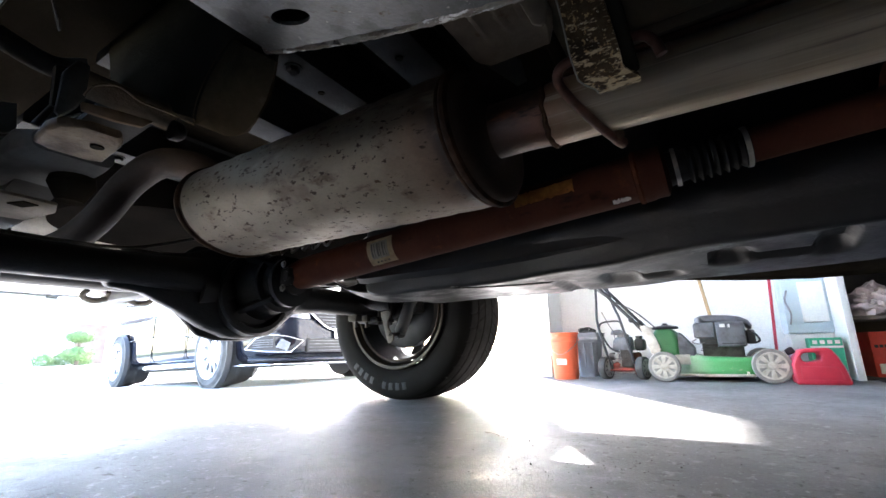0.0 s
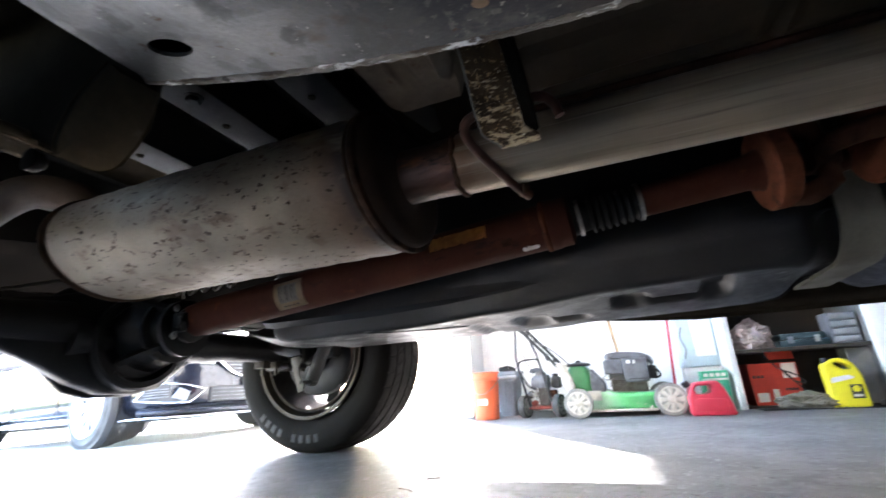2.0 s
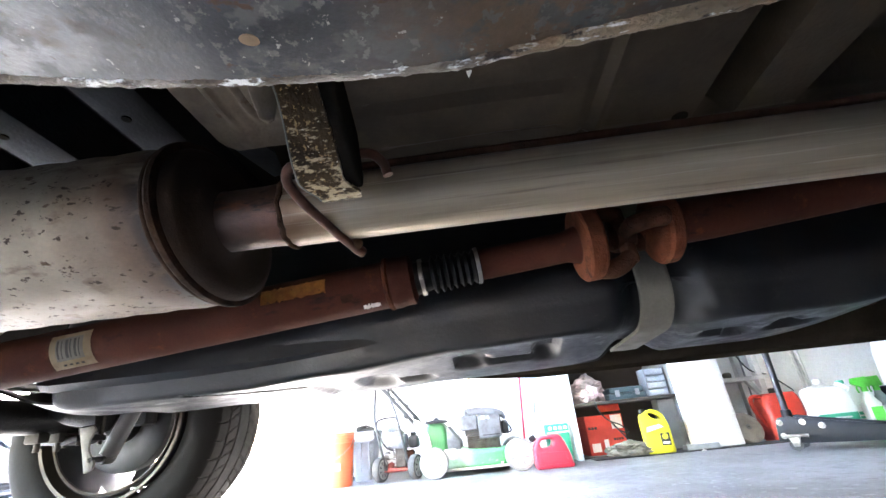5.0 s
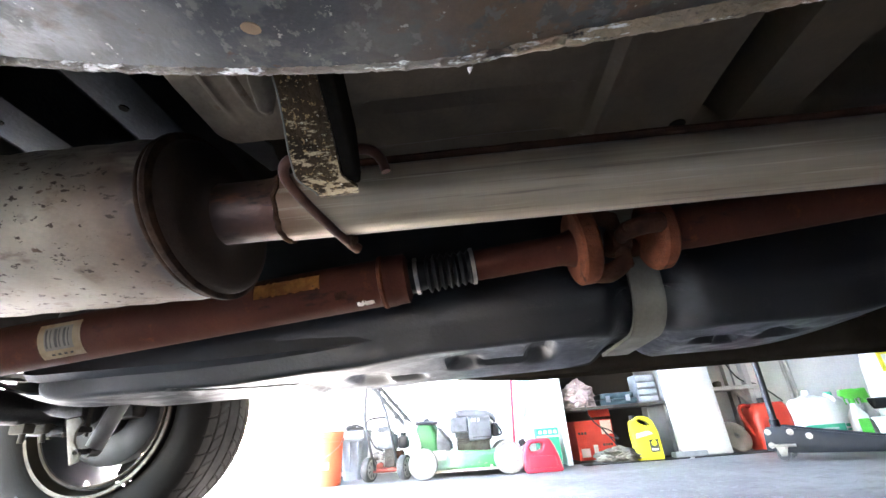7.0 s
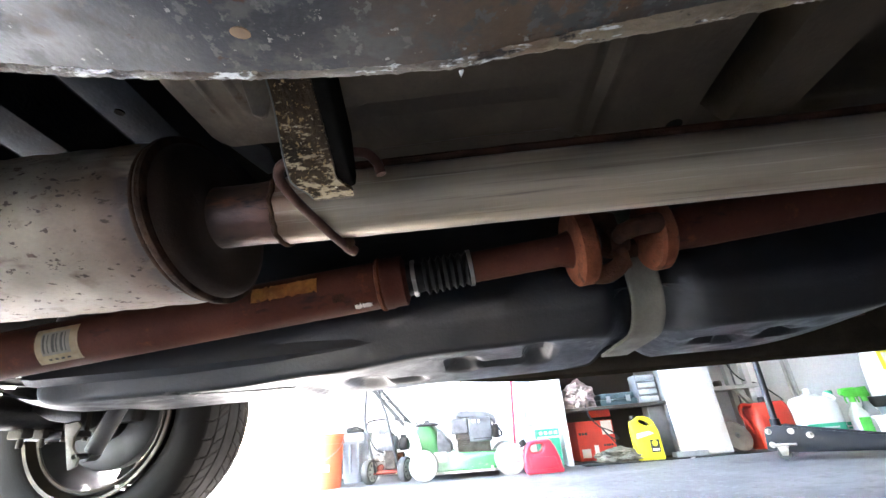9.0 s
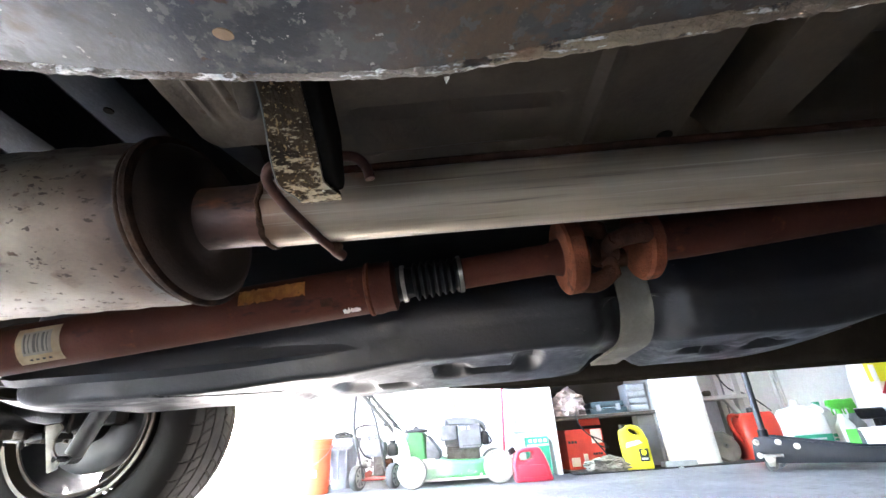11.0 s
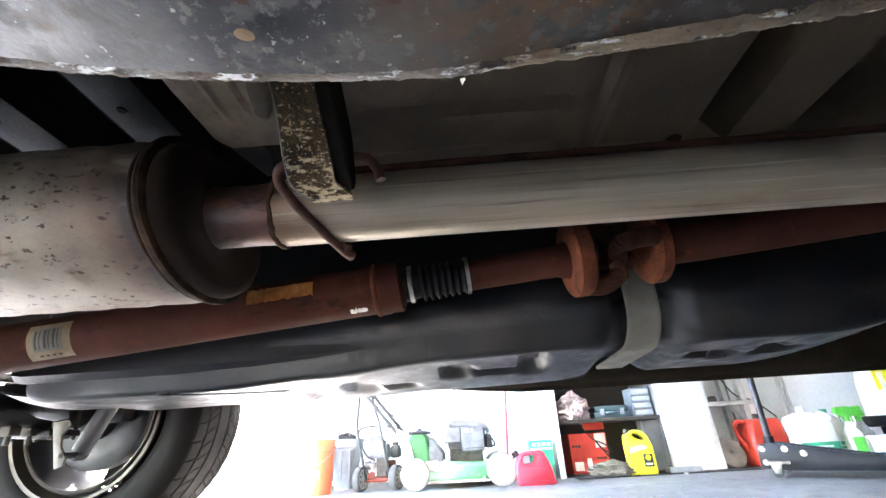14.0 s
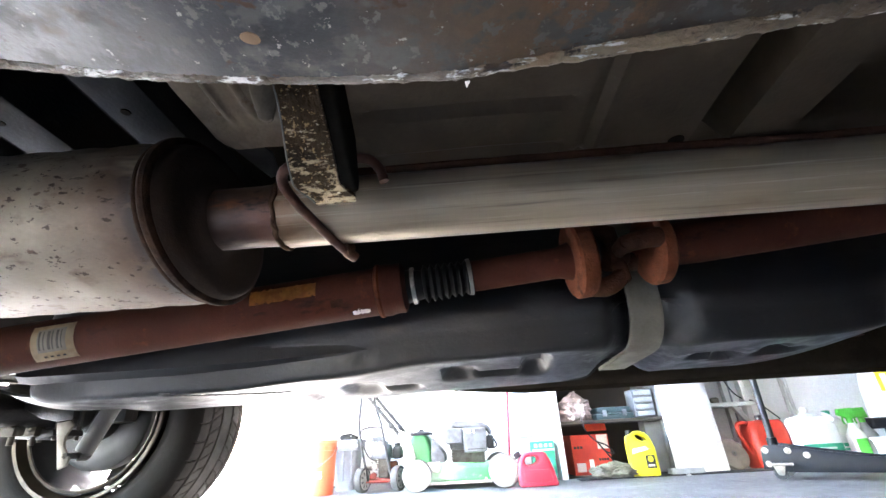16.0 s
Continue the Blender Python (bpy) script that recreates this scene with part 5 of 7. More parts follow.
        for dx in (-0.065, 0.065):
            for dy in (-0.042, 0.042):
                part("u_bolt", rod((AXLE_X + dx, y + dy, AXLE_Z - (0.07 if y < 1 else 0.088)), (AXLE_X + dx, y + dy, AXLE_Z + (0.1 if y < 1 else 0.16)), 0.007), M["spring"], ax)
    # lower shock brackets, with the shock itself leaning forward on the far side
    for y, way in ((1.53, 1),):
        part("shock_bracket", prism([(-1.142, 0.385), (-1.1, 0.39), (-1.088, 0.376), (-1.104, 0.345), (-1.1, 0.318), (-1.075, 0.285), (-1.077, 0.265), (-1.101, 0.256), (-1.135, 0.36)], "y", y - 0.06, y - 0.05, 0.003), M["bracket"], ax, "pale pressed shock bracket")
        part("bracket_arm", prism([(-1.28, 0.44), (-1.2, 0.46), (-1.1, 0.42), (-1.095, 0.392), (-1.145, 0.388), (-1.2, 0.4)], "y", y - 0.058, y - 0.05, 0.003), M["iron"], ax)
        low, high = Vector((-1.088, y, 0.292)), Vector((-0.9, y + 0.03 * way, 0.76))
        d = (high - low).normalized()
        part("shock_absorber", tube([low + d * 0.005, low + d * 0.012, low + d * 0.3], lambda u: 0.025 if u > 0.02 else 0.019, 24, curve=False), M["shock"], ax, "grey telescopic shock absorber")
        part("mount_eye", lathe([(y - 0.06, 0.008), (y - 0.022, 0.009), (y - 0.022, 0.016), (y + 0.018, 0.016), (y + 0.018, 0.009), (y + 0.03, 0.009)], (low.x, 0, low.z), "y", 16), M["iron"], ax)
        part("shock_rod", tube([low + d * 0.25, high], 0.03, 24, curve=False), M["black"], ax)
    for y in (1.5, 1.57):
        part("cable_bracket", merge(box((AXLE_X - 0.02, y - 0.02, AXLE_Z - 0.075), (AXLE_X + 0.03, y + 0.02, AXLE_Z - 0.045), 0.006), rod((AXLE_X + 0.01, y, AXLE_Z - 0.1), (AXLE_X + 0.01, y, AXLE_Z - 0.05), 0.008)), M["spring"], ax)


def springs():
    for y in (0.335, 1.63):
        near = y < 1
        for k in range(4):
            a, b = -0.69 - 0.1 * k * (k > 0), -1.95 + 0.13 * k
            rings = []
            for i in range(25):
                u = i / 24
                x = a + (b - a) * u
                z = 0.585 - 0.035 * math.sin(math.pi * u) - 0.011 * k
                rings.append([(x, y - 0.035, z), (x, y + 0.035, z), (x, y + 0.035, z + 0.009), (x, y - 0.035, z + 0.009)])
            part("leaf_spring", loft(rings), M["spring"], truck, "flat steel spring leaf")
        part("spring_eye", rough_up(lathe([(y - 0.075, 0.0), (y - 0.073, 0.012), (y - 0.062, 0.019), (y + 0.055, 0.02), (y + 0.06, 0.012)], (-0.69, 0, 0.603), "y", 24), 0.001, 40), M["tan_arm"], truck, "brown rusty spring eye bush")
        part("eye_bolt", lathe([(y + 0.05, 0.0), (y + 0.05, 0.016), (y + 0.062, 0.015), (y + 0.07, 0.008), (y + 0.072, 0.0)], (-0.668, 0, 0.574), "y", 20), M["boot"], truck)
        # forward hanger: two pressed cheeks, the inner one with a turned lip
        cheek = [(-0.42, 0.62), (-0.43, 0.55), (-0.472, 0.513), (-0.51, 0.522), (-0.584, 0.562), (-0.66, 0.6), (-0.74, 0.65), (-0.82, 0.69), (-0.92, 0.745), (-0.96, 0.84), (-0.96, 0.95), (-0.47, 0.95)]
        for yy in (y + 0.048,):
            part("spring_hanger", prism(cheek, "y", yy, yy + 0.006, 0.002), M["black"], truck, "black pressed spring hanger")
        outer = smooth_path([(-0.418, y + 0.046, 0.592), (-0.428, y + 0.046, 0.548), (-0.45, y + 0.046, 0.522), (-0.474, y + 0.045, 0.508), (-0.512, y + 0.044, 0.516), (-0.55, y + 0.043, 0.54)], 4)
        inner = smooth_path([(-0.47, y + 0.022, 0.632), (-0.5, y + 0.02, 0.61), (-0.522, y + 0.02, 0.588), (-0.54, y + 0.022, 0.566), (-0.56, y + 0.03, 0.553), (-0.575, y + 0.04, 0.552)], 4)
        part("hanger_lip", loft([[p, (p + q) / 2 - Vector((0, 0.016, 0.004)), q, q + Vector((0, 0.004, 0.002)), (p + q) / 2 + Vector((0, 0.003, 0.002)), p + Vector((0, 0.004, 0.002))] for p, q in zip(outer, inner)]),
             M["dark_press"], truck, "dusty black turned lip of the spring hanger")
        part("lip_edge", tube([q - Vector((0, 0.004, 0)) for q in inner], 0.001, 6, curve=False), M["dark_press"], truck, "thin worn edge of the hanger")
        # paler tube paints the light caught by the hanger's rolled edge
        part("rim_line", tube([(-0.6, y - 0.082, 0.54), (-0.6, y - 0.075, 0.556), (-0.6, y - 0.061, 0.566), (-0.6, y - 0.046, 0.57), (-0.6, y - 0.022, 0.562), (-0.6, y + 0.014, 0.563), (-0.6, y + 0.048, 0.561)], 0.0014, 6), M["bump_rust"], truck, "pale tube drawn as the lit rolled edge of the hanger")
        if near:
            part("hanger_tab", prism([(0.244, 0.588), (0.256, 0.612), (0.27, 0.612), (0.271, 0.566), (0.262, 0.545), (0.249, 0.526), (0.243, 0.531)], "x", -0.658, -0.652, 0.002), M["spring"], truck, "grey hanging tab of the spring hanger")
            # tan strip puts the light on the leaf's lower face into colour
            part("lit_leaf_edge", prism([(0.276, 0.572), (0.32, 0.58), (0.366, 0.584), (0.352, 0.568), (0.318, 0.562), (0.278, 0.56)], "x", -0.69, -0.682, 0.002), M["tan_spot"], truck, "tan strip painted as the lit edge of the lowest spring leaf")
            rust = loft([[(x, yy + sh, z) for yy, z in round_rect(y - 0.075 + tp, y + 0.014 - tp, 0.543 + tp * 0.2, 0.56, 0.006)] for x, sh, tp in ((-0.705, 0.01, 0.022), (-0.722, 0.0, 0.004), (-0.75, 0.0, 0.0), (-0.81, 0.006, 0.0), (-0.826, 0.01, 0.015))])
            bp = part("bump_plate", rough_up(rust, 0.0025, 25), M["bump_rust"], truck, "rusty pale bump-stop plate")
            part("bolt_hole", turned(lathe([(0, 0.009), (0.002, 0.009)], axis="z", seg=14), pose(-0.75, y - 0.012, 0.541)), M["black"], bp)
            part("axle_seat", rough_up(loft([[(x, yy, z) for yy, z in round_rect(y - 0.08 + d, y + 0.05, 0.545 + d * 0.4, 0.585, 0.014)] for x, d in ((-0.855, 0.02), (-0.88, 0.0), (-0.98, 0.0), (-1.08, 0.005), (-1.1, 0.015))]), 0.003, 18),
                 M["wheel_dark"], truck, "dark scuffed spring seat casting")
            pl = part("cable_plate", prism([(-0.955, 0.265), (-0.965, 0.35), (-1.02, 0.365), (-1.12, 0.35), (-1.13, 0.27)], "z", 0.498, 0.504, 0.002), M["shield"], truck, "pale pressed plate with a dark slot")
            part("slot", turned(box((-0.018, -0.012, 0), (0.018, 0.012, 0.002)), pose(-0.995, 0.312, 0.4955, 0, 0, 20)), M["black"], pl)
            part("sensor_cable", tube([(-0.8, 0.25, 0.795), (-0.819, 0.257, 0.79), (-0.845, 0.269, 0.788), (-0.893, 0.289, 0.79), (-0.93, 0.295, 0.835)], 0.0018, 8), M["spring"], truck)
            part("helper_bar", tube([(-0.9, 0.17, 0.75), (-0.9, 0.223, 0.735), (-0.9, 0.29, 0.722), (-0.88, 0.335, 0.735)], 0.018, 16), M["spring"], truck, "dusty round helper bar")
            part("shackle_plate", prism([(0.297, 0.693), (0.323, 0.708), (0.332, 0.665), (0.318, 0.637), (0.303, 0.617), (0.298, 0.63)], "x", -0.865, -0.855, 0.003), M["spring"], truck, "grey shackle plate")
            # black strip is painted as the shackle plate's shaded side
            part("shackle_dark_side", prism([(0.283, 0.7), (0.298, 0.705), (0.3, 0.625), (0.287, 0.63)], "x", -0.862, -0.848, 0.002), M["black"], truck)
            part("cotter_pin", tube([(-0.852, 0.297, 0.619), (-0.852, 0.308, 0.617), (-0.852, 0.326, 0.632)], 0.0025, 8), M["clamp"], truck)
            part("link_rod", rod((-0.858, 0.274, 0.59), (-0.858, 0.292, 0.632), 0.005), M["spring"], truck)
            # pale plate put in for the lit patch seen past the spring
            part("seat_bracket", prism([(0.235, 0.648), (0.27, 0.658), (0.276, 0.61), (0.262, 0.598), (0.235, 0.6)], "x", -0.96, -0.95, 0.003), M["bracket"], truck)
            part("stop_rubber", rough_up(lathe([(0.5, 0.02), (0.53, 0.035), (0.56, 0.03), (0.6, 0.036)], (-0.93, y + 0.02, 0), "z", 18), 0.002, 30), M["black"], truck)


def body():
    # rockers, bed sides, bumper and tailgate close the truck round the camera
    for y0, y1, s in ((1.83, 1.99, 1), (0.01, 0.17, -1)):
        rings = []
        for k in range(40):
            x = -0.18 + 2.05 * k / 39
            rings.append([(x, y, z) for y, z in round_rect(y0, y1, 0.436 + 0.035 * (1 - ease(x, -0.18, 0.3)), 0.72, 0.03)])
        r = part("rocker_panel", loft(rings), M["black"], truck, "dusty dark sill panel")
        part("pinch_weld", prism([(-0.16, 0.472), (0.05, 0.446), (0.3, 0.422), (1.85, 0.42), (1.85, 0.456), (0.3, 0.456), (-0.16, 0.48)], "y", (y0 + y1) / 2 - 0.05 * s - 0.003, (y0 + y1) / 2 - 0.05 * s + 0.003), M["black"], r)
    for x in (1.18, 1.34):
        part("body_mount", merge(box((x, 1.56, 0.56), (x + 0.07, 1.8, 0.66), 0.008), lathe([(0.52, 0.028), (0.56, 0.03)], (x + 0.035, 1.66, 0), "z", 16)), M["rust_dark"], truck, "rusty body mount bracket")
    for y0, y1 in ((1.93, 1.97), (0.03, 0.07)):
        arch = [(-2.35, 0.6), (-1.86, 0.6), (-1.8, 0.72), (-1.66, 0.86), (-1.48, 0.93), (-1.14, 0.93), (-0.98, 0.85), (-0.905, 0.72), (-0.85, 0.48), (-0.182, 0.48), (-0.182, 1.38), (-2.35, 1.38)]
        part("bed_side", prism(arch, "y", y0, y1, 0.004), M["white_body"], truck, smooth=False)
        # black panel added inside each bed side to read as shade
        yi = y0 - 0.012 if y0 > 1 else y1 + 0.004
        part("bed_shade_panel", prism(arch, "y", yi, yi + 0.008), M["void"], truck, smooth=False)
        part("cab_side", prism([(-0.17, 0.7), (1.86, 0.7), (1.86, 1.2), (1.5, 1.3), (0.95, 1.86), (-0.1, 1.86), (-0.17, 1.3)], "y", y0, y1, 0.004), M["white_body"], truck, smooth=False)
        fender = [(1.87, 0.55), (1.95, 0.75), (2.1, 0.9), (2.55, 0.9), (2.72, 0.75), (2.78, 0.55), (3.2, 0.55), (3.2, 1.15), (1.87, 1.22)]
        part("fender", prism(fender, "y", y0, y1, 0.004), M["white_body"], truck, smooth=False)
    part("tailgate", box((-2.39, 0.07, 0.742), (-2.34, 1.93, 1.36), 0.01), M["white_body"], truck)
    # black sheet added so the tailgate's inside looks shaded
    part("tailgate_shade_panel", box((-2.337, 0.09, 0.745), (-2.33, 1.9, 1.34)), M["black"], truck)
    # white stands in for ground light on the bumper's underside
    bump = part("rear_bumper", loft([[(x, y, z) for x, z in round_rect(-2.5 + 0.06 * abs(y - 1) ** 2, -2.32, 0.51, 0.738, 0.03)] for y in [0.06 + 1.88 * k / 16 for k in range(17)]]), M["white_body"], truck, "rear bumper coloured white for its lit underside")
    # near-black panel stands for the shaded inside of the bumper
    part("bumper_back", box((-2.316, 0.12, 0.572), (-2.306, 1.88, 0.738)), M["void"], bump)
    # made-up pale plate in place of the sunlit background seen here
    part("frame_end", box((-2.3, 0.6, 0.715), (-2.294, 0.98, 0.83), 0.002), M["stucco"], truck, "pale plate added to stand for the sunlit gap behind")
    part("step_pad", box((-2.47, 0.3, 0.739), (-2.395, 1.7, 0.748), 0.003), M["trim_black"], bump)
    hitch = part("tow_hitch", merge(box((-2.4, 0.965, 0.48), (-2.0, 1.035, 0.55), 0.006), rod((-2.12, 0.55, 0.53), (-2.12, 1.45, 0.53), 0.03, 16)), M["trim_black"], truck, "tow hitch receiver")
    for y in (0.92, 1.1):
        part("safety_loop", tube([(-2.3, y - 0.04, 0.52), (-2.32, y - 0.05, 0.495), (-2.34, y, 0.478), (-2.32, y + 0.05, 0.495), (-2.3, y + 0.04, 0.52)], 0.012, 8), M["spring"], hitch)
    # guessed spare tyre, near-black, fills the dark gap behind the axle
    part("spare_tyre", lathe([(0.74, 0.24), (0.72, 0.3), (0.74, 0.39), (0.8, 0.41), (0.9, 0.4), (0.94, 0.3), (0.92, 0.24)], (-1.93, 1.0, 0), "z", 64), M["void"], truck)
    part("cab_roof", loft([[(x, y, z) for y, z in round_rect(0.06 + i, 1.94 - i, 1.845, 1.93, 0.04)] for x, i in ((-0.12, 0.05), (0.0, 0.02), (0.85, 0.02), (0.98, 0.05))]), M["white_body"], truck)
    part("hood", prism([(1.85, 1.2), (3.22, 1.1), (3.25, 0.6), (3.15, 0.6), (3.15, 1.0), (1.85, 1.12)], "y", 0.07, 1.93, 0.01), M["white_body"], truck)
    part("windscreen", prism([(1.52, 1.29), (1.5, 1.27), (0.95, 1.84), (0.97, 1.86)], "y", 0.1, 1.9), M["glass_dark"], truck)
    # unseen bumper, added to keep light from coming under the front
    part("front_bumper", loft([[(x, y, z) for x, z in round_rect(3.1, 3.3 - 0.06 * abs(y - 1) ** 2, 0.3, 0.6, 0.04)] for y in [0.06 + 1.88 * k / 16 for k in range(17)]]), M["white_body"], truck, "unseen front bumper added to block light")
    part("engine_bay_cover", box((1.9, 0.2, 0.62), (3.1, 1.8, 0.66), 0.01), M["black"], truck)


frame_rail(0.232, 0.375, 0.375, False)
frame_rail(1.625, 1.7, 1.7, True)
underbody()
exhaust()
driveshaft()
tank()
axle()
springs()
wheel(AXLE_X + 0.02, 1.93, -1)
for cx, cy, inner in ((AXLE_X + 0.02, 0.07, 1), (2.33, 1.93, -1), (2.33, 0.07, 1)):
    wheel(cx, cy, inner, False)
body()


# ---- things along the garage wall ----
def spoked_wheel(t, c, r, w, face, tyre, name="wheel", axis_turn=0.0):
    """A small plastic wheel on an axle along y with raised spokes; a part of t."""
    x, y, z = c
    turn = Matrix.Translation(c) @ Matrix.Rotation(axis_turn, 4, "Z")
    ty = lathe([(-w / 2, r * 0.8), (-w / 2, r * 0.95), (-w / 2 + 0.006, r), (w / 2 - 0.006, r), (w / 2, r * 0.95), (w / 2, r * 0.8)], axis="y", seg=40)
    wh = part(name, turned(ty, turn), tyre, t)
    # dark plate paints the shade seen between the spokes
    part("hub_plate", turned(lathe([(-w / 2 + 0.012, 0.0), (-w / 2 + 0.012, r * 0.8), (w / 2, r * 0.8), (w / 2, 0)], axis="y", seg=40), turn), M["wheel_dark"], wh)
    part("rim", turned(lathe([(-w / 2 + 0.01, r * 0.66), (-w / 2 - 0.002, r * 0.68), (-w / 2 - 0.003, r * 0.78), (-w / 2 + 0.004, r * 0.81), (-w / 2 + 0.012, r * 0.8)], axis="y", seg=40, closed=True), turn), face, wh)
    part("cap", turned(lathe([(-w / 2 - 0.006, 0.0), (-w / 2 - 0.006, r * 0.18), (-w / 2, r * 0.27), (-w / 2 + 0.012, r * 0.28)], axis="y", seg=24), turn), face, wh)
    for k in range(8):
        a = 2 * math.pi * k / 8
        sp = prism([(-r * 0.09, r * 0.2), (r * 0.09, r * 0.2), (r * 0.15, r * 0.7), (-r * 0.15, r * 0.7)], "y", -w / 2 - 0.002, -w / 2 + 0.012, 0.002)
        part("spoke", turned(sp, turn @ Matrix.Rotation(a, 4, "Y")), face, wh)
    return wh


def green_mower():
    t = thing("lawn_mower", (0.0, 3.38, 0.0), "green push lawn mower with grey wheels and black engine", "mower")
    ya, yb = 3.2, 3.62
    # deck: a rounded skirt that dips in the middle
    rings = []
    for k in range(25):
        u = k / 24
        x = -0.27 + 0.5 * u
        top = 0.156 - 0.02 * u + 0.125 * (1 - ease(x, -0.3, -0.03)) ** 1.2
        inset = 0.05 * (1 - math.sqrt(max(0, 1 - (2 * max(0, u - 0.5)) ** 2))) + 0.075 * max(0.0, 1 - u / 0.62) ** 1.4
        rings.append([(x, y, z) for y, z in round_rect(ya + inset, yb - inset, 0.035, top, 0.03)])
    deck = part("deck", loft(rings), M["deck"], t, "faded green enamelled cutting deck, painted pale on its lit side")
    part("skirt_lip", box((-0.2, ya - 0.006, 0.03), (0.2, ya + 0.01, 0.045), 0.004), M["mower_white"], deck)
    part("side_clip", box((0.155, ya - 0.012, 0.03), (0.17, ya + 0.004, 0.06), 0.003), M["mower_white"], deck)
    part("decal", box((-0.2, ya - 0.008, 0.1), (-0.12, ya - 0.002, 0.16), 0.002), M["mower_white"], deck, "faded pale decal")
    cowl = part("cowl", loft([[(x, y, z) for x, y in round_rect(-0.325 + i, -0.165 - 2 * i, ya + 0.02 + i, yb - 0.04 - i, 0.03)] for z, i in ((0.12, 0), (0.24, 0.004), (0.3, 0.012), (0.325, 0.025))]), M["green_dark"], t, "dark green rear cowl")
    part("cap", lathe([(0.32, 0.075), (0.33, 0.08), (0.338, 0.07), (0.345, 0.02), (0.358, 0.012)], (-0.245, 3.3, 0), "z", 28), M["tube_black"], cowl, "black lid with a knob")
    part("chute", prism([(-0.17, 0.3), (-0.09, 0.2), (-0.09, 0.14), (-0.19, 0.14)], "y", ya + 0.03, yb - 0.1, 0.01), M["engine"], t)
    eng = part("engine", box((-0.06, 3.32, 0.22), (0.19, 3.56, 0.345), 0.012, 2), M["engine"], t, "dark grey engine block")
    top = [(-0.08, 0.0), (-0.072, 0.02), (-0.045, 0.032), (0.0, 0.036), (0.1, 0.03), (0.165, 0.018), (0.205, -0.004), (0.222, -0.035), (0.215, -0.06), (0.19, -0.03), (0.1, -0.012)]
    part("shroud_top", prism([(u + 0.005, 0.362 + v) for u, v in top], "y", 3.3, 3.55, 0.006), M["engine"], eng, "curved dark engine shroud")
    part("air_box", loft([[(x, y, z) for x, y in round_rect(-0.085 + i, 0.03, 3.272 + i, 3.32, 0.008)] for z, i in ((0.255, 0.012), (0.262, 0.0), (0.335, 0.0), (0.347, 0.006), (0.352, 0.02))]), M["engine"], eng, "grey air filter box")
    part("side_panel", loft([[(x, y, z) for x, y in round_rect(0.036, 0.185 - i, 3.262 + i, 3.32, 0.008)] for z, i in ((0.2, 0.01), (0.208, 0.0), (0.34, 0.0), (0.352, 0.012))]), M["engine"], eng, "grey engine side cover")
    part("panel_seam", box((0.06, 3.2595, 0.218), (0.175, 3.263, 0.223)), M["tube_black"], eng)
    part("badge", box((0.058, 3.257, 0.318), (0.086, 3.262, 0.338), 0.001), M["paper"], eng)
    part("badge", box((0.1, 3.257, 0.316), (0.112, 3.262, 0.336), 0.001), M["paper"], eng)
    part("crankcase", box((-0.05, 3.33, 0.12), (0.17, 3.53, 0.235), 0.01), M["engine_metal"], eng, "dirty cast crankcase")
    for k in range(6):
        part("cooling_fin", box((-0.06 + 0.006 * k, 3.29, 0.18 + 0.012 * k), (0.034, 3.334, 0.184 + 0.012 * k)), M["engine_metal"], eng)
    part("muffler_guard", box((0.19, 3.3, 0.215), (0.235, 3.46, 0.3), 0.012), M["tube_black"], eng, "black slotted exhaust guard")
    part("fuel_line", tube([(0.2, 3.29, 0.3), (0.235, 3.275, 0.27), (0.25, 3.28, 0.235), (0.225, 3.29, 0.22)], 0.006, 8), M["tube_black"], eng)
    part("filler_cap", lathe([(0.35, 0.02), (0.378, 0.022), (0.382, 0.016)], (-0.05, 3.31, 0), "z", 20), M["grey_bin"], eng)
    part("governor_spring", tube([(-0.075, 3.28, 0.25), (-0.1, 3.27, 0.235), (-0.07, 3.265, 0.222), (-0.03, 3.27, 0.23)], 0.003, 6), M["clamp"], eng)
    for x, y, r in ((-0.265, 3.165, 0.09), (0.275, 3.16, 0.094), (-0.265, 3.655, 0.09), (0.275, 3.66, 0.094)):
        spoked_wheel(t, (x, y, r), r, 0.045, M["mower_white"], M["wheel_grey"])
    for y in (3.215, 3.6):
        h = part("handle_arm", tube([(-0.29, y, 0.16), (-0.36, y, 0.3), (-0.55, y, 0.53), (-0.8, y, 0.83), (-1.0, y, 1.0)], 0.0115, 12), M["tube_black"], t, "black tubular handle")
        part("knob", lathe([(y - 0.035, 0.01), (y - 0.03, 0.018), (y - 0.015, 0.018), (y - 0.012, 0.012)], (-0.43, 0, 0.385), "y", 16), M["tube_black"], h)
        part("bracket", prism([(-0.335, 0.17), (-0.295, 0.16), (-0.275, 0.19), (-0.29, 0.25), (-0.325, 0.33), (-0.35, 0.35), (-0.385, 0.34), (-0.36, 0.26)], "y", y - 0.022, y - 0.008, 0.005), M["mower_white"], t, "pale handle bracket")
    part("handle_bar", rod((-1.0, 3.215, 1.0), (-1.0, 3.6, 1.0), 0.0115), M["tube_black"], t)
    part("cross_tube", rod((-0.6, 3.215, 0.59), (-0.6, 3.6, 0.59), 0.008), M["tube_black"], t)
    part("cable", tube([(-0.3, 3.3, 0.33), (-0.42, 3.25, 0.45), (-0.6, 3.235, 0.57), (-0.9, 3.23, 0.9)], 0.004, 8), M["tube_black"], t)


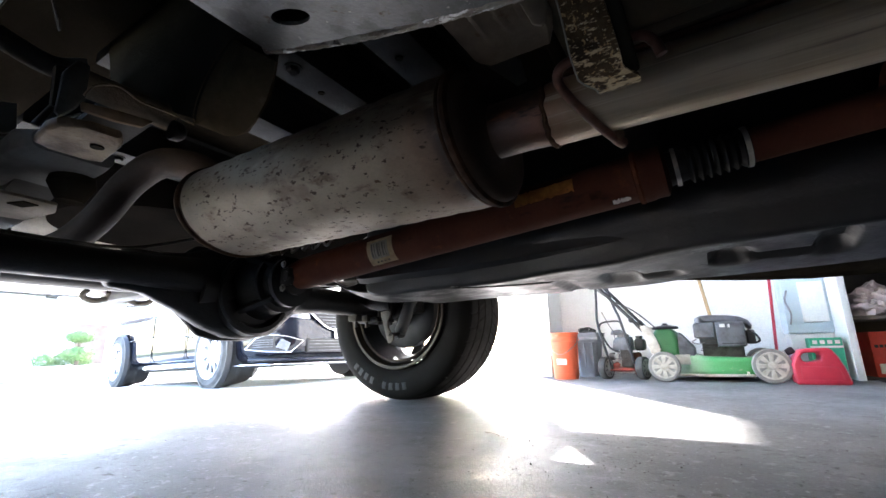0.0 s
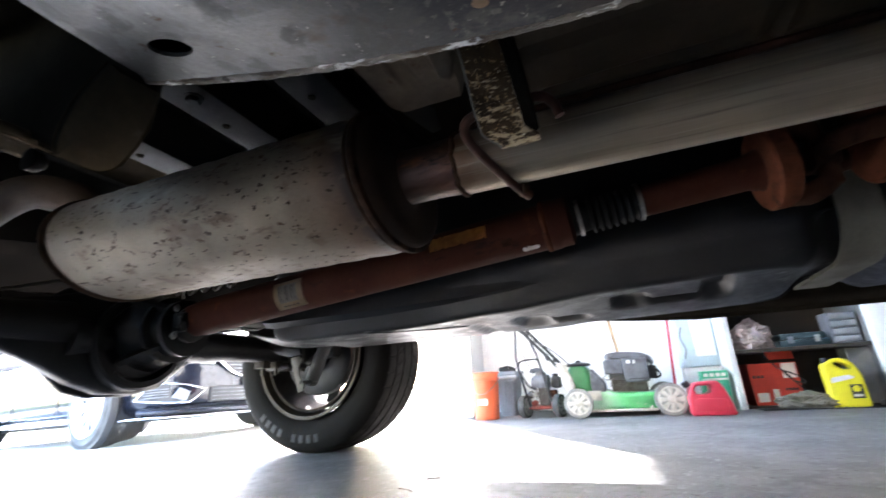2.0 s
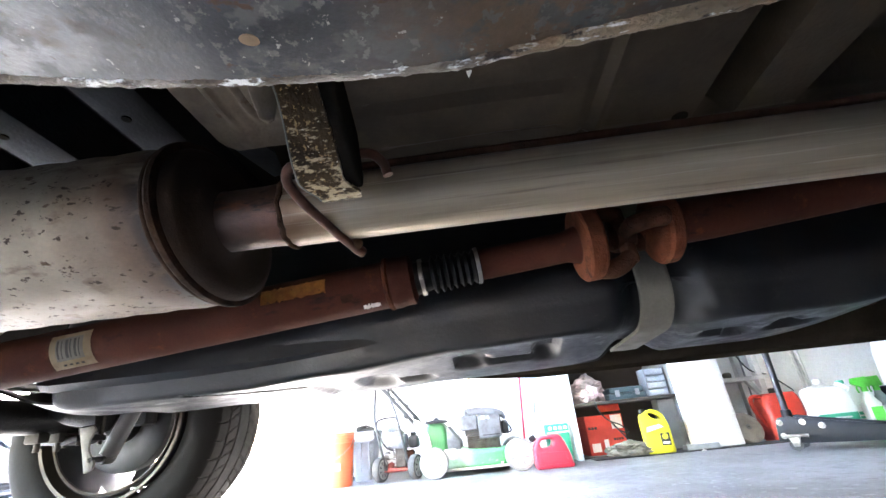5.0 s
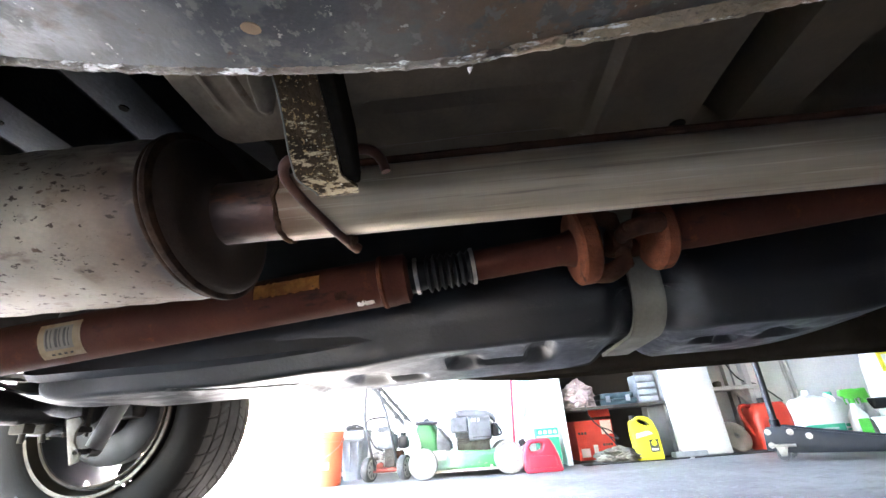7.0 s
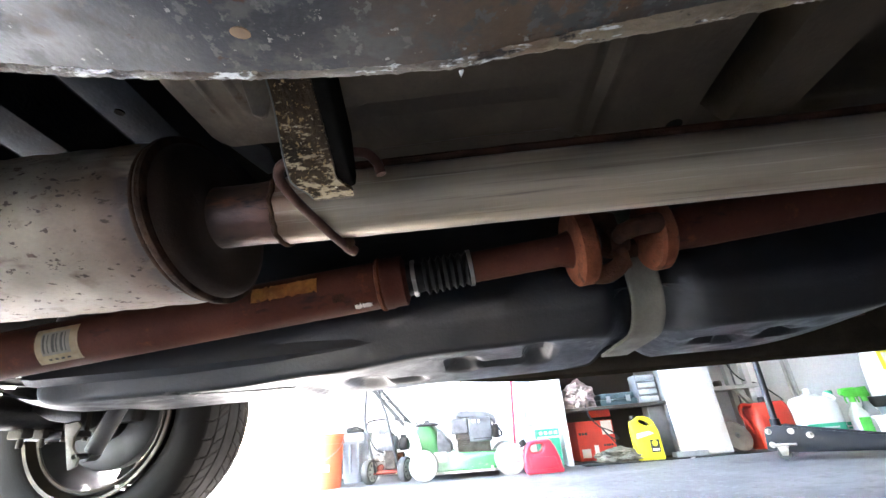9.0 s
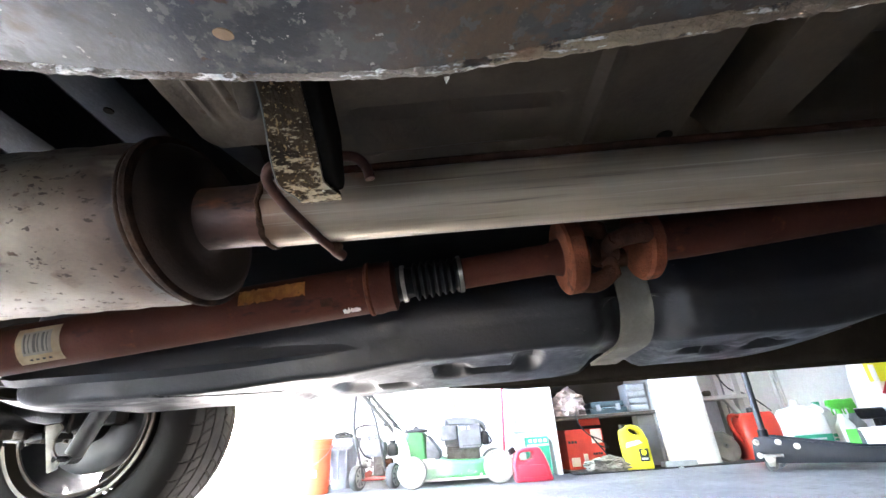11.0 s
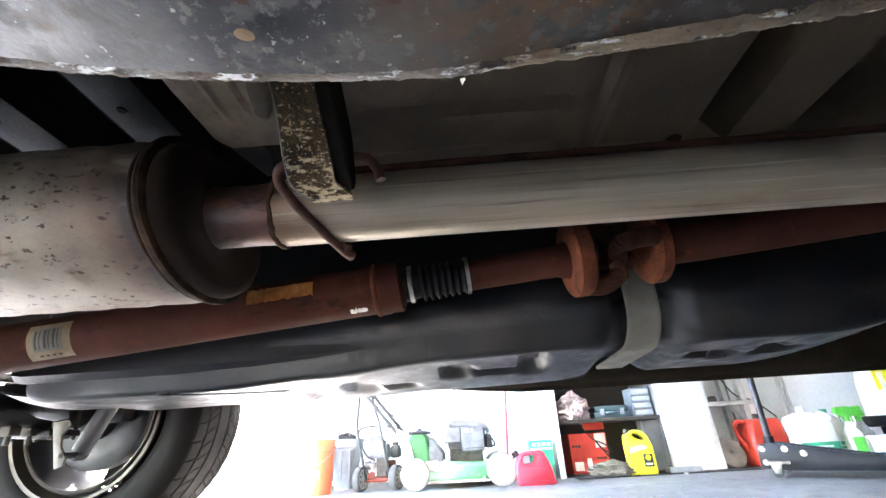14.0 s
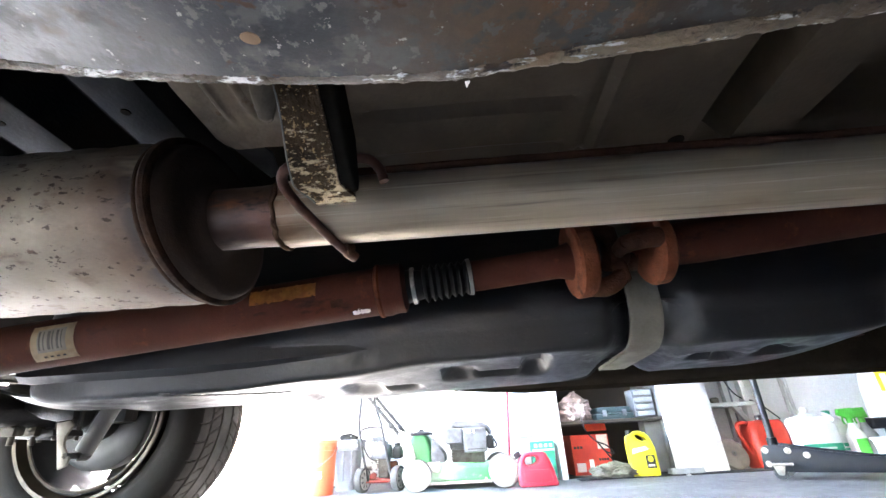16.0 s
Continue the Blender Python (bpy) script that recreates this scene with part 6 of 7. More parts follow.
def edger():
    t = thing("lawn_edger", (-0.53, 3.35, 0.0), "small red wheeled lawn edger with grey engine and black handle", "edger")
    for x, y in ((-0.64, 3.3), (-0.405, 3.3)):
        spoked_wheel(t, (x, y, 0.074), 0.074, 0.045, M["wheel_grey"], M["tyre_pale"], axis_turn=radians(72))
    part("axle_bar", rod((-0.66, 3.3, 0.062), (-0.41, 3.3, 0.062), 0.008), M["red_metal"], t, "red axle bar")
    fr = part("frame", box((-0.6, 3.3, 0.05), (-0.47, 3.52, 0.075), 0.006), M["red_metal"], t, "red pressed frame")
    part("guard", lathe([(-0.47, 0.055), (-0.455, 0.07), (-0.44, 0.06)], (0, 3.42, 0.075), "x", 20), M["red_metal"], t)
    part("rear_wheel", lathe([(-0.49, 0.04), (-0.485, 0.055), (-0.455, 0.055), (-0.45, 0.04)], (0, 3.56, 0.056), "x", 20), M["rubber"], t)
    eng = part("engine", loft([[(x, y, z) for x, y in round_rect(-0.585 + i, -0.465 - i * 0.3, 3.31 + i, 3.45, 0.012)] for z, i in ((0.19, 0.0), (0.2, -0.004), (0.255, 0.004), (0.275, 0.018), (0.28, 0.03))]), M["engine"], t, "blue-grey engine shroud")
    part("starter_cover", lathe([(0.275, 0.04), (0.295, 0.038), (0.3, 0.026), (0.308, 0.02)], (-0.52, 3.37, 0), "z", 24), M["engine_metal"], eng, "cast starter cap")
    part("top_cover", prism([(-0.61, 0.3), (-0.6, 0.325), (-0.55, 0.335), (-0.53, 0.31), (-0.57, 0.295)], "y", 3.4, 3.5, 0.006), M["engine"], eng, "dark curved cover")
    part("fuel_tank", box((-0.455, 3.36, 0.185), (-0.39, 3.48, 0.265), 0.018, 3), M["tube_black"], eng, "black fuel tank")
    part("tank_cap", lathe([(0.262, 0.02), (0.285, 0.022)], (-0.425, 3.41, 0), "z", 16), M["tube_black"], eng)
    part("crankcase", rough_up(box((-0.545, 3.34, 0.075), (-0.475, 3.43, 0.2), 0.012, 3), 0.004, 50), M["engine_metal"], eng, "oily cast crankcase")
    for k in range(6):
        part("cooling_fin", box((-0.56 - 0.004 * (k % 2), 3.318, 0.125 + 0.011 * k), (-0.465, 3.345, 0.129 + 0.011 * k)), M["engine_metal"], eng)
    part("carburettor", rough_up(box((-0.585, 3.32, 0.13), (-0.55, 3.38, 0.165), 0.006, 3), 0.003, 60), M["clamp"], eng)
    part("air_filter", lathe([(-0.62, 0.02), (-0.6, 0.026), (-0.585, 0.026)], (0, 3.35, 0.15), "x", 18), M["engine_metal"], eng)
    part("side_muffler", lathe([(-0.47, 0.024), (-0.42, 0.028), (-0.412, 0.016)], (0, 3.34, 0.15), "x", 18), M["rust_dark"], eng, "rusty little muffler")
    part("drive_belt_cover", prism([(-0.6, 0.07), (-0.56, 0.07), (-0.55, 0.1), (-0.57, 0.115), (-0.6, 0.1)], "y", 3.33, 3.345, 0.004), M["red_metal"], t, "red belt cover")
    left = [(-0.6, 3.3, 0.06), (-0.625, 3.3, 0.16), (-0.655, 3.31, 0.29), (-0.675, 3.33, 0.37), (-0.685, 3.37, 0.45), (-0.685, 3.42, 0.62), (-0.685, 3.44, 0.9)]
    right = [(-0.455, 3.3, 0.1), (-0.475, 3.3, 0.2), (-0.505, 3.31, 0.33), (-0.53, 3.34, 0.42), (-0.565, 3.38, 0.5), (-0.6, 3.42, 0.62), (-0.64, 3.44, 0.8)]
    for path in (left, right):
        part("handle_tube", tube(path, 0.0085, 12), M["tube_black"], t, "black bent handle tube")
    part("cross_bar", tube([(-0.668, 3.325, 0.345), (-0.655, 3.325, 0.375), (-0.62, 3.33, 0.387), (-0.56, 3.33, 0.39), (-0.53, 3.33, 0.385), (-0.515, 3.325, 0.36)], 0.006, 10), M["tube_black"], t)
    part("depth_bar", tube([(-0.655, 3.31, 0.31), (-0.62, 3.305, 0.235), (-0.59, 3.3, 0.2), (-0.545, 3.3, 0.18)], 0.006, 10), M["tube_black"], t, "black depth-setting bar")
    part("lever", rod((-0.63, 3.37, 0.42), (-0.65, 3.38, 0.46), 0.005), M["mower_white"], t, "pale control lever")
    part("cable", tube([(-0.63, 3.37, 0.42), (-0.6, 3.34, 0.36), (-0.57, 3.33, 0.3), (-0.57, 3.32, 0.18)], 0.0025, 6), M["tube_black"], t)


def bucket():
    t = thing("bucket", (-0.915, 3.285, 0.0), "orange plastic bucket standing by the door jamb", "bucket")
    part("body", lathe([(0.0, 0.0), (0.0, 0.082), (0.01, 0.085), (0.26, 0.096), (0.262, 0.103), (0.285, 0.104), (0.287, 0.098), (0.31, 0.099), (0.312, 0.105), (0.322, 0.105), (0.322, 0.095), (0.02, 0.08), (0.02, 0.0)], (-0.915, 3.285, 0), "z", 48), M["orange"], t)
    part("handle", tube([(-1.019, 3.285, 0.29), (-1.01, 3.205, 0.23), (-0.915, 3.17, 0.17), (-0.82, 3.205, 0.23), (-0.811, 3.285, 0.29)], 0.0025, 8), M["clamp"], t, "wire bail handle")
    part("faded_print", turned(box((-0.035, -0.0945, 0.1), (0.035, -0.0885, 0.14), 0.001), Matrix.Translation((-0.915, 3.285, 0))), M["paper"], t)


def grey_bin():
    t = thing("storage_bin", (-0.76, 3.62, 0.0), "grey plastic bin with junk on its top", "bin")
    part("body", loft([[(x, y, z) for x, y in round_rect(-0.91 - i, -0.735 + i, 3.5 - i, 3.74 + i, 0.03)] for z, i in ((0.0, -0.025), (0.25, 0.0), (0.252, 0.012), (0.3, 0.014), (0.302, 0.02), (0.322, 0.02))]), M["grey_bin"], t)
    for k in range(3):
        part("rib", box((-0.89 + 0.06 * k, 3.484, 0.06), (-0.878 + 0.06 * k, 3.5, 0.25), 0.003), M["grey_bin"], t)
    part("rim_band", box((-0.925, 3.474, 0.268), (-0.72, 3.482, 0.29), 0.002), M["clear"], t)
    j = rough_up(merge(lathe([(0.32, 0.03), (0.35, 0.04), (0.36, 0.02)], (-0.84, 3.58, 0), "z", 18), box((-0.83, 3.52, 0.322), (-0.745, 3.6, 0.345), 0.006), tube([(-0.86, 3.52, 0.33), (-0.83, 3.51, 0.352), (-0.79, 3.52, 0.358), (-0.75, 3.55, 0.34)], 0.007, 8)), 0.004, 30)
    tagged(link("junk_pile", j, M["mat_black"]), "dark tangled odds and ends on the bin", "clutter")


def slotted_shell(outline, eye, half, bevel, m):
    """A moulded shell: an upright outline with a grip slot, thickened along y and rounded."""
    bm = bmesh.new()
    edges = []
    for pts in (outline, eye):
        vs = [bm.verts.new((u, 0, v)) for u, v in pts]
        edges += [bm.edges.new((vs[k], vs[(k + 1) % len(vs)])) for k in range(len(vs))]
    bmesh.ops.triangle_fill(bm, edges=edges, use_beauty=True)
    ext = bmesh.ops.extrude_face_region(bm, geom=list(bm.faces))
    for v in bm.verts:
        v.co.y = -half
    for v in ext["geom"]:
        if isinstance(v, bmesh.types.BMVert):
            v.co.y = half
    bmesh.ops.recalc_face_normals(bm, faces=bm.faces)
    rim = [e for e in bm.edges if len(e.link_faces) == 2 and e.calc_face_angle(0) > 0.9]
    bmesh.ops.bevel(bm, geom=rim, offset=bevel, segments=3, profile=0.5, affect="EDGES")
    return turned(bm, m)


def gas_can(x, y):
    t = thing("fuel_can", (x, y, 0), "red plastic fuel can with a black cap on the floor", "fuel can")
    m = Matrix.Translation((x, y, 0))
    outline = [(-0.112, 0), (0.112, 0), (0.116, 0.0152), (0.098, 0.0914), (0.078, 0.146), (0.058, 0.178), (0.042, 0.187), (-0.05, 0.185), (-0.078, 0.175), (-0.1, 0.146), (-0.116, 0.102), (-0.114, 0.0152)]
    eye = [(-0.075, 0.142), (-0.064, 0.159), (-0.05, 0.163), (0, 0.164), (0.012, 0.152), (0.003, 0.127), (-0.018, 0.117), (-0.055, 0.114), (-0.07, 0.124)]
    part("body", slotted_shell(outline, eye, 0.07, 0.012, m), M["red"], t)
    part("cap", turned(lathe([(0, 0.018), (0.006, 0.021), (0.03, 0.021), (0.034, 0.014)], axis="z", seg=20), m @ pose(-0.102, 0, 0.158, 0, -28, 0)), M["trim_black"], t, "black screw cap")
    part("moulded_panel", turned(prism([(-0.085, 0.025), (0.085, 0.025), (0.07, 0.09), (-0.085, 0.095)], "y", -0.073, -0.066, 0.003), m), M["red"], t)
    part("worn_edge", turned(tube([(0.05, -0.062, 0.18), (0.075, -0.068, 0.142), (0.098, -0.068, 0.076), (0.108, -0.068, 0.02)], 0.0018, 6), m), M["cloth"], t, "pale line along the can's edge")
    return t


def green_carton():
    t = thing("carton", (0.6, 3.5, 0.0), "green and white printed carton behind the fuel can", "box")
    part("box_body", box((0.5, 3.44, 0.0), (0.648, 3.58, 0.24), 0.003), M["green_print"], t, smooth=False)
    part("white_band", box((0.498, 3.437, 0.182), (0.65, 3.4395, 0.194), 0), M["paper"], t, smooth=False)
    for k in range(4):
        part("print_bar", box((0.512 + 0.034 * k, 3.436, 0.205), (0.534 + 0.034 * k, 3.4395, 0.226), 0), M["paper"], t, smooth=False)


def poles():
    t = thing("broom", (0.06, 3.6, 0.0), "broom with a pale wooden handle leaning on the wall", "broom")
    part("handle", rod((0.06, 3.62, 0.1), (-0.1, 3.965, 1.35), 0.012, 14), M["wood"], t)
    part("head", box((-0.08, 3.58, 0.08), (0.2, 3.65, 0.12), 0.01), M["wood"], t)
    part("bristles", loft([[(x, y, z) for x, y in round_rect(-0.08 - i, 0.2 + i, 3.585 - i, 3.645 + i, 0.01)] for z, i in ((0.08, 0.0), (0.0, 0.015))]), M["cloth_grey"], t)
    r = thing("garden_tool", (0.33, 3.6, 0.0), "red-handled garden tool leaning on the wall", "tool")
    part("handle", rod((0.335, 3.52, 0.02), (0.46, 3.96, 1.3), 0.009, 14), M["red"], r)
    part("blade", prism([(0.28, 0.0), (0.39, 0.0), (0.385, 0.14), (0.35, 0.16), (0.32, 0.16), (0.285, 0.14)], "y", 3.505, 3.51, 0.001), M["engine_metal"], r)


def white_cabinet():
    t = thing("cooler", (0.56, 3.85, 0.0), "pale blue and white boxy appliance against the wall", "appliance")
    part("body", box((0.44, 3.7, 0.27), (0.68, 3.97, 0.95), 0.015), M["water_blue"], t)
    part("panel", box((0.53, 3.685, 0.34), (0.66, 3.7, 0.6), 0.006), M["white_jug"], t, "white front panel")
    part("base", box((0.45, 3.72, 0.0), (0.67, 3.96, 0.272), 0.006), M["shelf_white"], t)
    part("hose", tube([(0.47, 3.69, 0.55), (0.45, 3.66, 0.48), (0.47, 3.67, 0.4), (0.46, 3.69, 0.33)], 0.006, 8), M["grey_bin"], t)


def shelving():
    s = thing("shelf_unit", (1.07, 3.7, 0.0), "tall white-sided shelf unit with dark boards, half full", "shelf")
    part("side_panel", box((0.675, 3.42, 0.0), (0.712, 3.965, 1.9), 0.004), M["shelf_white"], s, smooth=False)
    part("divider", box((1.42, 3.46, 0.0), (1.5, 3.965, 1.9), 0.004), M["grey_board"], s, smooth=False)
    part("back_panel", box((0.713, 3.955, 0.0), (1.42, 3.968, 1.9)), M["shelf_dark"], s, smooth=False)
    for z in (0.335, 0.74, 1.2):
        part("shelf_board", box((0.713, 3.44, z), (1.419, 3.954, z + 0.022), 0.003), M["shelf_dark"], s, smooth=False)
    part("kick_board", box((0.713, 3.47, 0.0), (1.419, 3.95, 0.012), 0.002), M["shelf_dark"], s, smooth=False)
    part("front_block", box((1.3, 3.5, 0.012), (1.418, 3.6, 0.33), 0.004), M["grey_board"], s, smooth=False)
    # second, open shelf with white boards
    w = thing("shelf_unit", (1.95, 3.8, 0.0), "open white painted wooden shelf with small oddments", "shelf")
    for z in (0.4, 0.8):
        part("shelf_board", box((1.62, 3.62, z), (2.18, 3.96, z + 0.028), 0.004), M["shelf_white"], w, smooth=False)
    for x in (1.63, 2.12):
        part("post", box((x, 3.66, 0.0), (x + 0.04, 3.72, 0.82), 0.003), M["shelf_white"], w, smooth=False)
        part("back_post", box((x, 3.9, 0.0), (x + 0.04, 3.955, 0.82), 0.003), M["shelf_white"], w, smooth=False)
    part("brace", prism([(2.03, 0.4), (2.07, 0.4), (2.14, 0.28), (2.12, 0.26)], "y", 3.67, 3.71, 0.002), M["shelf_white"], w)


def rag(name, c, size, seed, mat, label):
    """A crumpled cloth: a lumpy folded sheet."""
    bm = bmesh.new()
    bmesh.ops.create_icosphere(bm, subdivisions=5, radius=1)
    for v in bm.verts:
        d = v.co.copy()
        f = 1 + 0.5 * noise.noise(d * 1.6 + Vector((seed, 0, 0))) + 0.5 * abs(noise.noise(d * 3 + Vector((0, seed, 0)))) - 0.2 * abs(noise.noise(d * 6 + Vector((0, 0, seed)))) - 0.05 * abs(noise.noise(d * 15 + Vector((seed, 0, seed))))
        v.co = Vector((c[0] + d.x * size[0] * f, c[1] + d.y * size[1] * f, max(c[2], c[2] + size[2] * (0.75 + d.z * f * 0.9))))
    return single(name, bm, mat, label, "cloth")


def tool_case():
    t = thing("tool_case", (1.12, 3.62, 0.357), "blue-grey plastic tool case lying on the dark shelf", "case")
    z = 0.357
    part("lower_shell", box((0.985, 3.5, z), (1.25, 3.72, z + 0.04), 0.01), M["teal"], t)
    part("lid", box((0.995, 3.505, z + 0.042), (1.235, 3.715, z + 0.082), 0.012), M["teal"], t)
    for x in (1.03, 1.17):
        part("latch", box((x, 3.492, z + 0.02), (x + 0.03, 3.502, z + 0.062), 0.003), M["grey_bin"], t)
    part("handle", tube([(1.08, 3.498, z + 0.035), (1.085, 3.48, z + 0.035), (1.14, 3.48, z + 0.035), (1.145, 3.498, z + 0.035)], 0.006, 8), M["teal"], t)
    b = thing("bottle", (1.0, 3.8, 0.357), "small green bottle at the back of the shelf", "bottle")
    part("body", lathe([(0.357, 0.0), (0.357, 0.03), (0.46, 0.03), (0.485, 0.012)], (1.0, 3.8, 0), "z", 20), M["green_print"], b)
    part("cap", lathe([(0.484, 0.013), (0.505, 0.013), (0.507, 0.0)], (1.0, 3.8, 0), "z", 16), M["green_bright"], b)


def drawers():
    t = thing("drawer_organiser", (1.34, 3.6, 0.357), "small-parts organiser with pale frosted drawers", "organiser")
    x0, x1, y0, z0 = 1.265, 1.405, 3.5, 0.357
    part("frame", merge(box((x0, y0 + 0.01, z0), (x0 + 0.006, y0 + 0.16, z0 + 0.19)), box((x1 - 0.006, y0 + 0.01, z0), (x1, y0 + 0.16, z0 + 0.19)), box((x0, y0 + 0.15, z0), (x1, y0 + 0.16, z0 + 0.19)),
                        *[box((x0, y0 + 0.01, z0 + 0.046 * k), (x1, y0 + 0.16, z0 + 0.046 * k + 0.005)) for k in range(5)]), M["grey_bin"], t, smooth=False)
    for r in range(4):
        for c in range(1):
            d = part("drawer", box((x0 + 0.008 + 0.063 * c, y0, z0 + 0.008 + 0.046 * r), (x0 + 0.132 + 0.063 * c, y0 + 0.14, z0 + 0.042 + 0.046 * r), 0.003), M["clear"], t)
            part("pull", box((x0 + 0.06 + 0.063 * c, y0 - 0.008, z0 + 0.022 + 0.046 * r), (x0 + 0.085 + 0.063 * c, y0 + 0.001, z0 + 0.022 + 0.046 * r), 0.002), M["trim_black"], d)


def red_box():
    t = thing("carton", (0.92, 3.66, 0.012), "red printed tool carton under the dark shelf", "box")
    m = Matrix.Translation((0.92, 3.66, 0.012)) @ Matrix.Rotation(radians(4), 4, "Z")

    def at(a, b, bv=0.0):
        return turned(box(a, b, bv), m)
    part("box_body", at((-0.14, -0.1, 0.0), (0.13, 0.1, 0.255), 0.003), M["red_box"], t, smooth=False)
    part("flap", turned(box((-0.02, -0.1, 0.0), (0.13, -0.095, 0.05), 0.001), m @ Matrix.Translation((0, 0, 0.255)) @ Matrix.Rotation(radians(-12), 4, "X")), M["red_box"], t, smooth=False)
    part("white_patch", at((0.045, -0.104, 0.16), (0.12, -0.1005, 0.25)), M["paper"], t, smooth=False)
    part("white_mark", at((-0.12, -0.104, 0.02), (-0.06, -0.1005, 0.075)), M["paper"], t, smooth=False)
    part("white_mark", at((-0.03, -0.104, 0.02), (0.0, -0.1005, 0.095)), M["paper"], t, smooth=False)
    for k in range(3):
        part("print_bar", at((-0.125 + 0.022 * k, -0.103, 0.165), (-0.108 + 0.022 * k, -0.1005, 0.182)), M["print_dark"], t, smooth=False)
    for k in range(4):
        part("print_bar", at((0.04 + 0.018 * k, -0.103, 0.085), (0.053 + 0.018 * k, -0.1005, 0.1)), M["print_dark"], t, smooth=False)
    c = tube([(0.86, 3.43, 0.37), (0.87, 3.42, 0.3), (0.93, 3.45, 0.23), (1.02, 3.5, 0.19), (1.06, 3.5, 0.14), (1.0, 3.5, 0.16), (0.95, 3.47, 0.22), (1.03, 3.45, 0.1), (1.08, 3.45, 0.02)], 0.0045, 8)
    single("power_cord", c, M["tube_black"], "black power cord hanging from the shelf", "cord")


def yellow_jug():
    x, y, h = 1.2, 3.38, 0.272
    t = thing("jug", (x, y, 0), "yellow plastic fluid jug with a dark label", "jug")
    m = Matrix.Translation((x, y, 0)) @ Matrix.Rotation(radians(-8), 4, "Z")
    outline = [(-0.082, 0.0), (0.082, 0.0), (0.086, 0.02), (0.082, 0.17), (0.06, 0.235), (0.035, 0.262), (0.0, 0.272), (-0.03, 0.268), (-0.05, 0.258), (-0.082, 0.24), (-0.087, 0.18), (-0.084, 0.02)]
    eye = [(0.005 + 0.034 * math.cos(a) - 0.1 * 0.034 * math.sin(a), 0.228 + 0.018 * math.sin(a) - 0.012 * math.cos(a)) for a in [2 * math.pi * k / 16 for k in range(16)]]
    part("body", slotted_shell(outline, eye, 0.05, 0.011, m), M["yellow"], t)
    part("cap", turned(lathe([(0.245, 0.02), (0.275, 0.02), (0.278, 0.014)], (-0.055, 0, 0), "z", 20), m), M["trim_black"], t, "dark screw cap")
    lab = part("label", turned(box((0.01, -0.0525, 0.05), (0.066, -0.0495, 0.125), 0.001), m), M["print_dark"], t, "black printed label")
    part("emblem", turned(lathe([(-0.0535, 0.0), (-0.0535, 0.017), (-0.052, 0.017)], (0.038, 0, 0.103), "y", 20), m), M["yellow"], lab)
    part("print_bar", turned(box((0.018, -0.0535, 0.06), (0.058, -0.052, 0.072)), m), M["paper"], lab)
    part("glare_label", turned(prism([(-0.065, 0.135), (0.045, 0.16), (0.02, 0.178), (-0.06, 0.165)], "y", -0.0525, -0.0495), m), M["paper"], t, "white label strip")
    return t


def foam_board():
    m = Matrix.Translation((1.6, 3.37, 0.008)) @ Matrix.Rotation(radians(-2.5), 4, "X")
    b = thing("foam_board", (1.6, 3.38, 0), "white foam board leaning on the shelf", "board")
    part("sheet", turned(box((-0.19, 0.0, 0.0), (0.135, 0.045, 0.98), 0.006), m), M["foam"], b)
    part("torn_wrap", turned(rough_up(box((-0.24, -0.02, -0.006), (-0.03, 0.06, 0.03), 0.006, 4), 0.006, 30), m), M["clear"], b, "crumpled clear wrap at its foot")


